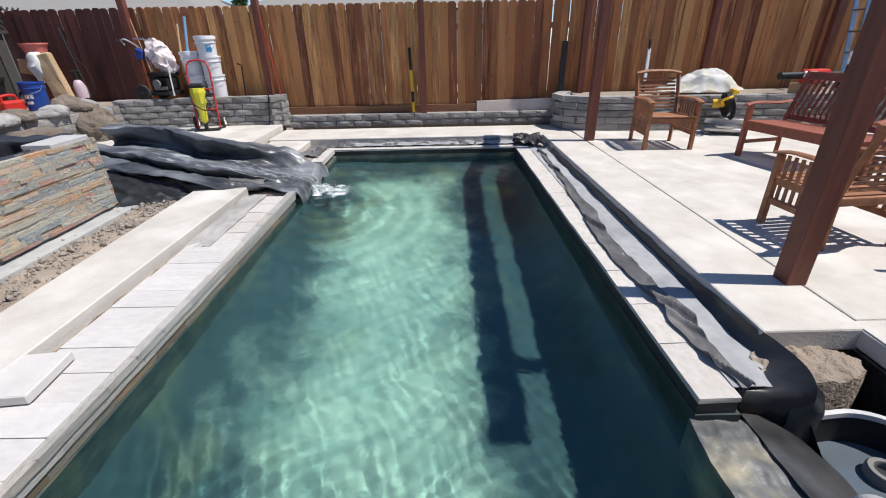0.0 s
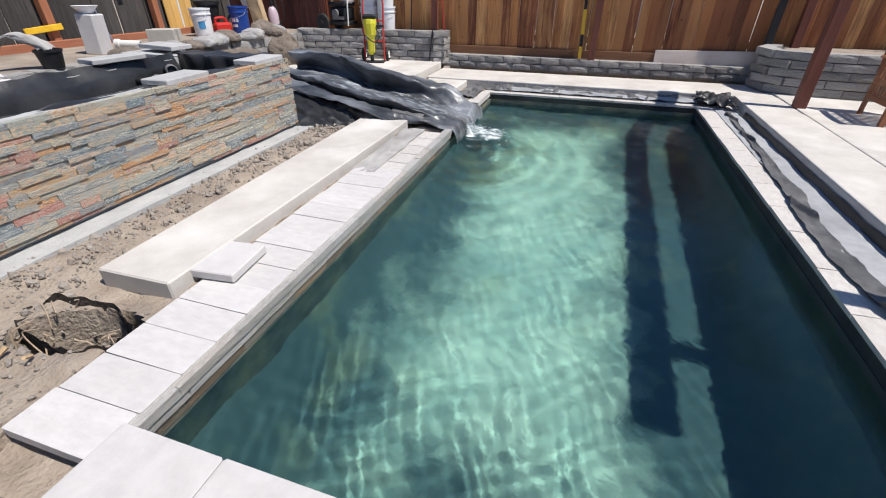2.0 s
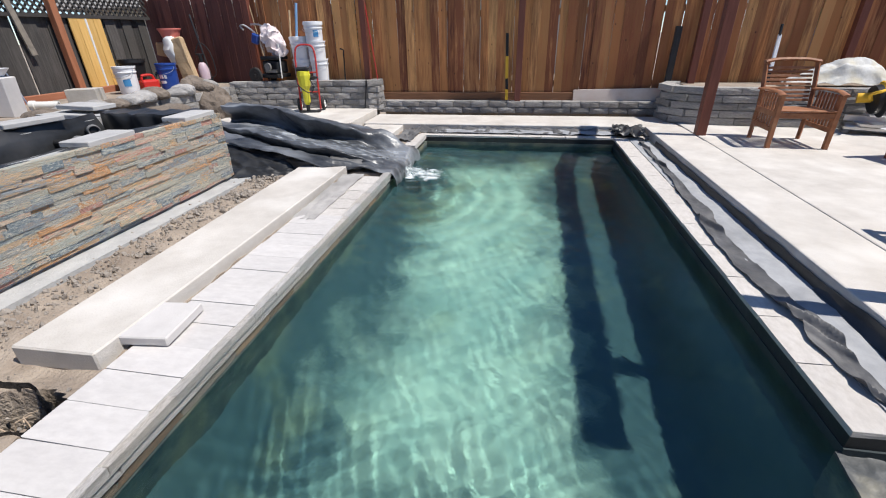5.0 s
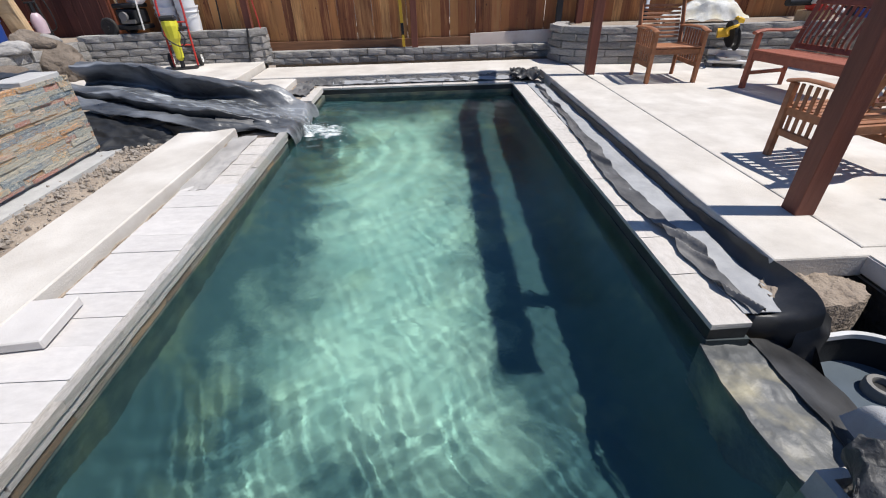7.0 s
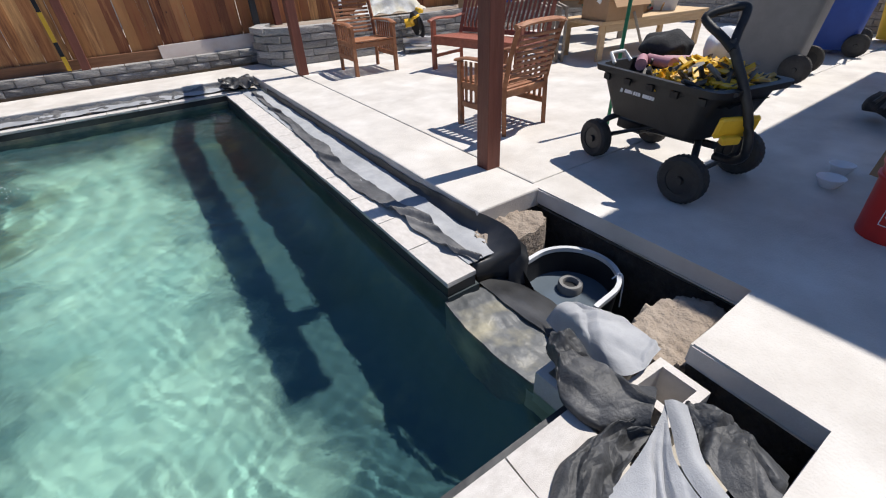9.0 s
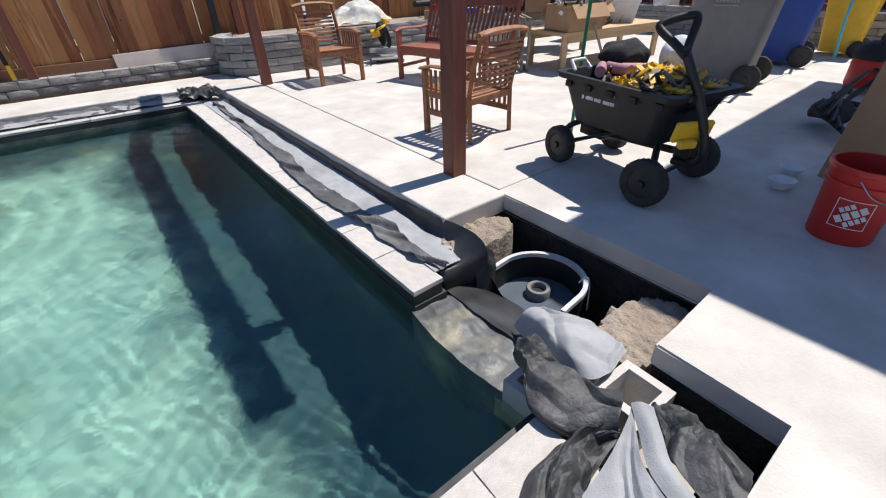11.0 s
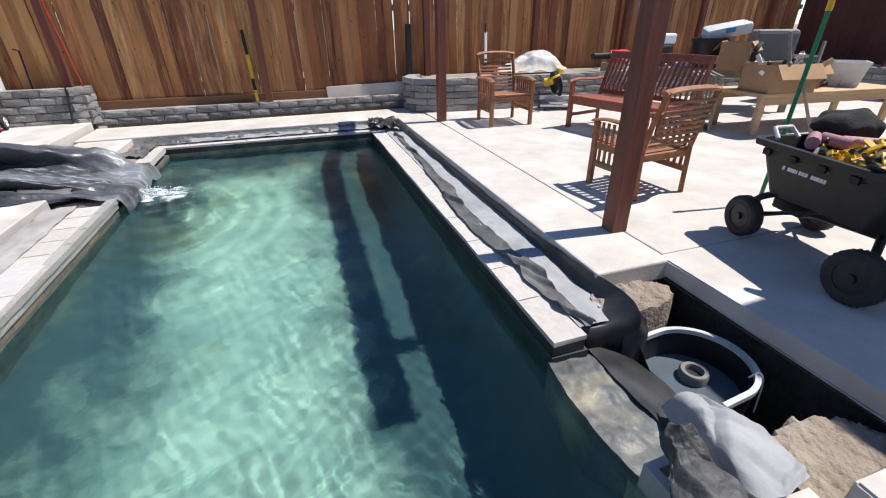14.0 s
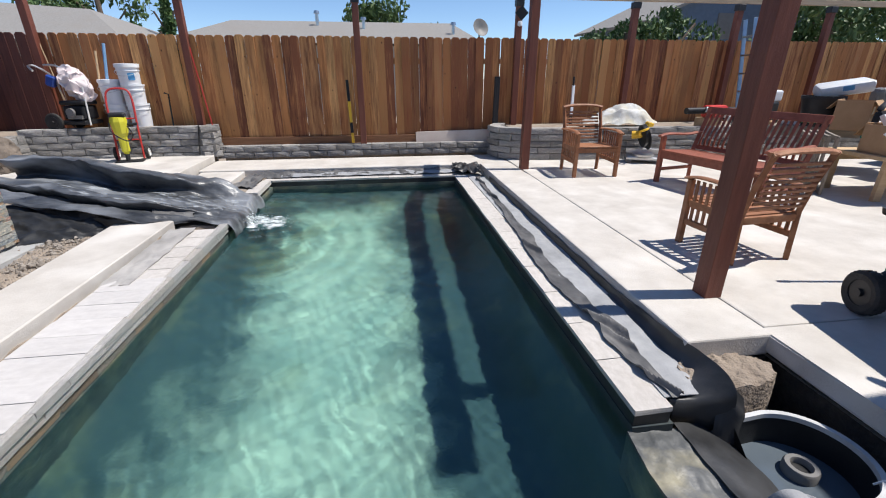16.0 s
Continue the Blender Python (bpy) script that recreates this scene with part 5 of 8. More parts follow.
        solid("concrete_block", b, COPING, "hollow pale concrete block at the pool corner", "concrete block", group="corner blocks").matrix_basis = pose(x, y, -0.3 if y < 0.5 else -0.325, 0, 0, rz)
    bm = B()
    box(bm, (0.5, 0.7, 0.34), (1.55, 0.42, -0.475))
    roughen(bm, 0.01, 5)
    solid("block_footing", bm, CONCRETE_EDGE, "rough footing under the concrete blocks", "footing", "structure")
    # heap of liner and felt
    loft("felt_flap", [
        [(1.60, 0.95, -0.21), (1.555, 0.82, -0.19), (1.515, 0.68, -0.13), (1.475, 0.50, -0.075)],
        [(1.635, 0.925, -0.13), (1.575, 0.80, -0.075), (1.54, 0.65, -0.045), (1.50, 0.46, -0.06)],
        [(1.69, 0.90, -0.12), (1.65, 0.78, -0.06), (1.64, 0.62, -0.05), (1.59, 0.455, -0.078)],
        [(1.73, 0.86, -0.17), (1.75, 0.74, -0.095), (1.745, 0.60, -0.08), (1.72, 0.475, -0.085)]],
        FELT, "pale grey felt flap folded over the block", "underlay", 70, 70, 0.007, 8, 23, creases=6)
    crumple = dict(nu=100, nv=100, squash=0.6)
    loft("liner_roll", [
        [(1.36, 0.73, -0.09), (1.325, 0.62, -0.095), (1.235, 0.50, -0.095), (1.27, 0.37, -0.075), (1.37, 0.275, -0.06)],
        [(1.345, 0.725, 0.00), (1.315, 0.65, -0.02), (1.225, 0.53, -0.02), (1.255, 0.40, -0.01), (1.36, 0.30, 0.02)],
        [(1.395, 0.735, 0.03), (1.365, 0.64, 0.02), (1.325, 0.53, 0.035), (1.335, 0.42, 0.03), (1.42, 0.33, 0.045)],
        [(1.455, 0.70, 0.00), (1.43, 0.62, 0.00), (1.42, 0.53, 0.015), (1.42, 0.44, 0.01), (1.485, 0.36, 0.015)],
        [(1.475, 0.66, -0.08), (1.455, 0.60, -0.08), (1.46, 0.52, -0.08), (1.455, 0.44, -0.085), (1.49, 0.38, -0.085)]],
        LINER_GREY, "folded roll of dusty black liner lying on the blocks", "pond liner", amp=0.011, freq=10, seed=25, creases=18, **crumple)
    loft("crumpled_liner", [
        [(0.93, 0.33, -0.07), (1.06, 0.385, -0.072), (1.20, 0.385, -0.072), (1.31, 0.345, -0.07)],
        [(0.96, 0.31, -0.03), (1.08, 0.36, -0.01), (1.21, 0.365, 0.00), (1.34, 0.325, -0.01)],
        [(0.98, 0.25, -0.02), (1.12, 0.31, 0.005), (1.24, 0.325, -0.03), (1.38, 0.30, -0.035)],
        [(1.02, 0.18, -0.05), (1.15, 0.25, -0.04), (1.27, 0.27, -0.06), (1.40, 0.27, -0.06)]],
        LINER_GREY, "crumpled black liner spread over the coping", "pond liner", amp=0.011, freq=10, seed=35, creases=18, **crumple)
    loft("crumpled_felt", [
        [(1.10, 0.25, -0.06), (0.99, 0.18, -0.06), (0.93, 0.06, -0.04), (0.90, -0.12, 0.02)],
        [(1.27, 0.26, -0.025), (1.15, 0.18, -0.015), (1.07, 0.05, 0.00), (1.02, -0.12, 0.03)],
        [(1.40, 0.29, -0.005), (1.29, 0.22, -0.03), (1.19, 0.10, -0.01), (1.12, -0.12, 0.02)],
        [(1.465, 0.315, 0.02), (1.385, 0.245, -0.01), (1.28, 0.14, 0.01), (1.20, -0.10, 0.03)]],
        FELT, "pale grey felt underlay heaped on the liner", "underlay", amp=0.009, freq=7, seed=29, creases=8, **crumple)
    loft("felt_strip", [
        [(1.46, 0.315, 0.03), (1.39, 0.24, 0.01), (1.285, 0.135, 0.02), (1.21, -0.09, 0.04)],
        [(1.48, 0.295, 0.045), (1.415, 0.22, 0.045), (1.32, 0.12, 0.05), (1.25, -0.09, 0.05)],
        [(1.50, 0.26, 0.03), (1.435, 0.195, 0.02), (1.35, 0.105, 0.02), (1.28, -0.08, 0.03)]],
        FELT, "narrow fold of pale felt lying over the heap", "underlay", amp=0.004, freq=6, seed=41, **crumple)
    loft("liner_fold", [
        [(1.505, 0.265, 0.01), (1.44, 0.185, 0.0), (1.36, 0.10, 0.0), (1.29, -0.07, 0.02)],
        [(1.53, 0.27, 0.03), (1.50, 0.19, 0.055), (1.45, 0.10, 0.06), (1.38, -0.05, 0.06)],
        [(1.56, 0.25, -0.01), (1.575, 0.16, 0.01), (1.555, 0.08, 0.015), (1.49, -0.03, 0.02)],
        [(1.58, 0.23, -0.10), (1.61, 0.15, -0.10), (1.60, 0.06, -0.10), (1.55, -0.03, -0.09)],
        [(1.55, 0.21, -0.16), (1.57, 0.13, -0.18), (1.56, 0.05, -0.18), (1.51, -0.03, -0.16)]],
        LINER_GREY, "stiff fold of black liner standing beside the felt", "pond liner", amp=0.012, freq=9, seed=31, creases=18, **crumple)


skimmer()


# ---- furniture ----
def armchair():
    c = thing("garden_armchair", "slatted teak garden armchair on the patio", "chair", group="patio armchairs")

    def slat(nm, sz, at, rot=(0, 0, 0), bev=0.004):
        bm = B()
        box(bm, sz, at, rot, bevel=bev)
        return part(nm, bm, TEAK, c)
    for s in (-1, 1):
        slat("leg", (0.045, 0.05, 0.56), (s * 0.285, -0.265, 0.28))
        bm = B()
        tube(bm, [(s * 0.265, 0.27, 0.0), (s * 0.265, 0.255, 0.4), (s * 0.265, 0.30, 0.62), (s * 0.265, 0.385, 0.88)], 0.026, 4, True)
        part("leg", bm, TEAK, c)
        bm = B()
        arm = curve_pts([(s * 0.29, -0.31, 0.565), (s * 0.295, -0.15, 0.595), (s * 0.29, 0.1, 0.59), (s * 0.28, 0.29, 0.575)], 18)
        tube(bm, arm, 0.036, 8, True, 0.4)
        part("armrest", bm, TEAK, c, smooth=True)
        slat("side_rail", (0.03, 0.48, 0.05), (s * 0.285, 0.0, 0.20))
        slat("side_rail", (0.03, 0.48, 0.06), (s * 0.28, 0.0, 0.36))
        for k in range(7):
            slat("side_slat", (0.014, 0.032, 0.36), (s * 0.285, -0.19 + k * 0.063, 0.385))
    slat("seat_rail", (0.53, 0.028, 0.06), (0, -0.265, 0.355))
    slat("seat_rail", (0.5, 0.028, 0.06), (0, 0.25, 0.35))
    for k in range(8):
        slat("seat_slat", (0.54, 0.052, 0.018), (0, -0.265 + k * 0.064, 0.402 - 0.004 * k))
    for k in range(9):
        z = 0.45 + k * 0.043
        slat("back_slat", (0.485, 0.012, 0.026), (0, 0.272 + 0.30 * max(0, z - 0.42), z), (-15, 0, 0), 0.003)
    bm = B()
    tube(bm, curve_pts([(-0.285, 0.37, 0.862), (-0.14, 0.385, 0.885), (0.14, 0.385, 0.885), (0.285, 0.37, 0.862)], 15), 0.034, 6, True, 0.62)
    part("top_rail", bm, TEAK, c)
    return c


ch = armchair()
ch.matrix_basis = pose(3.10, 5.68, 0.0, 0, 0, -2)
ch2 = copy_thing(ch, pose(2.945, 2.79, 0.0, 0, 0, 185) @ Matrix.Scale(0.93, 4))
ch2["label"] = "slatted teak garden armchair standing behind the red post"


def bench():
    c = thing("garden_bench", "long red-stained garden bench with curved upright slats", "bench", (4.166, 4.458, 0.0), -78)

    def slat(nm, sz, at, rot=(0, 0, 0)):
        bm = B()
        box(bm, sz, at, rot, bevel=0.004)
        return part(nm, bm, BENCHWOOD, c)
    W = 0.74
    for s in (-1, 1):
        slat("leg", (0.055, 0.055, 0.60), (s * W, -0.27, 0.30))
        bm = B()
        tube(bm, [(s * W, 0.27, 0), (s * W, 0.26, 0.42), (s * W, 0.42, 0.93)], 0.034, 4)
        part("leg", bm, BENCHWOOD, c)
        bm = B()
        tube(bm, curve_pts([(s * W, -0.34, 0.60), (s * W, -0.2, 0.625), (s * W, 0.1, 0.61), (s * W, 0.32, 0.63)], 18), 0.036, 8, True, 0.5)
        part("armrest", bm, BENCHWOOD, c, smooth=True)
        slat("stretcher", (0.03, 0.5, 0.04), (s * W, 0.0, 0.17))
        slat("side_rail", (0.03, 0.5, 0.06), (s * W, 0.0, 0.37))
    slat("front_rail", (1.46, 0.03, 0.09), (0, -0.275, 0.365))
    slat("back_rail", (1.46, 0.03, 0.06), (0, 0.28, 0.44), (-16, 0, 0))
    for k in range(7):
        slat("seat_slat", (1.47, 0.07, 0.02), (0, -0.265 + k * 0.08, 0.42 - 0.005 * k))
    for k in range(20):
        x = -0.665 + k * 0.07
        bm = B()
        tube(bm, curve_pts([(x, 0.275, 0.45), (x, 0.285, 0.55), (x, 0.345, 0.70), (x, 0.41, 0.87)], 9), 0.021, 4, True, 0.4)
        part("back_slat", bm, BENCHWOOD, c)
    slat("top_rail", (1.56, 0.035, 0.085), (0, 0.415, 0.90), (-16, 0, 0))
    return c


seat_bench = bench()
seat_bench.matrix_basis = seat_bench.matrix_basis @ Matrix.Diagonal((0.9, 1.0, 0.96, 1))


# ---- garden cart ----
def wheel(parent, at, r, w, rim_mat, turn=0.0):
    bm = B()
    prof = [(r * 0.58, -w * 0.42), (r * 0.85, -w / 2), (r * 0.97, -w * 0.36), (r, -w * 0.12), (r, w * 0.12), (r * 0.97, w * 0.36), (r * 0.85, w / 2), (r * 0.58, w * 0.42)]
    lathe(bm, prof, at, (0, 90, turn), 34, True)
    wh = part("wheel", bm, RUBBER, parent, "knobbly black tyre", True)
    bm = B()
    lathe(bm, [(0.0, 0.03), (r * 0.18, 0.035), (r * 0.22, 0.02), (r * 0.42, 0.0), (r * 0.58, 0.03), (r * 0.6, -0.03), (0, -0.03)], at, (0, 90 if True else 0, turn), 26)
    lathe(bm, [(0.0, -0.045), (r * 0.16, -0.045), (r * 0.2, -0.02), (r * 0.58, -0.03)], at, (0, 90, turn), 26)
    rim = part("rim", bm, rim_mat, wh, smooth=True)
    bm = B()
    for k in range(30):
        a = 2 * math.pi * k / 30
        for s in (-1, 1):
            q = pose(*at, 0, 90, turn) @ pose(0, 0, 0, 0, 0, math.degrees(a) + 6 * s) @ pose(r * 0.985, 0, s * w * 0.2)
            rr = bmesh.ops.create_cube(bm, size=1, matrix=q @ Matrix.Diagonal((0.006, 0.010, w * 0.2, 1)))
    part("tread", bm, RUBBER, wh)
    return wh


def cart():
    c = thing("garden_cart", "black poly garden cart on four pneumatic wheels", "garden cart", (3.13, 1.402, 0.0), -12)
    bm = B()

    def ring(hx, y0, y1, z, r=0.07):
        pts = []
        for cx, cy, a0 in ((hx - r, y1 - r, 0), (-hx + r, y1 - r, 90), (-hx + r, y0 + r, 180), (hx - r, y0 + r, 270)):
            for k in range(5):
                a = radians(a0 + 22.5 * k)
                pts.append((cx + r * math.cos(a), cy + r * math.sin(a), z))
        return [bm.verts.new(p) for p in pts]
    R = [ring(0.215, -0.34, 0.33, 0.31), ring(0.262, -0.43, 0.425, 0.57), ring(0.288, -0.48, 0.465, 0.575), ring(0.294, -0.49, 0.47, 0.61),
         ring(0.26, -0.44, 0.435, 0.61), ring(0.20, -0.32, 0.32, 0.33)]
    for a, b in zip(R, R[1:]):
        for i in range(20):
            bm.faces.new((a[i], a[(i + 1) % 20], b[(i + 1) % 20], b[i]))
    bm.faces.new(R[0])
    bm.faces.new(R[-1])
    tub = part("tub", bm, BLACKPL, c, smooth=True)
    for k in range(5):
        bm = B()
        box(bm, (0.012, 0.05, 0.035), (-0.268, -0.38 + 0.18 * k, 0.545))
        part("rib", bm, BLACKPL, tub)
    # white lettering as plain bars on the side
    bm = B()
    m = pose(-0.2485, 0.20, 0.485, 0, 10.5, 0) @ Matrix.Diagonal((1, 0.66, 0.8, 1))
    box(bm, (0.003, 0.026, 0.034), (0, 0.02, 0))
    for i, w in enumerate((.026, .026, .022, .010, .022, .022, .026, .0, .024, .026, .022, .022, .022)):
        if w:
            box(bm, (0.003, w, 0.028), (0, -0.02 - 0.0285 * i - w / 2, 0))
    bm.transform(m)
    part("lettering", bm, BARWHITE, tub, "row of small white printed bars")
    # frame
    for y, r, hx, st in ((0.36, 0.128, 0.265, 0.0), (-0.36, 0.138, 0.315, 12.0)):
        ca, sa = math.cos(radians(st)), math.sin(radians(st))
        bm = B()
        tube(bm, [(-hx * ca, y - hx * sa, r), (hx * ca, y + hx * sa, r)], 0.014, 10)
        part("axle", bm, STEEL, c)
        for s in (-1, 1):
            bm = B()
            k = s * (hx - 0.055)
            tube(bm, curve_pts([(k * ca, y + k * sa, r), (k * ca * 0.98, y + k * sa, r + 0.11), (s * 0.11, y * 0.86, 0.29)], 12), 0.02, 10)
            part("frame_leg", bm, STEEL, c, smooth=True)
            wheel(c, (s * hx * ca, y + s * hx * sa, r), r, 0.085, STEEL, st + rnd.uniform(-2, 2))
    bm = B()
    tube(bm, [(0, 0.33, 0.19), (0, -0.34, 0.25)], 0.022, 10)
    tube(bm, [(-0.18, 0.33, 0.15), (0, -0.05, 0.3)], 0.012, 8)
    tube(bm, [(0.18, 0.33, 0.15), (0, -0.05, 0.3)], 0.012, 8)
    part("undercarriage", bm, STEEL, c)
    bm = B()
    box(bm, (0.16, 0.22, 0.07), (0.0, 0.27, 0.21), bevel=0.01)
    part("dump_latch", bm, BLACKPL, c)
    bm = B()
    box(bm, (0.22, 0.035, 0.12), (-0.1, -0.49, 0.42), (14, 0, -18), bevel=0.012)
    box(bm, (0.1, 0.045, 0.045), (-0.14, -0.505, 0.36), (10, 0, -18), bevel=0.008)
    part("yellow_bracket", bm, YELLOWPL, c, "yellow plastic dump release")
    bm = B()
    tube(bm, curve_pts([(-0.02, -0.37, 0.2), (-0.03, -0.5, 0.22), (-0.06, -0.56, 0.32), (-0.1, -0.5, 0.55), (-0.16, -0.36, 0.83)], 28), 0.024, 12)
    hd = part("handle", bm, STEEL, c, smooth=True)
    bm = B()
    g = pose(-0.16, -0.36, 0.82, -38, -14, -35)
    loop = [g @ Vector(p) for p in ((0, 0, -0.04), (-0.03, 0, 0.03), (-0.085, 0, 0.13), (-0.08, 0, 0.165), (0, 0, 0.175), (0.08, 0, 0.165), (0.085, 0, 0.13), (0.03, 0, 0.03), (0, 0, -0.04))]
    tube(bm, curve_pts(loop, 40), 0.021, 10)
    part("grip", bm, BLACKPL, hd, "black loop grip", True)


cart()


def cart_load():
    before = set(bpy.data.objects)
    bm = B()
    prof = [(-0.05, 0), (0.05, 0), (0.062, 0.008), (0.0, 0.016), (-0.062, 0.008)]
    a = [bm.verts.new((x, -0.014, z)) for x, z in prof]
    b = [bm.verts.new((x, 0.014, z)) for x, z in prof]
    bm.faces.new(a)
    bm.faces.new(b[::-1])
    for i in range(5):
        bm.faces.new((a[i], b[i], b[(i + 1) % 5], a[(i + 1) % 5]))
    w = solid("levelling_wedge", bm, YELLOWPL, "yellow plastic tile levelling wedge in the cart", "wedge", group="wedges in the cart")
    r = random.Random(21)
    w.matrix_basis = pose(3.1, 1.2, 0.6)
    dark = copy_thing(w, pose(3.15, 1.25, 0.62))
    dark.data = w.data.copy()
    dark.data.materials[0] = mat("dark_tool_plastic", (0.03, 0.028, 0.026), (0.09, 0.08, 0.07), 30, 0.5, 0.1, 60, rand=0.4)
    dark["label"] = "dark scraped plastic wedge in the cart"
    tan = copy_thing(w, pose(3.05, 1.25, 0.62))
    tan.data = w.data.copy()
    tan.data.materials[0] = mat("dusty_yellow", (0.42, 0.24, 0.05), (0.60, 0.40, 0.14), 30, 0.6, 0.1, 60, rand=0.25)
    tan["label"] = "dusty tan-yellow plastic wedge in the cart"
    for k in range(170):
        x, y = 3.12 + r.uniform(-0.22, 0.22), 1.32 + r.uniform(-0.32, 0.26)
        z = 0.53 + 0.12 * math.exp(-((x - 3.14) / 0.2) ** 2 - ((y - 1.25) / 0.3) ** 2) + r.uniform(-0.01, 0.02)
        o = copy_thing((w, dark, tan)[(0, 0, 1, 0, 2, 1)[k % 6]], pose(x, y, z, r.uniform(-60, 60), r.uniform(-50, 50), r.uniform(0, 360)))
    bm = B()
    sheet(bm, lambda u, v: (2.91 + 0.42 * u, 0.99 + 0.78 * v, 0.50 + 0.10 * math.sin(u * 3.1) * math.sin(v * 3.1) + 0.02 * noise.noise(Vector((u * 9, v * 9, 0)))), 20, 30)
    solid("dark_tools", bm, FABRIC, "dark tools and cords filling the cart", "tools", smooth=True)
    for k in range(16):
        bm = B()
        L = r.uniform(0.1, 0.2)
        cyl(bm, 0.006, 0.006, L, (0, 0, 0), n=8)
        cyl(bm, 0.014, 0.012, L * 0.5, (0, 0, L * 0.6), n=8)
        solid("hand_tool", bm, STEEL if k % 2 else GREYPL, "dark metal hand tool sticking out of the cart", "hand tool", group="tools in the cart").matrix_basis = pose(
            3.12 + r.uniform(-.2, .2), 1.3 + r.uniform(-.35, .35), 0.57, r.uniform(50, 90), 0, r.uniform(0, 360))
    for k in range(3):
        d = thing("power_tool", "dusty pink and grey cordless power tool in the cart", "power tool", (2.98 + 0.09 * k, 1.62 - 0.06 * k, 0.60), 40 + 50 * k, group="power tools in the cart")
        bm = B()
        tube(bm, [(-0.09, 0, 0.03), (0.09, 0, 0.03)], 0.034, 12)
        part("body", bm, mat("dusty_pink", (0.30, 0.13, 0.16), (0.40, 0.22, 0.24), 8, 0.6, 0.2, 60), d, smooth=True)
        bm = B()
        box(bm, (0.04, 0.035, 0.13), (-0.04, 0, -0.04), (0, 15, 0), bevel=0.01)
        part("grip", bm, BLACKPL, d)
        bm = B()
        tube(bm, [(0.09, 0, 0.03), (0.16, 0, 0.03)], 0.018, 10)
        part("chuck", bm, STEEL, d)
    bm = B()
    bmesh.ops.create_icosphere(bm, subdivisions=4, radius=1, matrix=pose(3.32, 1.74, 0.66) @ Matrix.Diagonal((0.15, 0.17, 0.10, 1)))
    roughen(bm, 0.035, 9, 2)
    solid("work_jacket", bm, FABRIC, "crumpled black jacket on the cart", "jacket", smooth=True)
    bm = B()
    bmesh.ops.create_icosphere(bm, subdivisions=4, radius=1, matrix=pose(3.36, 1.40, 0.70) @ Matrix.Diagonal((0.085, 0.085, 0.11, 1)))
    roughen(bm, 0.02, 12, 5)
    solid("plastic_bag", bm, BAG, "crumpled white plastic bag on the cart load", "bag", smooth=True)
    bm = B()
    tube(bm, [(2.9, 1.76, 0.61), (2.92, 1.82, 0.66), (3.04, 1.83, 0.66), (3.05, 1.77, 0.61)], 0.012, 8)
    solid("metal_handle", bm, PVC, "pale metal handle at the back of the cart", "handle", smooth=True)
    swing = pose(3.13, 1.402, 0.012) @ pose(0, 0, 0, 0, 0, -9) @ pose(-3.12, -1.42, 0)
    for ob in [o for o in bpy.data.objects if o not in before and o.parent is None]:
        ob.matrix_basis = swing @ ob.matrix_basis
    p = thing("pole", "green pole with a yellow tip standing behind the cart", "pole", (3.52, 2.13, 0.0))
    bm = B()
    tube(bm, [(0, 0, 0), (0.06, 0.02, 1.28)], 0.014, 10)
    part("shaft", bm, GREENPAINT, p, smooth=True)
    bm = B()
    tube(bm, [(0.06, 0.02, 1.28), (0.066, 0.022, 1.41)], 0.018, 10)
    part("tip", bm, YELLOWPL, p, smooth=True)


cart_load()


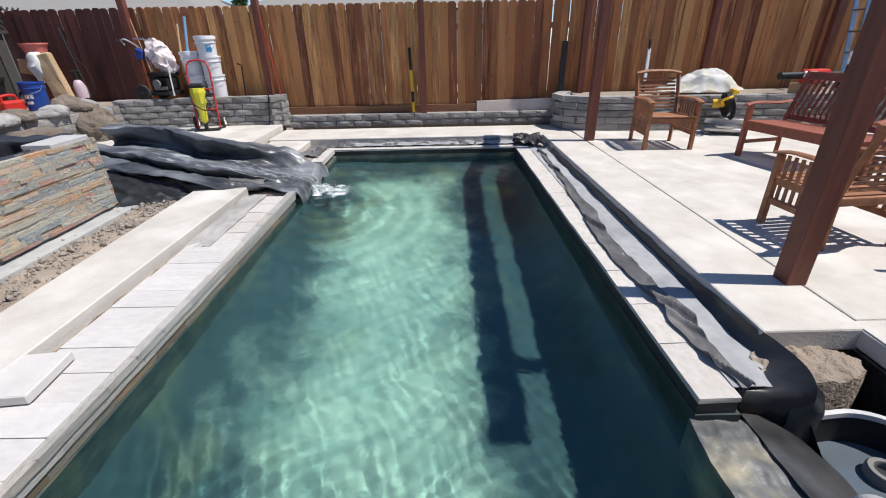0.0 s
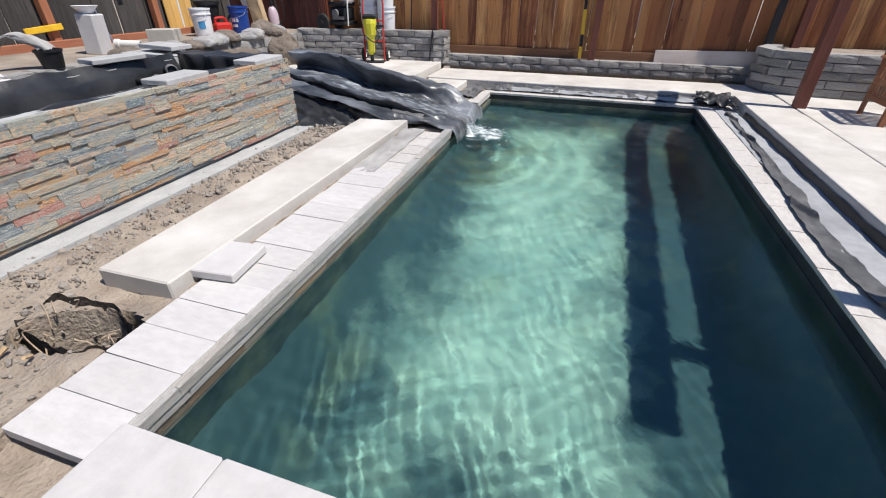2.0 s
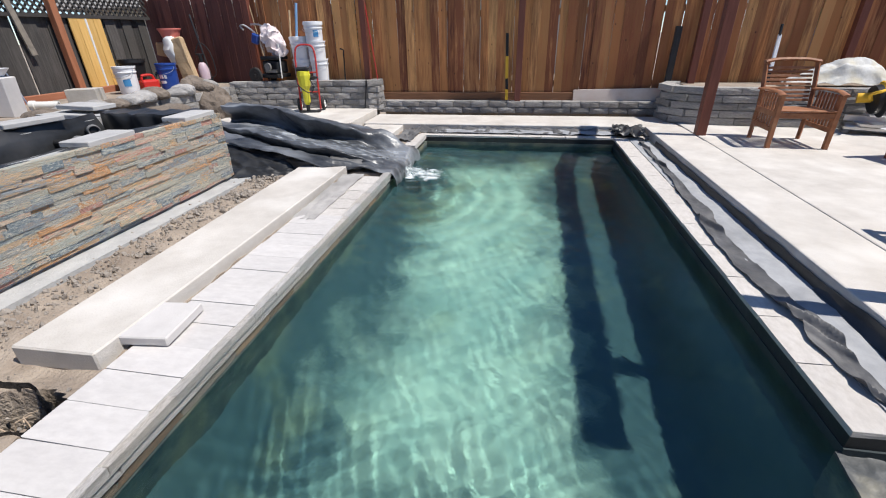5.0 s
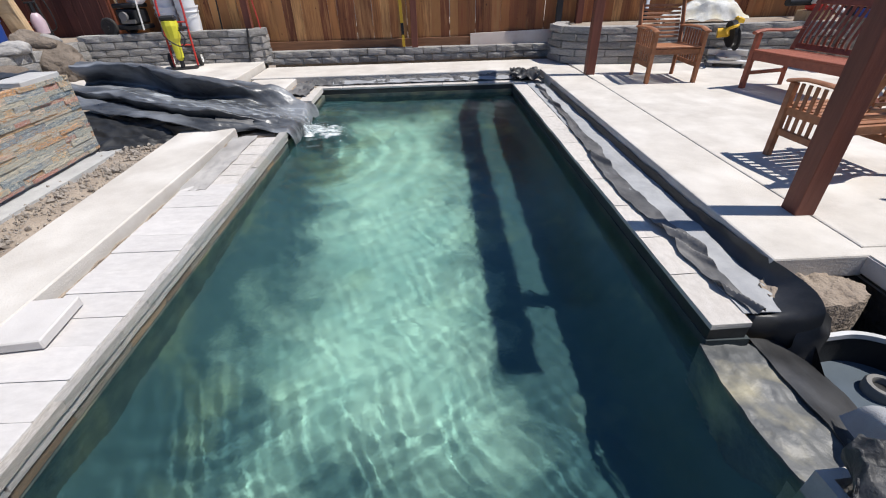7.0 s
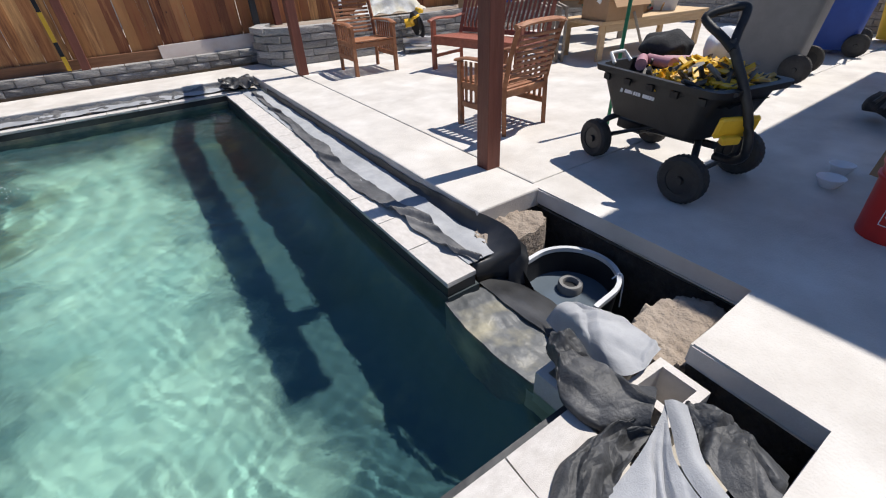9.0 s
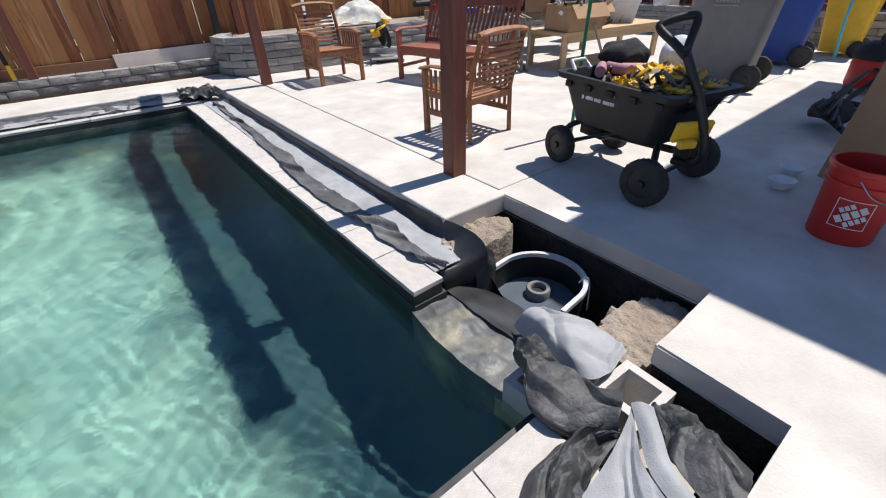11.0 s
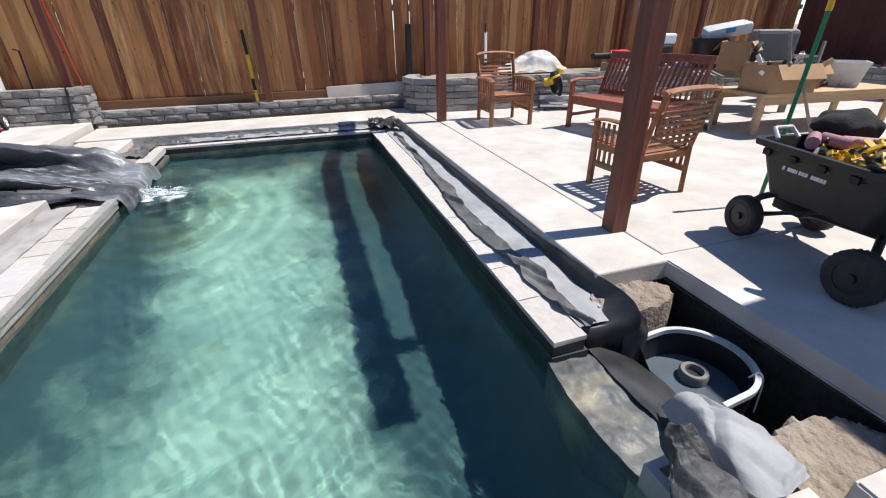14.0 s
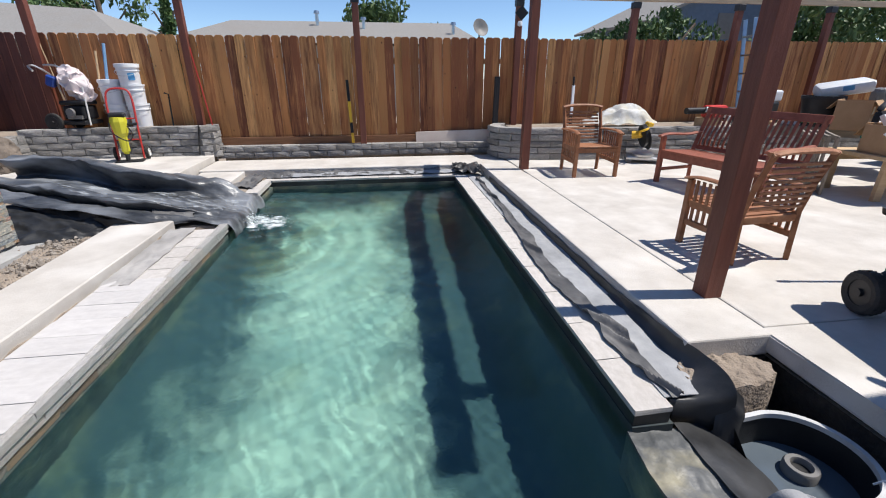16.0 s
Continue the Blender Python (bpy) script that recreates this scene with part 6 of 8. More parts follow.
# ---- wheeled bins, bucket, bowls ----
def bin_(label, at, turn, material, lid_mat, marks=False, s=1.0):
    c = thing("wheeled_bin", label, "bin", at, turn, group="wheeled bins")
    bm = B()

    def ring(hx, hy, z, r, dy=0):
        out = []
        for cx, cy, a0 in ((hx - r, hy - r, 0), (-hx + r, hy - r, 90), (-hx + r, -hy + r, 180), (hx - r, -hy + r, 270)):
            for k in range(4):
                a = radians(a0 + 30 * k)
                out.append(bm.verts.new(((cx + r * math.cos(a)) * s, (cy + r * math.sin(a) + dy) * s, z * s)))
        return out
    R = [ring(0.24, 0.25, 0.06, 0.06), ring(0.31, 0.36, 0.98, 0.06, 0.03), ring(0.335, 0.385, 0.985, 0.06, 0.03), ring(0.335, 0.385, 1.03, 0.06, 0.03)]
    for a, b in zip(R, R[1:]):
        for i in range(16):
            bm.faces.new((a[i], a[(i + 1) % 16], b[(i + 1) % 16], b[i]))
    bm.faces.new(R[0])
    body = part("body", bm, material, c, smooth=True)
    bm = B()
    R = [ring(0.345, 0.395, 1.03, 0.06, 0.03), ring(0.345, 0.395, 1.055, 0.06, 0.03), ring(0.26, 0.3, 1.09, 0.08, 0.03)]
    for a, b in zip(R, R[1:]):
        for i in range(16):
            bm.faces.new((a[i], a[(i + 1) % 16], b[(i + 1) % 16], b[i]))
    bm.faces.new(R[0])
    bm.faces.new(R[-1])
    part("lid", bm, lid_mat, c, smooth=True)
    bm = B()
    tube(bm, [(-0.25 * s, -0.42 * s, 1.0 * s), (0.25 * s, -0.42 * s, 1.0 * s)], 0.016 * s, 10)
    for x in (-0.22, 0.22):
        tube(bm, [(x * s, -0.42 * s, 1.0 * s), (x * s, -0.34 * s, 0.98 * s)], 0.014 * s, 8)
    part("handle", bm, lid_mat, c, smooth=True)
    for x in (-0.28, 0.28):
        wheel(c, (x * s, -0.27 * s, 0.125 * s), 0.125 * s, 0.06 * s, STEEL)
    if marks:
        bm = B()
        q = pose(-0.305, 0.05, 0.80, 0, -4.5, 0)
        for i in range(7):
            box(bm, (0.003, 0.018, 0.03), (0, 0.09 - 0.028 * i, -0.03))
        box(bm, (0.003, 0.2, 0.008), (0, 0.01, -0.07))
        for i in range(6):
            a = math.pi * i / 7 + 0.3
            box(bm, (0.003, 0.03, 0.012), (0, -0.02 + 0.05 * math.cos(a), 0.02 + 0.04 * math.sin(a)), (math.degrees(a) + 90, 0, 0))
        for i in range(5):
            box(bm, (0.003, 0.02, 0.022), (0, -0.04 - 0.03 * i, 0.11))
        bm.transform(Matrix.Diagonal((s, s, s, 1)) @ q @ Matrix.Translation((-0.012, 0, 0)))
        part("printed_mark", bm, mat("grey_print", (0.26, 0.26, 0.26), (0.32, 0.32, 0.32), 9, 0.6, 0.0), body, "pale printed mark of bars")
    return c


bin_("grey wheeled waste bin with a pale printed mark", (6.2, 2.1, 0), 10, GREYPL, GREYPL, True, 1.12)
bin_("blue wheeled recycling bin beside the grey one", (8.0, 2.15, 0), 14, BLUEPL, BLUEPL, False, 1.05)
bin_("yellow wheeled bin by the far block wall", (9.25, 1.75, 0), 6, YELLOWPL, YELLOWPL, False, 0.85)


def bucket(label, at, material, h=0.37, r=0.15, lid=None, marks=None, turn=0.0, band=None, upright=True, water=False):
    c = thing("bucket", label, "bucket", at, turn, group="")
    bm = B()
    k = h / 0.37
    lathe(bm, [(0, 0.004), (r * 0.86, 0.0), (r * 0.88, 0.01), (r * 0.955, h * 0.76), (r * 1.03, h * 0.77), (r * 1.03, h * 0.80), (r * 0.97, h * 0.81), (r * 1.0, h * 0.93),
               (r * 1.05, h * 0.94), (r * 1.05, h), (r * 0.96, h), (r * 0.85, 0.02), (0, 0.02)], n=32)
    body = part("body", bm, material, c, smooth=True)
    if lid:
        bm = B()
        lathe(bm, [(0, h + 0.012), (r * 0.9, h + 0.012), (r * 0.93, h + 0.022), (r * 1.07, h + 0.018), (r * 1.08, h - 0.03), (r * 1.0, h - 0.03)], n=32)
        part("lid", bm, lid, c, smooth=True)
    bm = B()
    tube(bm, curve_pts([(-r * 1.04, 0, h * 0.88), (-r * 1.0, -r * 0.5, h * 0.70), (0, -r * 1.12, h * 0.58), (r * 1.0, -r * 0.5, h * 0.7), (r * 1.04, 0, h * 0.88)], 28), 0.0035, 6)
    part("bail_handle", bm, CHROME, c, smooth=True)
    if marks:
        bm = B()
        for row, (z, h2, cells) in enumerate(marks):
            for a0, a1 in cells:
                n = 4
                rr = r * (0.88 + 0.075 * z / (h * 0.76)) + 0.0025
                va = [[bm.verts.new((rr * math.cos(radians(a0 + (a1 - a0) * i / n)), rr * math.sin(radians(a0 + (a1 - a0) * i / n)), z + s * h2 / 2)) for i in range(n + 1)] for s in (-1, 1)]
                for i in range(n):
                    bm.faces.new((va[0][i], va[0][i + 1], va[1][i + 1], va[1][i]))
        part("print", bm, band or BARWHITE, body, "plain printed bars")
    return c


red_bucket = bucket("orange-red plastic bucket with a white square mark", (3.19, 0.21, 0), REDPL, 0.38, 0.155)


def square_mark(parent, h, r, a0, zc):
    """A tilted white outline with slanting bars, wrapped round the bucket."""
    bm = B()

    def quad(cx, cy, w, t, turn):
        ca, sa = math.cos(radians(turn)), math.sin(radians(turn))
        n = max(2, int(w / 0.012))
        rows = []
        for k in (-1, 1):
            row = []
            for i in range(n + 1):
                px, py = w * (i / n - 0.5), k * t / 2
                sx, sz = cx + px * ca - py * sa, cy + px * sa + py * ca
                z = zc + sz
                rr = r * (0.88 + 0.075 * z / (h * 0.76)) + 0.0025
                a = radians(a0) + sx / rr
                row.append(bm.verts.new((rr * math.cos(a), rr * math.sin(a), z)))
            rows.append(row)
        for i in range(n):
            bm.faces.new((rows[0][i], rows[0][i + 1], rows[1][i + 1], rows[1][i]))
    for cx, cy, w, turn in ((0, 0.07, 0.14, 0), (0, -0.07, 0.14, 0), (-0.07, 0, 0.144, 90), (0.07, 0, 0.144, 90)):
        quad(cx, cy, w, 0.004, turn)
    d = 38
    ca, sa = math.cos(radians(d)), math.sin(radians(d))
    for off, size, cells in ((0.038, 0.024, (-0.022, 0.0, 0.022)), (0.0, 0.036, (-0.05, -0.017, 0.017, 0.05)), (-0.038, 0.026, (-0.034, -0.011, 0.011, 0.034))):
        for c0 in cells:
            quad(c0 * ca - off * sa, c0 * sa + off * ca, 0.026 if size > 0.03 else 0.017, size, d)
    part("print", bm, BARWHITE, parent, "white square outline with slanting bars")


square_mark(red_bucket.children[0], 0.38, 0.155, 190, 0.165)
for x, y, rr in ((3.58, 0.60, 0.075), (3.84, 0.63, 0.07)):
    bm = B()
    lathe(bm, [(0, 0.0), (rr * 0.55, 0), (rr * 0.62, 0.008), (rr, 0.06), (rr * 0.97, 0.062), (rr * 0.58, 0.014), (0, 0.012)], n=28)
    solid("bowl", bm, WHITEPL, "small white plastic bowl on the concrete", "bowl", smooth=True, group="white bowls").matrix_basis = pose(x, y, 0)
bm = B()
box(bm, (0.02, 1.1, 1.3), (0, 0, 0.65))
roughen(bm, 0.01, 3)
solid("cardboard_sheet", bm, CARD, "tall tan sheet of cardboard leaning in the shade", "cardboard").matrix_basis = pose(3.77, -0.01, 0, 0, 10, -20)


def folding_chair():
    c = thing("folded_stroller", "black folded frame with wheels lying in the shade", "folding frame", (5.0, 0.72, 0.02), 20)
    r = random.Random(3)
    for k in range(6):
        bm = B()
        tube(bm, [(-0.35 + 0.05 * k, -0.1 + 0.05 * k, 0.03 + 0.03 * k), (0.35, 0.12 - 0.05 * k, 0.1 + 0.06 * k)], 0.016, 8)
        part("bar", bm, STEEL, c, smooth=True)
    bm = B()
    bmesh.ops.create_icosphere(bm, subdivisions=3, radius=1, matrix=pose(0.15, 0.0, 0.12) @ Matrix.Diagonal((0.26, 0.16, 0.08, 1)))
    roughen(bm, 0.06, 6, 3)
    part("seat_fabric", bm, FABRIC, c, smooth=True)
    for x in (-0.36, -0.25):
        wheel(c, (x, -0.15, 0.09), 0.09, 0.04, STEEL, 60)


folding_chair()


def shop_vacuum(at):
    c = thing("shop_vacuum", "red drum vacuum with a black lid standing in the shade", "vacuum", at, 15)
    bm = B()
    lathe(bm, [(0, 0.06), (0.15, 0.06), (0.165, 0.09), (0.17, 0.30), (0.16, 0.33), (0, 0.33)], n=30)
    part("drum", bm, REDPL, c, smooth=True)
    bm = B()
    lathe(bm, [(0.16, 0.325), (0.18, 0.33), (0.18, 0.37), (0.14, 0.45), (0.08, 0.49), (0, 0.50)], n=30)
    lid = part("lid", bm, BLACKPL, c, "black motor lid", True)
    bm = B()
    tube(bm, curve_pts([(-0.09, 0, 0.46), (-0.08, 0, 0.54), (0.08, 0, 0.54), (0.09, 0, 0.46)], 18), 0.014, 8)
    part("handle", bm, BLACKPL, lid, smooth=True)
    for k in range(4):
        q = radians(45 + 90 * k)
        bm = B()
        cyl(bm, 0.03, 0.03, 0.06, (0.14 * math.cos(q), 0.14 * math.sin(q), 0.0), n=14)
        part("caster", bm, BLACKPL, c)
    bm = B()
    tube(bm, curve_pts([(-0.15, -0.03, 0.25), (-0.32, -0.06, 0.22), (-0.45, 0.05, 0.10), (-0.62, 0.12, 0.03), (-0.75, 0.02, 0.03)], 40), 0.024, 10)
    part("hose", bm, BLACKPL, c, "ribbed black hose", True)


shop_vacuum((6.75, 0.92, 0.0))


# ---- things on and before the west planter ----
def boulder(name, at, size, seed, label):
    bm = B()
    bmesh.ops.create_icosphere(bm, subdivisions=5, radius=1, matrix=Matrix.Diagonal((*size, 1)))
    for v in bm.verts:
        n = noise.noise(v.co * 3.1 + Vector((seed, 0, 0))) * 0.3 + abs(noise.noise(v.co * 7 + Vector((0, seed, 0)))) * 0.16
        v.co *= 1 + n + 0.05 * noise.noise(v.co * 16)
        v.co.z = max(v.co.z, -size[2] * 0.72)
    return solid(name, bm, ROCK, label, "boulder", smooth=True), at


b1, at1 = boulder("boulder", (0, 0, 0), (0.54, 0.32, 0.27), 3, "large rough brown boulder before the planter wall")
b1.matrix_basis = pose(-4.98, 6.5, 0.33, 4, 19, -12)
b2, at2 = boulder("boulder", (0, 0, 0), (0.32, 0.22, 0.15), 8, "small grey-brown rock on the side wall")
b2.matrix_basis = pose(-4.72, 5.3, 0.30, 0, 0, 80)


def side_stones():
    r = random.Random(17)
    for k in range(11):
        y = 3.9 + 0.28 * k + r.uniform(-.06, .06)
        size = (r.uniform(.13, .2), r.uniform(.12, .17), r.uniform(.06, .1))
        bm = B()
        bmesh.ops.create_icosphere(bm, subdivisions=3, radius=1, matrix=Matrix.Diagonal((*size, 1)))
        for v in bm.verts:
            v.co *= 1 + 0.3 * noise.noise(v.co * 5 + Vector((k, 0, 0))) + 0.2 * abs(noise.noise(v.co * 11 + Vector((0, k, 0))))
            v.co.z = max(v.co.z, -size[2] * 0.6)
        solid("wall_stone", bm, BLOCK if k % 3 else ROCK, "rough grey-brown stone lying on the side wall", "stone", group="stones on the side wall").matrix_basis = pose(-4.98 + r.uniform(-.06, .06), y, 0.48 + size[2] * 0.55)


side_stones()


def hand_truck():
    c = thing("hand_truck", "red tube hand truck holding a yellow breaker hammer", "hand truck", (-3.48, 7.1, 0.085), 14)
    bm = B()
    tube(bm, curve_pts([(-0.16, 0.0, 0.02), (-0.16, 0.06, 0.5), (-0.16, 0.12, 0.86), (-0.1, 0.15, 1.0), (0.1, 0.15, 1.0), (0.16, 0.12, 0.86), (0.16, 0.06, 0.5), (0.16, 0.0, 0.02)], 56), 0.014, 8)
    part("frame", bm, REDPAINT, c, smooth=True)
    for z in (0.3, 0.6):
        bm = B()
        tube(bm, [(-0.16, 0.07 * z / 0.5, z), (0.16, 0.07 * z / 0.5, z)], 0.011, 8)
        part("crossbar", bm, REDPAINT, c)
    bm = B()
    box(bm, (0.36, 0.2, 0.012), (0, -0.1, 0.012), bevel=0.003)
    part("toe_plate", bm, STEEL, c)
    for s in (-1, 1):
        wheel(c, (s * 0.2, 0.1, 0.1), 0.1, 0.05, PVC)
    h = thing("breaker_hammer", "yellow and black electric breaker hammer strapped upright", "breaker hammer", (-3.48, 7.0, 0.1), 14)
    bm = B()
    lathe(bm, [(0.03, 0.1), (0.055, 0.14), (0.06, 0.34), (0.09, 0.40), (0.11, 0.56), (0.1, 0.62), (0.0, 0.63)], n=10)
    part("body", bm, mat("lime_yellow", (0.55, 0.52, 0.03), (0.68, 0.63, 0.05), 6, 0.45, 0.1, 60), h, "lime yellow body")
    bm = B()
    box(bm, (0.2, 0.14, 0.07), (0, 0, 0.65), bevel=0.02)
    tube(bm, [(0.1, 0, 0.52), (0.22, 0, 0.52)], 0.02, 8)
    part("motor_cap", bm, BLACKPL, h)
    bm = B()
    cyl(bm, 0.03, 0.03, 0.12, (0, 0, 0.0), n=12)
    part("chuck", bm, STEEL, h)
    bm = B()
    tube(bm, curve_pts([(0.1, -0.05, 0.5), (0.16, -0.1, 0.38), (0.08, -0.13, 0.3), (-0.08, -0.12, 0.42), (-0.1, -0.08, 0.55)], 24), 0.009, 6)
    part("cord", bm, BLACKPL, h, smooth=True)


hand_truck()
BLUEMARK = mat("blue_print", (0.05, 0.22, 0.45), (0.07, 0.28, 0.52), 7, 0.5, 0.0)
REDMARK = mat("red_print", (0.5, 0.04, 0.05), (0.55, 0.06, 0.06), 7, 0.5, 0.0)
bucket("white plastic bucket at the bottom of a stack", (-3.46, 7.62, 0.50), WHITEPL, 0.37, 0.15)
bucket("white plastic bucket stacked on another", (-3.47, 7.61, 0.78), WHITEPL, 0.37, 0.15)
bucket("white lidded bucket with blue printed marks atop the stack", (-3.48, 7.60, 1.06), WHITEPL, 0.36, 0.15, lid=WHITEPL, marks=[(0.2, 0.1, [(290, 325)])], band=BLUEMARK)
bucket("translucent white bucket beside the stack", (-3.79, 7.64, 0.50), WHITEPL, 0.37, 0.15, marks=[(0.18, 0.1, [(255, 300)])], band=REDMARK)
bucket("white bucket stacked beside the lidded one", (-3.79, 7.64, 0.80), WHITEPL, 0.4, 0.15, lid=WHITEPL)


def pressure_washer():
    c = thing("wheeled_engine", "black petrol engine on a wheeled frame with a bent handle", "engine", (-4.28, 7.5, 0.50), -10)
    bm = B()
    tube(bm, curve_pts([(-0.2, 0.1, 0.12), (-0.26, 0.12, 0.5), (-0.3, 0.1, 0.75), (-0.42, 0.0, 0.9), (-0.44, -0.1, 0.9), (-0.3, -0.2, 0.84)], 40), 0.014, 8)
    tube(bm, curve_pts([(0.12, 0.1, 0.12), (0.1, 0.12, 0.5), (0.02, 0.1, 0.75), (-0.1, 0.0, 0.9), (-0.3, 0.0, 0.92)], 40), 0.014, 8)
    part("handle", bm, CHROME, c, "pale bent tube handle", True)
    bm = B()
    box(bm, (0.46, 0.34, 0.06), (0, 0, 0.12), bevel=0.01)
    part("frame", bm, STEEL, c)
    bm = B()
    box(bm, (0.32, 0.28, 0.2), (0.06, 0, 0.26), bevel=0.03, seg=2)
    box(bm, (0.36, 0.3, 0.06), (0.06, 0, 0.40), bevel=0.02, seg=2)
    part("engine", bm, BLACKPL, c)
    bm = B()
    for k in range(6):
        box(bm, (0.22, 0.012, 0.05), (0.1, -0.18 + 0.004 * k, 0.2 + 0.0 * k), (0, 0, 0))
    cyl(bm, 0.06, 0.06, 0.04, (0.08, -0.19, 0.27), (90, 0, 0), 16)
    part("cover", bm, GREYPL, c, "grey ribbed cover")
    wheel(c, (-0.22, -0.2, 0.13), 0.13, 0.05, STEEL, 90)
    wheel(c, (-0.22, 0.2, 0.13), 0.13, 0.05, STEEL, 90)
    bm = B()
    box(bm, (0.13, 0.08, 0.16), (-0.24, -0.02, 0.7), (0, 20, 0), bevel=0.02)
    part("control_box", bm, BLUEPL, c, "blue plastic box")
    bm = B()
    tube(bm, [(0.24, -0.1, 0.08), (0.24, -0.06, 0.62)], 0.012, 8)
    part("lance", bm, PVC, c)
    bm = B()
    bmesh.ops.create_icosphere(bm, subdivisions=4, radius=1, matrix=pose(0, 0, 0, 0, -28, 0) @ Matrix.Diagonal((0.17, 0.15, 0.28, 1)))
    roughen(bm, 0.06, 9, 4)
    roughen(bm, 0.03, 24, 5)
    solid("cement_sack", bm, PINKBAG, "pinkish white half-full sack lying on the engine", "sack", smooth=True).matrix_basis = pose(-4.18, 7.5, 1.16)


pressure_washer()


def sticks():
    for nm, a, b, r, m, lab, cat in (
            ("blue_bar", (-3.86, 7.5, 0.5), (-3.78, 7.72, 1.72), 0.022, mat("pale_blue_paint", (0.16, 0.3, 0.48), (0.2, 0.36, 0.55), 6, 0.5, 0.1, 60), "pale blue straight bar leaning on the fence", "bar"),
            ("wood_stake", (-3.95, 7.6, 0.9), (-3.93, 7.74, 1.62), 0.016, PLY, "thin wooden stake leaning on the fence", "stake"),
            ("rebar", (-2.42, 7.6, 0.5), (-2.66, 7.76, 2.3), 0.009, REDPAINT, "thin red rod leaning on the fence", "rod"),
            ("rebar", (-4.42, 7.6, 0.5), (-4.7, 7.76, 2.0), 0.008, PLY, "thin pale rod leaning on the fence", "rod"),
            ("shovel_handle", (-5.5, 7.5, 0.472), (-5.85, 7.76, 1.6), 0.016, STEEL, "dark tool handle leaning on the fence", "tool handle"),
            ("pry_bar", (-2.62, 7.38, 0.1), (-2.56, 7.40, 0.56), 0.011, STEEL, "steel bar leaning on the planter wall", "bar")):
        bm = B()
        tube(bm, [a, b], r, 8)
        solid(nm, bm, m, lab, cat)
    bm = B()
    tube(bm, [(-3.06, 7.72, 0.5), (-3.06, 7.78, 1.0), (-3.12, 7.78, 1.02)], 0.012, 8)
    solid("bent_rod", bm, STEEL, "black bent rod behind the bucket stack", "rod")


sticks()


def corner_items():
    bucket("blue plastic bucket with pale printed bars", (-5.76, 6.76, 0.472), BLUEPL, 0.40, 0.15, marks=[(0.2, 0.05, [(250, 262), (266, 280), (285, 300)]), (0.12, 0.04, [(250, 290)])])
    bucket("white plastic bucket on the side wall", (-6.02, 6.2, 0.472), WHITEPL, 0.39, 0.15, marks=[(0.16, 0.1, [(290, 330)])], band=BLUEMARK)
    t = thing("wood_offcut", "tall pale split log standing on the planter", "log", (-5.74, 7.2, 0.472), 8)
    bm = B()
    box(bm, (0.24, 0.12, 0.78), (0, 0, 0.385), (0, -9, 0), bevel=0.02)
    bmesh.ops.subdivide_edges(bm, edges=bm.edges[:], cuts=3, use_grid_fill=True)
    roughen(bm, 0.012, 8, 2)
    part("log", bm, PLY, t)
    bm = B()
    bmesh.ops.create_icosphere(bm, subdivisions=3, radius=1, matrix=pose(-5.92, 7.22, 1.06) @ Matrix.Diagonal((0.13, 0.14, 0.24, 1)))
    roughen(bm, 0.05, 8, 6)
    solid("clear_bag", bm, BAG, "crumpled clear plastic bag over the log", "bag", smooth=True)
    bm = B()
    box(bm, (0.2, 0.16, 0.2), (0, 0, 0), (0, 10, 0), bevel=0.01)
    solid("cardboard_box", bm, CARD, "small torn cardboard box by the log", "box").matrix_basis = pose(-6.06, 7.2, 1.06)
    bm = B()
    lathe(bm, [(0, 0), (0.13, 0), (0.17, 0.13), (0.18, 0.13), (0.18, 0.15), (0.15, 0.15), (0, 0.14)], n=24)
    solid("basin", bm, mat("pink_plastic", (0.62, 0.16, 0.13), (0.7, 0.22, 0.18), 6, 0.5, 0.1, 60), "faded red plastic basin on top of the log", "basin", smooth=True).matrix_basis = pose(-5.94, 7.28, 1.235)
    s = thing("pump_sprayer", "white and black pump sprayer with a hose", "sprayer", (-5.58, 7.42, 0.472), 20)
    bm = B()
    lathe(bm, [(0, 0), (0.085, 0.0), (0.09, 0.03), (0.09, 0.26), (0.06, 0.34), (0.035, 0.37), (0, 0.38)], n=20)
    part("tank", bm, mat("sprayer_tank", (0.45, 0.33, 0.38), (0.6, 0.5, 0.54), 5, 0.4, 0.05, 50), s, "milky pink tank", True)
    bm = B()
    cyl(bm, 0.094, 0.094, 0.1, (0, 0, 0.0), n=20)
    part("base", bm, BLACKPL, s)
    bm = B()
    cyl(bm, 0.03, 0.03, 0.14, (0, 0, 0.36), n=10)
    box(bm, (0.14, 0.03, 0.03), (0, 0, 0.5), bevel=0.008)
    part("pump", bm, BLACKPL, s)
    bm = B()
    tube(bm, curve_pts([(0.08, 0, 0.1), (0.2, 0, 0.2), (0.16, 0.02, 0.55), (0.02, 0.05, 0.68), (-0.08, 0.02, 0.52)], 32), 0.01, 6)
    part("hose", bm, BLACKPL, s, smooth=True)
    bm = B()
    cyl(bm, 0.05, 0.05, 0.26, (-5.76, 7.44, 0.472), n=14)
    solid("red_canister", bm, REDPAINT, "small red canister beside the sprayer", "canister", smooth=True)
    g = thing("fuel_can", "red plastic fuel can with a black spout", "fuel can", (-5.92, 6.5, 0.472), 70)
    bm = B()
    box(bm, (0.26, 0.16, 0.17), (0, 0, 0.09), bevel=0.035, seg=2)
    tube(bm, curve_pts([(-0.1, 0, 0.17), (-0.08, 0, 0.235), (0.06, 0, 0.235), (0.09, 0, 0.17)], 16), 0.02, 8)
    part("body", bm, REDPL, g)
    bm = B()
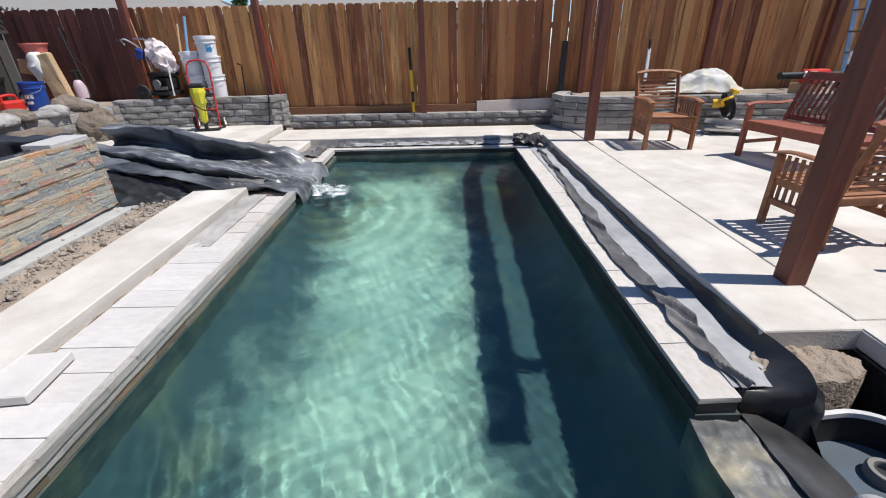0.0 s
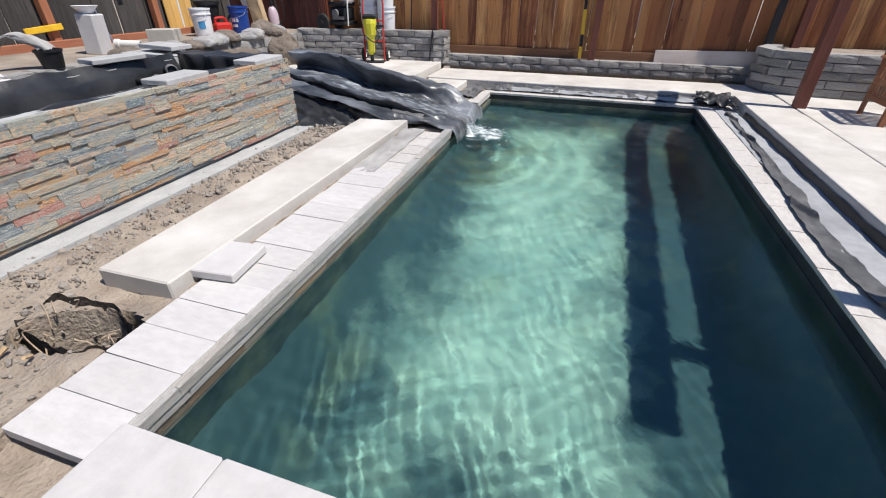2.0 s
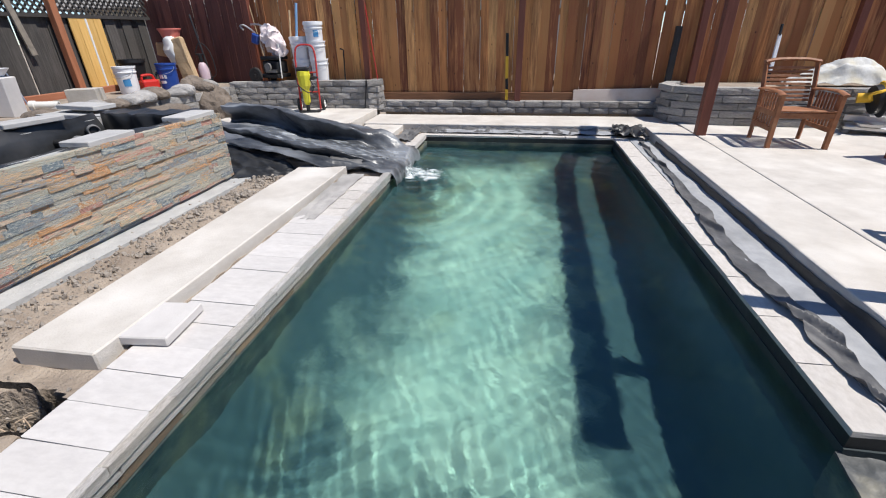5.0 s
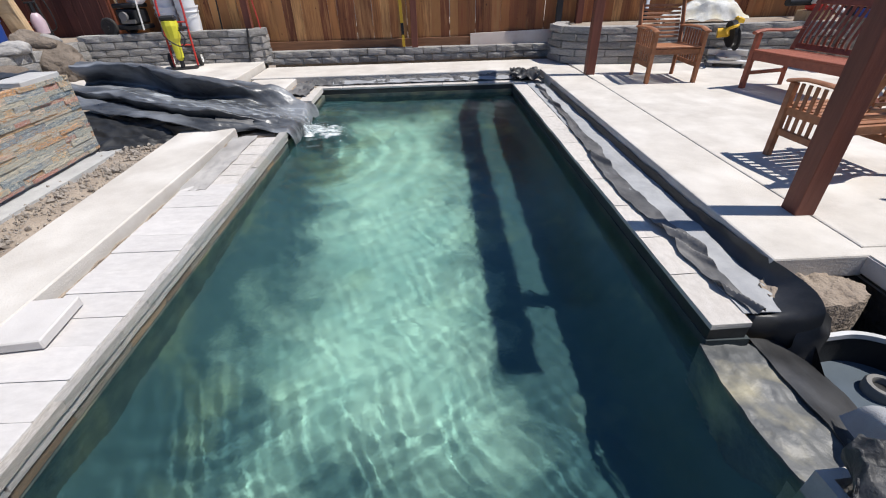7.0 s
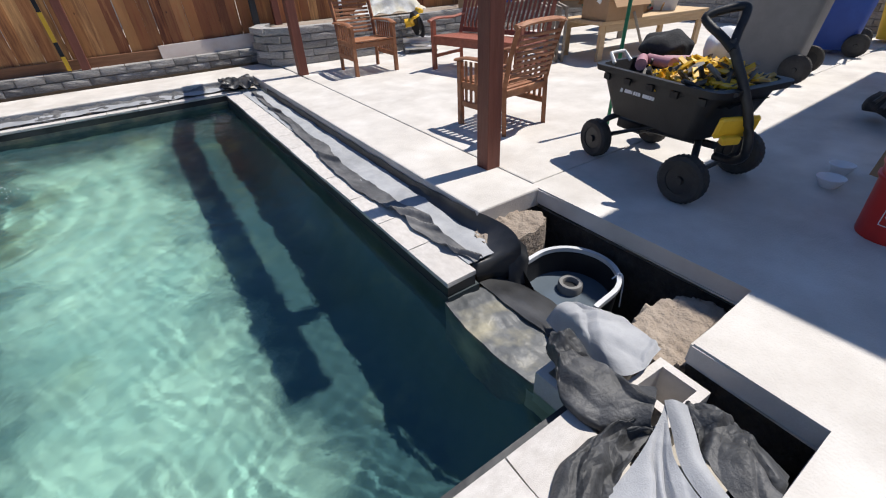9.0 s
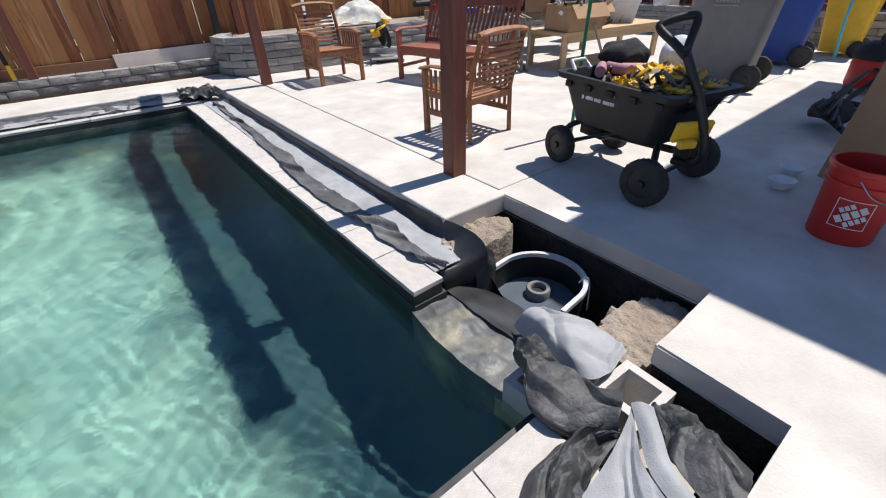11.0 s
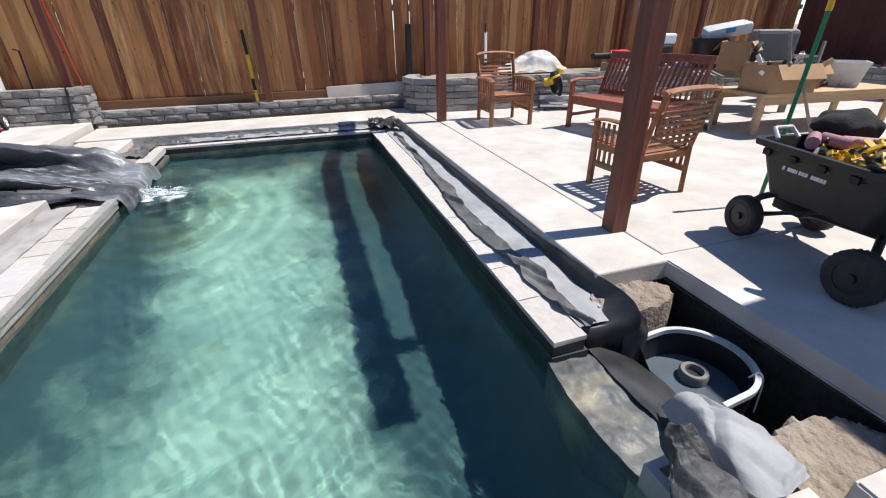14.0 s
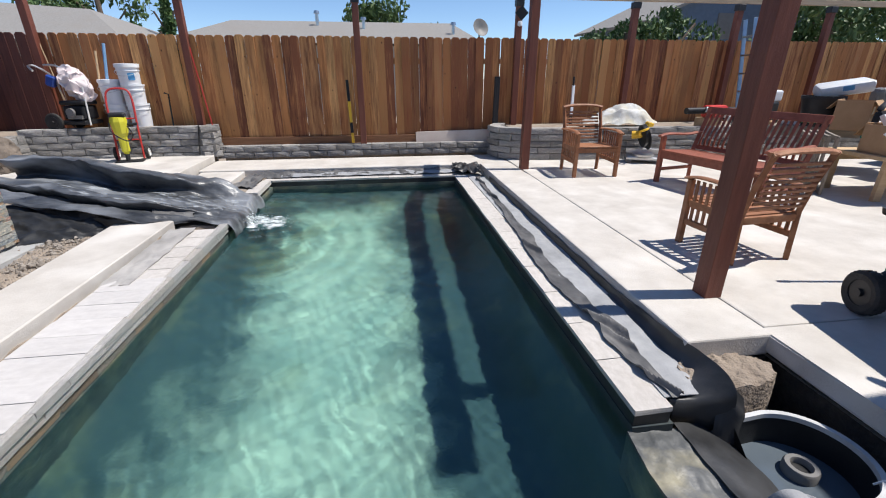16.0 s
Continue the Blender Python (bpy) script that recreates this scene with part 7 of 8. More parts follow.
    tube(bm, [(0.1, 0, 0.17), (0.17, 0, 0.27)], 0.018, 8)
    part("spout", bm, BLACKPL, g)
    p = thing("nursery_pot", "large black plastic pot by the fence", "pot", (-6.25, 6.62, 0.472))
    bm = B()
    lathe(bm, [(0, 0), (0.13, 0), (0.18, 0.42), (0.2, 0.42), (0.2, 0.47), (0.17, 0.47), (0.12, 0.02), (0, 0.02)], n=26)
    part("pot", bm, BLACKPL, p, smooth=True)
    for k, (x, y) in enumerate(((-5.56, 4.98), (-5.60, 5.1))):
        bm = B()
        box(bm, (0.34, 0.1, 0.19), (0, 0, 0.095), bevel=0.006)
        roughen(bm, 0.004, 9, k)
        solid("upright_paver", bm, CONCRETE_EDGE, "grey paver standing on edge on the side wall", "paver", group="upright pavers").matrix_basis = pose(x, y, 0.48, 0, 0, 28)
    bm = B()
    lathe(bm, [(0.045, 0), (0.06, 0), (0.06, 0.34), (0.075, 0.35), (0.075, 0.42), (0.06, 0.42), (0.06, 0.36), (0.045, 0.34)], n=20, close=True)
    solid("pipe_offcut", bm, PVC, "white plastic pipe offcut lying on the side wall", "pipe", smooth=True).matrix_basis = pose(-5.5, 4.58, 0.53, 88, 0, -66) @ Matrix.Diagonal((0.75, 0.75, 0.7, 1))
    c = thing("pedestal", "pale square pillar carrying a white bowl", "pedestal", (-5.65, 4.15, 0.47), 15)
    bm = B()
    box(bm, (0.2, 0.2, 0.42), (0, 0, 0.21), (0, 4, 0), bevel=0.008)
    part("pillar", bm, PAVER, c)
    bm = B()
    lathe(bm, [(0, 0.42), (0.06, 0.42), (0.13, 0.5), (0.12, 0.5), (0, 0.45)], n=24)
    solid("bowl", bm, WHITEPL, "white bowl standing on the pillar", "bowl", smooth=True).matrix_basis = pose(-5.65, 4.15, 0.472)
    bm = B()
    tube(bm, [(-5.72, 4.42, 0.47), (-5.9, 4.44, 0.92)], 0.009, 6)
    solid("stake", bm, CHROME, "thin metal stake on the side wall", "stake")
    bm = B()
    lathe(bm, [(0, 0), (0.085, 0), (0.11, 0.15), (0.118, 0.15), (0.118, 0.17), (0.1, 0.17), (0.08, 0.015), (0, 0.015)], n=24)
    solid("black_bucket", bm, BLACKPL, "small black bucket with a grey cloth over it", "bucket", smooth=True).matrix_basis = pose(-5.06, 3.2, 0.475)

    def rag(u, v):
        a = 2.4 * u
        return (-5.10 - 0.22 * u + 0.05 * math.sin(v * 5), 3.24 - 0.34 * u + 0.2 * (v - 0.5) + 0.02 * noise.noise(Vector((u * 4, v * 4, 3))),
                0.64 + 0.20 * math.sin(a) - 0.1 * u + 0.03 * noise.noise(Vector((u * 5, v * 7, 3))))
    solid("cloth", sheet(B(), rag, 34, 24, 0.008), FELT_DUSTY, "stiff grey cloth draped over the black bucket", "cloth", smooth=True)
    bm = B()
    box(bm, (0.36, 0.5, 0.05), (0, 0, 0.025), bevel=0.008)
    solid("pale_slab", bm, PAVER, "pale slab leaning on the side wall", "slab").matrix_basis = pose(-5.0, 2.5, 0.42, 0, 28, 8)
    bm = B()
    box(bm, (0.02, 0.46, 0.07), (-6.58, 4.22, 0.70), (4, 0, 0), bevel=0.004)
    solid("yellow_level", bm, YELLOWPL, "yellow spirit level lying on the fence rail", "level")


corner_items()


# ---- along the north fence ----
def fence_items():
    lv = thing("spirit_level", "long yellow and black level leaning on the fence", "level", (-0.22, 7.68, 0.2))
    for k in range(6):
        bm = B()
        box(bm, (0.045, 0.025, 0.17), (-0.006 * k, 0.012 * k, 0.085 + 0.168 * k), (-4, -2, 0))
        part("section", bm, YELLOWPL if k in (0, 2, 3) else BLACKPL, lv)
    bm = B()
    box(bm, (1.4, 0.03, 0.24), (1.57, 7.77, 0.25), (-6, -1.2, 0), bevel=0.004)
    solid("pale_board", bm, mat("stained_board", (0.52, 0.42, 0.36), (0.62, 0.55, 0.50), 4, 0.8, 0.2, 40, c3=(0.5, 0.3, 0.24), c3scale=2, c3amt=0.4), "pale stained board leaning against the fence", "board")
    w = thing("trowel_tool", "black and white long-handled tool leaning on the fence", "tool", (3.62, 7.55, 0.46))
    bm = B()
    box(bm, (0.05, 0.03, 0.5), (0.02, 0.07, 0.42), (-12, 4, 0), bevel=0.006)
    part("blade", bm, WHITEPL, w)
    bm = B()
    box(bm, (0.05, 0.04, 0.22), (0.0, 0.02, 0.11), (-12, 4, 0), bevel=0.006)
    part("grip", bm, BLACKPL, w)
    bm = B()
    box(bm, (0.03, 0.03, 0.16), (0.035, 0.13, 0.72), (-12, 4, 0), bevel=0.006)
    part("tip", bm, BLACKPL, w)
    bm = B()
    box(bm, (0.09, 0.06, 1.2), (2.28, 7.72, 0.66), (-2, 1.5, 0), bevel=0.004)
    solid("dark_plank", bm, OLDWOOD, "dark narrow plank leaning on the fence", "plank")
    ca = thing("security_camera", "small white round camera on the post", "camera", (2.6, 7.62, 2.02))
    bm = B()
    lathe(bm, [(0, 0), (0.035, 0.01), (0.04, 0.05), (0.03, 0.08), (0, 0.085)], n=16)
    part("housing", bm, WHITEPL, ca, smooth=True)
    bm = B()
    box(bm, (0.16, 0.02, 0.16), (0.03, 0.02, 0.2), (0, 45, 0))
    solid("solar_panel", bm, BLACKPL, "small dark solar panel tilted on the post", "solar panel").matrix_basis = pose(2.6, 7.63, 2.02)


fence_items()


# ---- saw and clutter by the east planter ----
def mitre_saw():
    c = thing("mitre_saw", "yellow and grey mitre saw standing on the patio", "mitre saw", (4.35, 6.35, 0.0), -25)
    bm = B()
    box(bm, (0.5, 0.3, 0.06), (0, 0, 0.07), bevel=0.015)
    cyl(bm, 0.16, 0.16, 0.03, (0, -0.02, 0.1), n=26)
    part("table", bm, CHROME, c, "bare cast metal table")
    for x in (-0.22, 0.22):
        bm = B()
        box(bm, (0.08, 0.34, 0.05), (x, 0, 0.025), bevel=0.01)
        part("foot", bm, GREYPL, c)
    bm = B()
    lathe(bm, [(0.0, -0.012), (0.16, -0.006), (0.165, 0), (0.16, 0.006), (0, 0.012)], (0.02, -0.02, 0.36), (0, 80, 15), 30)
    part("blade", bm, STEEL, c, "round dark blade", True)
    bm = B()
    lathe(bm, [(0.02, -0.03), (0.17, -0.03), (0.175, 0.03), (0.02, 0.03)], (-0.03, 0.03, 0.40), (0, 80, 15), 26)
    part("guard", bm, BLACKPL, c, smooth=True)
    bm = B()
    tube(bm, [(-0.2, 0.08, 0.40), (-0.03, 0.08, 0.42)], 0.06, 14)
    tube(bm, curve_pts([(-0.1, -0.1, 0.42), (-0.12, -0.2, 0.48), (-0.04, -0.22, 0.52), (0.0, -0.08, 0.52)], 20), 0.018, 8)
    part("motor", bm, YELLOWPL, c, "yellow motor housing", True)
    bm = B()
    box(bm, (0.5, 0.03, 0.08), (0, 0.1, 0.16), bevel=0.006)
    part("fence", bm, CHROME, c)


mitre_saw()
cloth("tarpaulin", [(3.6, 6.85, 0.5), (4.8, 6.8, 0.5), (4.9, 7.35, 0.5), (3.7, 7.4, 0.5)], mat("milky_sheet", (0.40, 0.40, 0.38), (0.62, 0.62, 0.60), 9, 0.75, 0.5, 30, c3=(0.5, 0.42, 0.22), c3scale=4, c3amt=0.25), "crumpled clear plastic sheet over tools on the planter", "plastic sheet", 60, 44, 0.055, (4, 4), 41,
      lift=lambda u, v: 0.34 * max(0, math.sin(u * 3.1)) ** 0.8 * math.sin(v * 3.1) * (0.45 + 0.75 * u))
bm = B()
box(bm, (0.16, 0.08, 0.10), (4.62, 6.74, 0.52), (0, 18, 20), bevel=0.02)
solid("yellow_tool_case", bm, YELLOWPL, "yellow tool poking from under the plastic sheet", "tool case")


def vac():
    c = thing("garden_blower", "red and black garden blower with a white tube", "blower", (5.75, 6.8, 0.46), 10)
    bm = B()
    tube(bm, [(-0.55, 0, 0.28), (-0.15, 0, 0.28)], 0.05, 12)
    part("nozzle", bm, BLACKPL, c, smooth=True)
    bm = B()
    box(bm, (0.4, 0.2, 0.2), (0.05, 0, 0.26), bevel=0.05, seg=2)
    part("motor", bm, REDPL, c)
    bm = B()
    box(bm, (0.3, 0.22, 0.2), (0.4, 0, 0.22), bevel=0.05, seg=2)
    part("bag", bm, BLACKPL, c)
    bm = B()
    tube(bm, curve_pts([(-0.2, -0.05, 0.3), (0.0, -0.2, 0.26), (0.2, -0.4, 0.0)], 16), 0.045, 12)
    part("tube", bm, PVC, c, smooth=True)
    bm = B()
    box(bm, (0.34, 0.22, 0.16), (0, 0, 0.08), bevel=0.006)
    solid("wood_crate", bm, PLY, "small timber crate under the blower", "crate").matrix_basis = pose(5.75, 6.85, 0.46)


vac()


def table(name, label, at, turn, L, W, H, top_mat, leg_mat, legs=((-1, -1), (1, -1), (1, 1), (-1, 1))):
    c = thing(name, label, "table", at, turn)
    bm = B()
    box(bm, (L, W, 0.045), (0, 0, H - 0.0225), bevel=0.005)
    part("tabletop", bm, top_mat, c)
    for sx, sy in legs:
        bm = B()
        box(bm, (0.09, 0.05, H - 0.05), (sx * (L / 2 - 0.08), sy * (W / 2 - 0.06), (H - 0.05) / 2), bevel=0.004)
        part("leg", bm, leg_mat, c)
    for sy in (-1, 1):
        bm = B()
        box(bm, (L - 0.2, 0.03, 0.09), (0, sy * (W / 2 - 0.04), H - 0.09), bevel=0.003)
        part("apron", bm, leg_mat, c)
    return c


def carton(label, at, turn, sx, sy, sz, flaps=True, material=None):
    c = thing("cardboard_box", label, "box", at, turn, group="cardboard boxes")
    t = 0.008
    m = material or CARD
    for s in (-1, 1):
        bm = B()
        box(bm, (t, sy, sz), (s * (sx / 2 - t / 2), 0, sz / 2))
        part("side", bm, m, c)
        bm = B()
        box(bm, (sx - 2 * t, t, sz), (0, s * (sy / 2 - t / 2), sz / 2))
        part("side", bm, m, c)
        if flaps:
            bm = B()
            box(bm, (sx * 0.95, t, sy * 0.42), (0, s * (sy / 2 + sy * 0.13), sz - sy * 0.14), (s * 38, 0, 0))
            part("flap", bm, m, c)
    bm = B()
    box(bm, (sx, sy, t), (0, 0, t / 2))
    part("bottom", bm, m, c)
    bm = B()
    box(bm, (0.1, 0.003, 0.09), (-sx * 0.2, -sy / 2 - 0.002, sz * 0.7))
    part("label_sheet", bm, BARWHITE, c, "plain white label")
    return c


def east_clutter():
    table("work_table", "raw timber work table loaded with boxes", (6.55, 4.05, 0), -6, 2.1, 0.75, 0.48, PLY, PLY)
    table("side_table", "grey timber table under stacked clutter", (6.6, 5.6, 0), -30, 2.2, 0.8, 0.62, GREYWOOD, GREYWOOD)
    for k in range(4):
        f = thing("timber_frame", "grey timber frame standing against the table", "frame", (5.42 - 0.06 * k, 4.42 + 0.05 * k, 0.0), 52, group="stacked frames")
        for s in (-1, 1):
            bm = B()
            box(bm, (0.05, 0.03, 0.66), (s * 0.32, 0, 0.33), bevel=0.003)
            part("stile", bm, GREYWOOD, f)
            bm = B()
            box(bm, (0.6, 0.03, 0.05), (0, 0, 0.33 + s * 0.3), bevel=0.003)
            part("rail", bm, GREYWOOD, f)
    carton("open tan cardboard box on the work table", (5.85, 3.95, 0.48), -8, 0.62, 0.45, 0.30)
    carton("tan cardboard box beside the open one", (6.5, 4.15, 0.48), 6, 0.4, 0.36, 0.27)
    carton("tan cardboard box with raised flaps on the clutter", (6.35, 5.0, 0.62), 30, 0.45, 0.35, 0.36)
    carton("small tan cardboard box on the far wall", (9.98, 4.2, 0.5), 15, 0.3, 0.24, 0.36, False)
    t = thing("storage_tub", "clear plastic storage tub on the work table", "tub", (7.05, 3.98, 0.48), -6)
    bm = B()
    lathe(bm, [(0, 0), (0.2, 0), (0.26, 0.26), (0.28, 0.26), (0.28, 0.29), (0.25, 0.29), (0.19, 0.02), (0, 0.02)], n=4)
    part("tub", bm, BAG, t)
    for x, y, z, s, rz, m, lab, nm in (
            (5.8, 5.95, 0.62, (0.5, 0.4, 0.16), 20, BLACKPL, "black plastic tray stacked on the table", "tray"),
            (5.8, 5.95, 0.78, (0.46, 0.36, 0.14), 26, BLACKPL, "black plastic tray stacked on the table", "tray"),
            (5.82, 5.97, 0.92, (0.5, 0.3, 0.16), 12, WHITEPL, "white rounded plastic case on the trays", "case"),
            (7.35, 5.3, 0.62, (0.6, 0.34, 0.5), -35, GREYPL, "large grey carton on the clutter table", "carton"),
            (7.0, 4.75, 0.62, (0.3, 0.3, 0.1), 0, GREENPAINT, "green plastic tray among the clutter", "tray"),
            (8.4, 5.6, 0.0, (0.8, 0.5, 0.72), 10, BLACKPL, "dark storage chest by the maroon fence", "chest"),
            (9.6, 3.2, 0.5, (0.5, 0.4, 0.06), 20, GREYWOOD, "grey board lying on the far wall", "board")):
        bm = B()
        box(bm, s, (0, 0, s[2] / 2), bevel=min(s) * 0.18, seg=2)
        solid(nm, bm, m, lab, nm).matrix_basis = pose(x, y, z, 0, 0, rz)
    p = thing("nursery_pot", "black square plant pot on the table", "pot", (6.3, 5.45, 0.62))
    bm = B()
    lathe(bm, [(0, 0), (0.17, 0), (0.24, 0.36), (0.25, 0.36), (0.25, 0.4), (0.22, 0.4), (0.15, 0.02), (0, 0.02)], n=20)
    part("pot", bm, BLACKPL, p, smooth=True)
    b = thing("cement_bag", "white paper bag with a blue mark on the pot", "bag", (6.5, 5.4, 1.02), -30)
    bm = B()
    box(bm, (0.6, 0.34, 0.16), (0, 0, 0.1), (8, -10, 0), bevel=0.05, seg=2)
    roughen(bm, 0.02, 6, 2)
    part("bag", bm, BAG, b, smooth=True)
    bm = B()
    box(bm, (0.12, 0.004, 0.06), (0.0, -0.185, 0.1), (8, -10, 0))
    part("mark", bm, BLUEMARK, b)
    o = thing("curved_guard", "dark curved blade guard standing among the boxes", "guard", (6.05, 4.5, 0.62), 20)
    bm = B()
    tube(bm, curve_pts([(0.1, 0, -0.1), (0.0, 0, 0.06), (0.02, 0, 0.28), (0.14, 0, 0.36)], 20), 0.035, 8, True, 0.5)
    part("guard", bm, BLACKPL, o, smooth=True)
    r = random.Random(33)
    for k in range(16):
        a = Vector((5.75 + r.uniform(0, 1.5), 4.05 + r.uniform(-.2, .2), 0.49))
        d = Vector((r.uniform(-.35, .35), r.uniform(-.2, .2), r.uniform(0.02, 0.32)))
        bm = B()
        tube(bm, [a, a + d], r.uniform(0.012, 0.03), 8)
        solid("loose_tool", bm, r.choice([GREYPL, PVC, REDPAINT, STEEL, PLY, GREENPAINT]), "loose tool handle among the table clutter", "tool", group="loose tools")
    for k in range(14):
        bm = B()
        s = (r.uniform(.1, .26), r.uniform(.08, .2), r.uniform(.04, .1))
        box(bm, s, (0, 0, s[2] / 2), bevel=0.01)
        solid("small_package", bm, r.choice([WHITEPL, CARD, GREYPL, BAG, BLUEPL, PLY]), "small package among the table clutter", "package", group="small packages").matrix_basis = pose(
            *(pose(6.6, 5.6, 0.62, 0, 0, -30) @ Vector((r.uniform(-1, 1), r.uniform(-.35, .35), 0))), 0, 0, r.uniform(0, 90))
    bm = B()
    tube(bm, [(6.15, 3.55, 0), (5.95, 3.7, 0.56)], 0.018, 8)
    solid("prop_stick", bm, GREYWOOD, "grey stick propped against the table", "stick")
    for x in (9.3, 9.75):
        bm = B()
        bmesh.ops.create_icosphere(bm, subdivisions=3, radius=1, matrix=Matrix.Diagonal((0.17, 0.15, 0.2, 1)))
        roughen(bm, 0.05, 8, x)
        solid("plastic_bag", bm, BAG, "pale blue-white plastic bag on the far wall", "bag", smooth=True).matrix_basis = pose(x + 0.75, 5.0, 0.58)
    for k in range(4):
        bm = B()
        box(bm, (0.06, 0.03, 1.9), (0, 0, 0.95), (10, 14, 0))
        solid("leaning_plank", bm, MAROON, "dark plank leaning against the maroon fence", "plank", group="leaning planks").matrix_basis = pose(10.6, 4.2 + 0.35 * k, 0.45)
    sh = thing("tool_shelf", "dark red metal shelf beyond the bins", "shelf", (10.4, 2.6, 0.45))
    for z in (0.1, 0.5, 0.9):
        bm = B()
        box(bm, (0.45, 1.2, 0.04), (0, 0, z), bevel=0.004)
        part("shelf", bm, REDPAINT, sh)
    for sx in (-1, 1):
        for sy in (-1, 1):
            bm = B()
            box(bm, (0.04, 0.04, 1.0), (sx * 0.2, sy * 0.58, 0.5))
            part("upright", bm, REDPAINT, sh)
    bm = B()
    tube(bm, curve_pts([(9.1, 1.7, 0.93), (8.85, 1.7, 0.97), (8.72, 1.7, 0.6), (8.75, 1.65, 0.02)], 24), 0.02, 8)
    solid("garden_hose", bm, mat("aqua_hose", (0.12, 0.4, 0.45), (0.16, 0.48, 0.52), 6, 0.5, 0.1, 60), "coiled aqua hose on the yellow bin", "hose", smooth=True)
    ld = thing("ladder", "pale blue ladder standing at the fence", "ladder", (6.9, 7.45, 0.46), 75)
    for s in (-1, 1):
        bm = B()
        box(bm, (0.03, 0.06, 1.75), (s * 0.17, 0.12, 0.86), (-8, 0, 0), bevel=0.003)
        part("rail", bm, mat("ladder_blue", (0.25, 0.4, 0.6), (0.3, 0.46, 0.66), 6, 0.5, 0.05), ld)
    for k in range(5):
        bm = B()
        box(bm, (0.34, 0.05, 0.025), (0, 0.03 + 0.045 * k, 0.25 + 0.3 * k))
        part("rung", bm, CHROME, ld)


east_clutter()


# ---- rubble and scraps on the dirt ----
def rubble():
    r = random.Random(12)
    meshes = []
    for k in range(4):
        bm = B()
        bmesh.ops.create_icosphere(bm, subdivisions=1, radius=0.5)
        roughen(bm, 0.25, 2.3, k + 40)
        meshes.append(bm)
    bm = B()
    for k in range(2600):
        if r.random() < 0.6:
            x, y = -2.6 + r.gauss(0, 0.13), r.uniform(0.9, 4.1)
        elif r.random() < 0.5:
            x, y = -2.5 + r.gauss(0, 0.2), 3.55 + r.gauss(0, 0.3)
        else:
            x, y = -2.1 + r.gauss(0, 0.3), 0.7 + r.gauss(0, 0.4)
        if x > -1.75 or x < -2.82 or (-2.29 < x and y > 1.15 and y < 4.3):
            continue
        s = r.uniform(0.006, 0.02) if r.random() < 0.9 else r.uniform(0.02, 0.05)
        z = -0.105 + 0.035 * noise.noise(Vector((x * 2.2, y * 2.2, 1)))
        d = math.hypot((x + 2.0) / 0.26, (y - 0.90 - 0.25 * (x + 2.0)) / 0.15)
        if d < 1:
            z -= 0.34 * min(1, 2.2 * (1 - d * d))
        src = meshes[k % 4]
        m = pose(x, y, z + s * 0.2, r.uniform(0, 360), r.uniform(0, 360), 0) @ Matrix.Diagonal((s * 1.3, s, s * 0.8, 1))
        vs = {v: bm.verts.new(m @ v.co) for v in src.verts}
        for f in src.faces:
            bm.faces.new([vs[v] for v in f.verts])
    tagged(solid("rubble", bm, RUBBLE, "loose stones and clods on the dirt", "rubble"), kind="stuff")
    for m in meshes:
        m.free()
    for k in range(9):
        bm = B()
        x, y = -2.05 + r.uniform(-.2, .2), 0.62 + r.uniform(-.16, .1)
        tube(bm, [(x, y, -0.08), (x + r.uniform(-.09, .09), y + r.uniform(-.06, .06), -0.055)], r.uniform(0.006, 0.014), 6)
        solid("wood_scrap", bm, PLY, "pale broken stick lying on the dirt", "stick", group="wood scraps")


rubble()


# ---- beyond the fence ----
def leaves(bm, r, centre, rad, n, size):
    for k in range(n):
        d = Vector((r.gauss(0, 1), r.gauss(0, 1), r.gauss(0, 1))).normalized() * (r.random() ** 0.45)
        p = Vector(centre) + Vector((d.x * rad[0], d.y * rad[1], d.z * rad[2]))
        m = Matrix.Translation(p) @ Euler((r.uniform(0, 6.3), r.uniform(0, 6.3), r.uniform(0, 6.3))).to_matrix().to_4x4()
        s = size * r.uniform(0.6, 1.4)
        vs = [bm.verts.new(m @ Vector(q)) for q in ((-s, 0, 0), (0, s * 0.45, 0.1 * s), (s, 0, 0), (0, -s * 0.45, 0.1 * s))]
        bm.faces.new(vs)


def tree(label, at, height, rad, seed, n=2600, size=0.09, narrow=False):
    r = random.Random(seed)
    c = thing("tree", label, "tree", at)
    bm = B()
    tube(bm, [(0, 0, 0), (0.05, 0, height * 0.4), (0.0, 0.05, height * 0.75)], 0.11 if not narrow else 0.08, 8)
    tips = []
    for k in range(9):
        a = r.uniform(0, 6.28)
        z = height * r.uniform(0.35, 0.7)
        e = Vector((math.cos(a) * rad * r.uniform(.4, .75), math.sin(a) * rad * r.uniform(.4, .75), z + height * r.uniform(.08, .24)))
        tube(bm, [(0, 0, z), e * 0.5 + Vector((0, 0, z * 0.5)), e], 0.035, 6)
        tips.append(e)
    part("trunk", bm, BARK, c, smooth=True)
    bm = B()
    if narrow:
        for k in range(14):
            z = height * (0.15 + 0.85 * k / 14)
            leaves(bm, r, (r.uniform(-.06, .06), r.uniform(-.06, .06), z), (rad * (1.05 - k / 15), rad * (1.05 - k / 15), height * 0.09), n // 14, size)
    else:
        for k in range(26):
            e = r.choice(tips) if k > 8 else tips[k]
            cen = e + Vector((r.gauss(0, rad * .28), r.gauss(0, rad * .28), r.gauss(0, height * .07)))
            q = rad * r.uniform(0.22, 0.45)
            leaves(bm, r, cen, (q, q, q * 0.7), n // 26, size)
    part("crown", bm, LEAF, c)


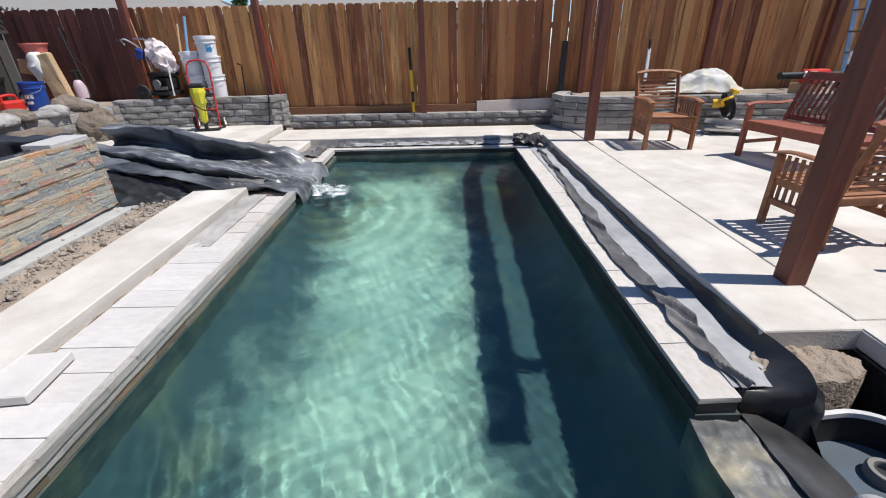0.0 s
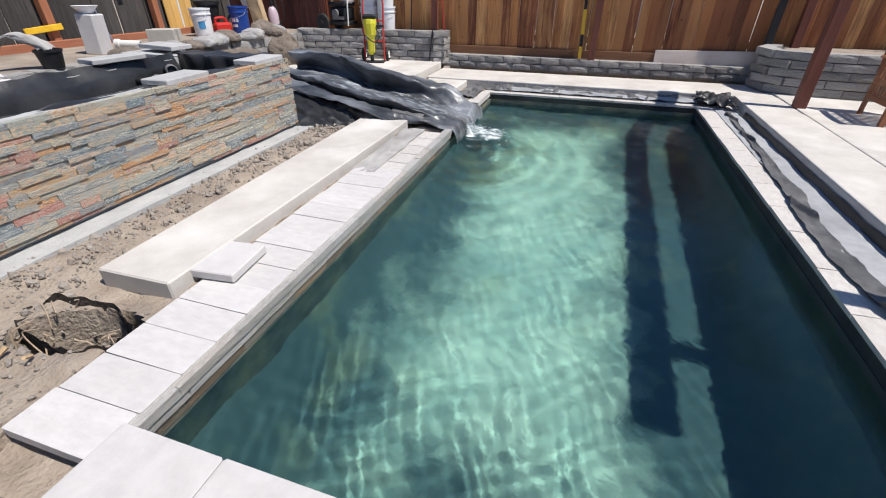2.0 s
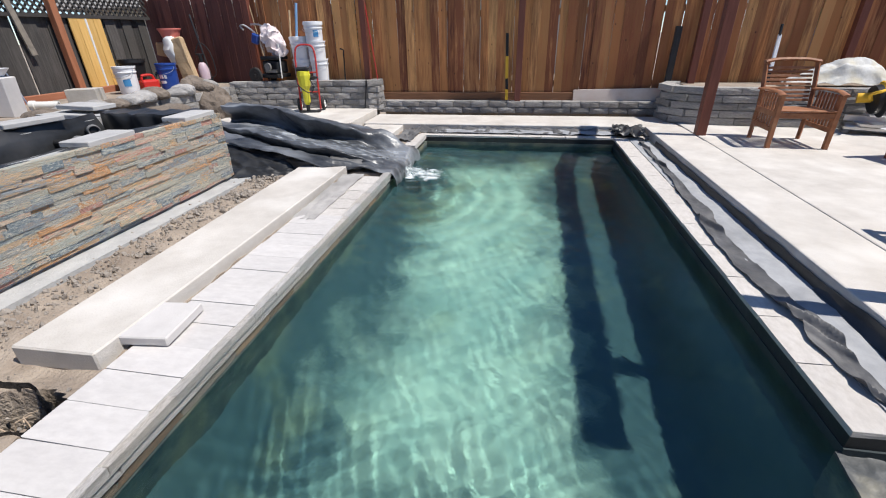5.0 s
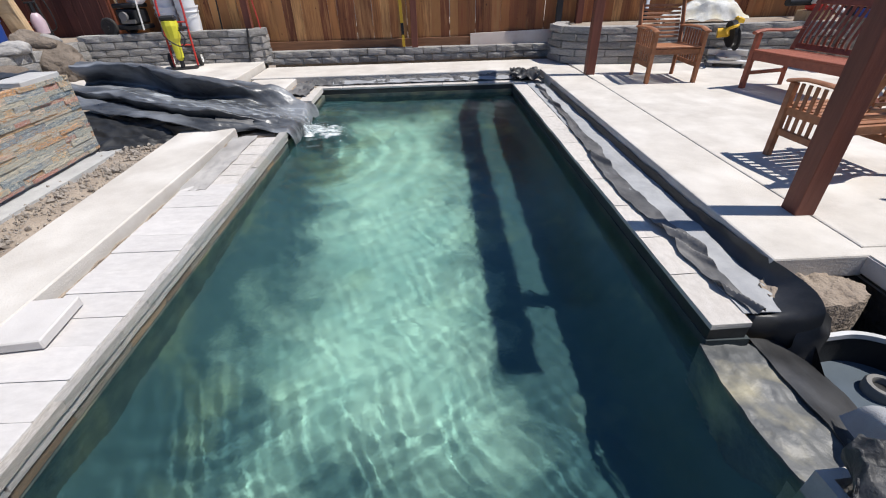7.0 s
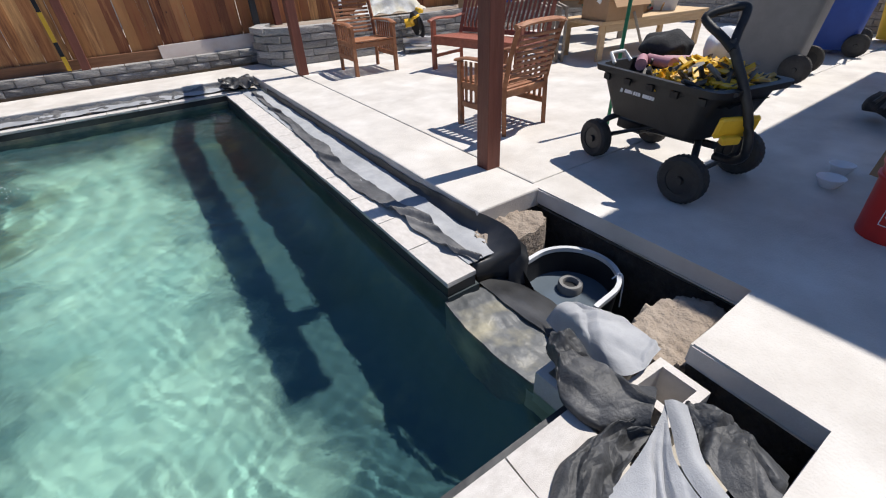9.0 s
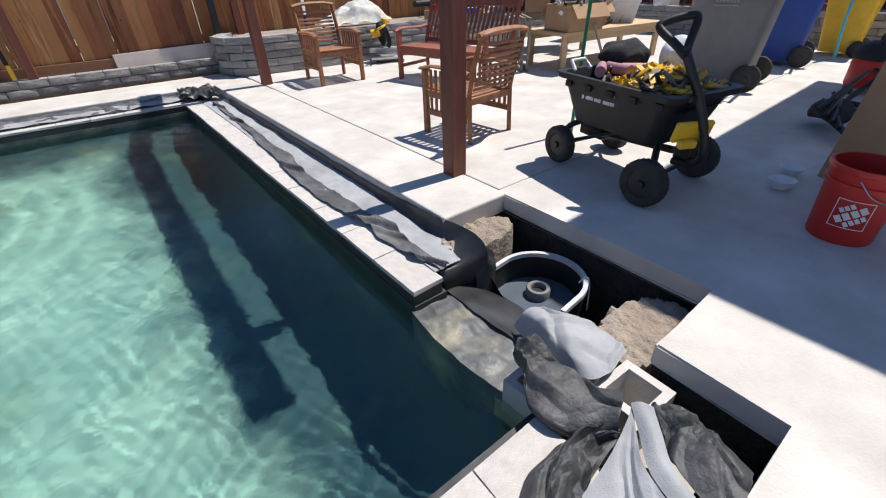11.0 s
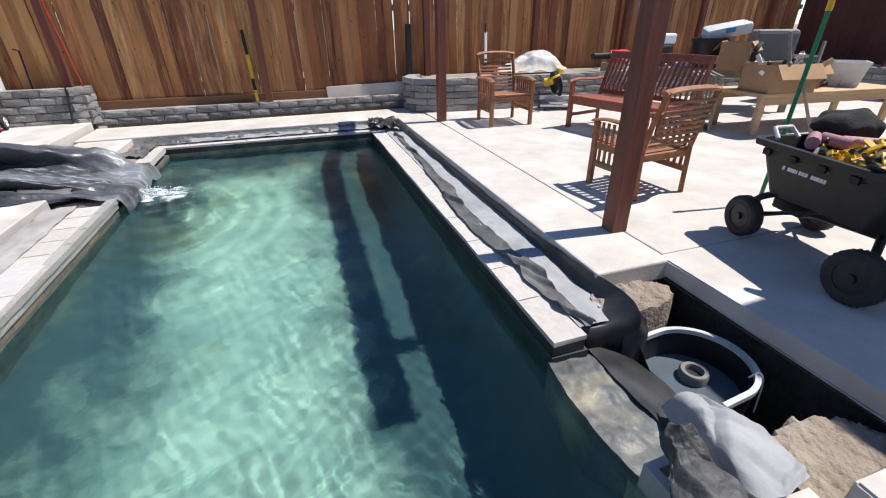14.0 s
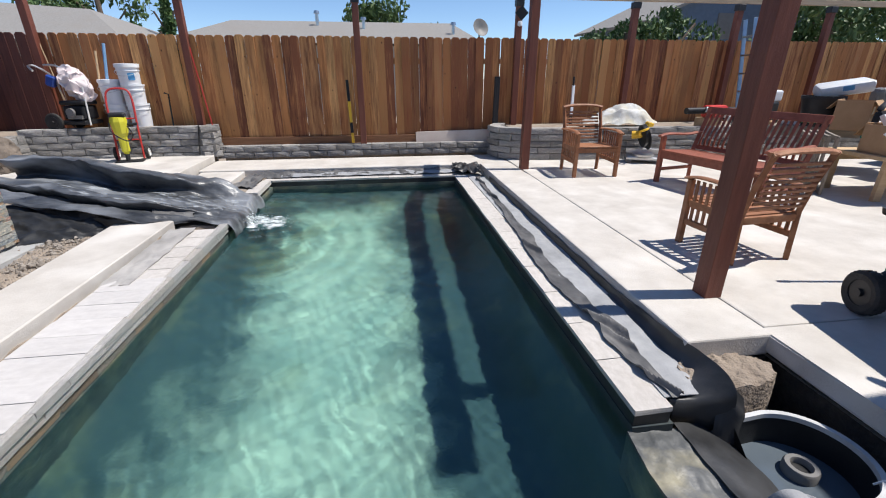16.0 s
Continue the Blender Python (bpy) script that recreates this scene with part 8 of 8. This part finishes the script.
def neighbours():
    h = thing("neighbour_house", "low house with a grey shingle hip roof behind the fence", "house", (-0.8, 17.5, -0.13))
    bm = B()
    box(bm, (8.6, 6, 2.4), (0, 2.6, 1.2))
    part("wall", bm, STUCCO, h)
    bm = B()
    q = [(-6.2, -0.8, 2.45), (5.0, -0.8, 2.45), (5.0, 6, 2.45), (-6.2, 6, 2.45), (-4.6, 2.6, 3.45), (4.2, 2.6, 3.45)]
    v = [bm.verts.new(p) for p in q]
    for f in ((0, 1, 5, 4), (2, 3, 4, 5), (3, 0, 4), (1, 2, 5), (3, 2, 1, 0)):
        bm.faces.new([v[i] for i in f])
    part("roof", bm, ROOFING, h)
    for x, y, z, hh in ((-1.2, 1.9, 3.1, 0.55), (0.6, 1.4, 2.9, 0.5), (4.0, 0.7, 2.75, 0.45)):
        bm = B()
        cyl(bm, 0.06, 0.06, hh, (x, y, z), n=12)
        cyl(bm, 0.11, 0.09, 0.1, (x, y, z + hh), n=12)
        part("vent_pipe", bm, CHROME, h, smooth=True)
    d = thing("satellite_dish", "dark round dish on the roof edge", "dish", (3.95, 16.9, 2.3))
    bm = B()
    lathe(bm, [(0, 0), (0.15, 0.02), (0.3, 0.09), (0.31, 0.09), (0.15, 0.0), (0, -0.02)], (0, 0, 0.55), (70, 0, 20), 24)
    part("dish", bm, GREYPL, d, smooth=True)
    bm = B()
    tube(bm, [(0, 0.05, 0.0), (0, 0.05, 0.55)], 0.025, 8)
    part("mast", bm, STEEL, d)
    h = thing("neighbour_house", "low grey house roof beyond the corner of the fence", "house", (-11.5, 15, -0.13))
    bm = B()
    box(bm, (8, 6, 2.3), (0, 3, 1.15))
    part("wall", bm, STUCCO, h)
    bm = B()
    v = [bm.verts.new(p) for p in ((-5, -1, 2.3), (5, -1, 2.3), (5, 7, 2.3), (-5, 7, 2.3), (-5, 3, 3.9), (2.2, 3, 3.5))]
    for f in ((0, 1, 5, 4), (2, 3, 4, 5), (3, 0, 4), (1, 2, 5), (3, 2, 1, 0)):
        bm.faces.new([v[i] for i in f])
    part("roof", bm, ROOFING, h)
    h = thing("neighbour_house", "blue-grey gabled house behind the trees", "house", (16.5, 21, -0.13))
    bm = B()
    v = [bm.verts.new(p) for p in ((-4.5, -2, 0), (4.5, -2, 0), (4.5, -2, 3.6), (0, -2, 5.6), (-4.5, -2, 3.6), (-4.5, 5, 0), (4.5, 5, 0), (4.5, 5, 3.6), (0, 5, 5.6), (-4.5, 5, 3.6))]
    for f in ((0, 1, 2, 3, 4), (9, 8, 7, 6, 5), (0, 4, 9, 5), (1, 6, 7, 2)):
        bm.faces.new([v[i] for i in f])
    part("wall", bm, BLUEGREY, h)
    for s in (-1, 1):
        bm = B()
        box(bm, (5.5, 7.6, 0.12), (s * 2.4, 1.5, 4.65), (0, s * 24, 0))
        part("roof", bm, ROOFING, h)
    bm = B()
    box(bm, (0.9, 0.06, 1.0), (-1.2, -2.02, 3.4))
    part("window", bm, GREYPL, h)
    tree("slim dark green cypress beyond the fence", (-7.3, 19, -0.13), 4.4, 0.6, 5, 2600, 0.1, True)
    tree("broad green tree behind the neighbour roof", (0.4, 27, -0.13), 5.6, 2.6, 6, 3600, 0.14)
    tree("dark leafy citrus tree behind the fence", (7.0, 12.0, -0.13), 3.3, 1.5, 7, 5200, 0.08)
    tree("dark leafy tree behind the fence", (8.9, 12.8, -0.13), 3.1, 1.3, 8, 4200, 0.08)
    tree("bushy green tree beyond the far fence corner", (13.6, 12.5, -0.13), 3.8, 1.7, 9, 4200, 0.1)
    tree("bushy green tree beyond the blue house", (18.5, 17.5, -0.13), 5.4, 2.2, 10, 3600, 0.13)
    tree("thin-leaved tree beyond the corner roof", (-11.6, 23, -0.13), 6.4, 2.0, 11, 2400, 0.13)


neighbours()


# ---- loose bits in and round the open carton ----
def carton_clutter():
    r = random.Random(77)
    kinds = ((PLY, "short pale timber offcut sticking out of the carton", "offcut"), (STEEL, "dark steel bracket lying in the carton", "bracket"),
             (WHITEPL, "white plastic trim piece lying in the carton", "trim piece"), (GREYWOOD, "grey timber batten leaning in the carton", "batten"))
    for k in range(20):
        m, lab, cat = kinds[k % 4]
        bm = B()
        L = r.uniform(0.14, 0.34)
        box(bm, (0.03 + 0.03 * r.random(), 0.012 + 0.02 * r.random(), L), (0, 0, L / 2), bevel=0.003)
        solid(cat.replace(" ", "_"), bm, m, lab, cat, group="bits in the carton").matrix_basis = pose(
            5.85 + r.uniform(-.24, .24), 3.95 + r.uniform(-.15, .15), 0.62, r.uniform(-50, 50), r.uniform(-60, 60), r.uniform(0, 180))
    for k, (x, y, L) in enumerate(((6.15, 4.0, 0.62), (6.42, 3.95, 0.5))):
        bm = B()
        tube(bm, [(0, 0, 0), (-0.14 + 0.3 * k, 0.1, L)], 0.02, 8)
        solid("stick", bm, GREYWOOD, "grey stick leaning out of the boxes on the table", "stick").matrix_basis = pose(x, y, 0.5)
    for k in range(9):
        bm = B()
        box(bm, (r.uniform(0.15, 0.4), r.uniform(0.1, 0.25), r.uniform(0.02, 0.07)), (0, 0, 0.03), bevel=0.006)
        m, lab = ((WHITEPL, "white flat packaging lying on the side table"), (GREYPL, "grey plastic tray lying on the side table"), (CARD, "flat piece of cardboard lying on the side table"))[k % 3]
        solid("packaging", bm, m, lab, "packaging", group="packaging on the side table").matrix_basis = pose(6.3 + 0.14 * k + r.uniform(-.1, .1), 5.72 - 0.08 * k + r.uniform(-.15, .15), 0.617, 0, 0, r.uniform(0, 180))
    bm = B()
    tube(bm, [(0.16 * math.cos(a) * (1 + 0.05 * (a > 6)), 0.16 * math.sin(a), 0.012 + 0.002 * a) for a in (k * 0.4 for k in range(46))], 0.011, 6)
    solid("green_cord", bm, GREENPAINT, "coiled green cord on the side table", "cord", smooth=True).matrix_basis = pose(6.25, 5.45, 0.66)


carton_clutter()
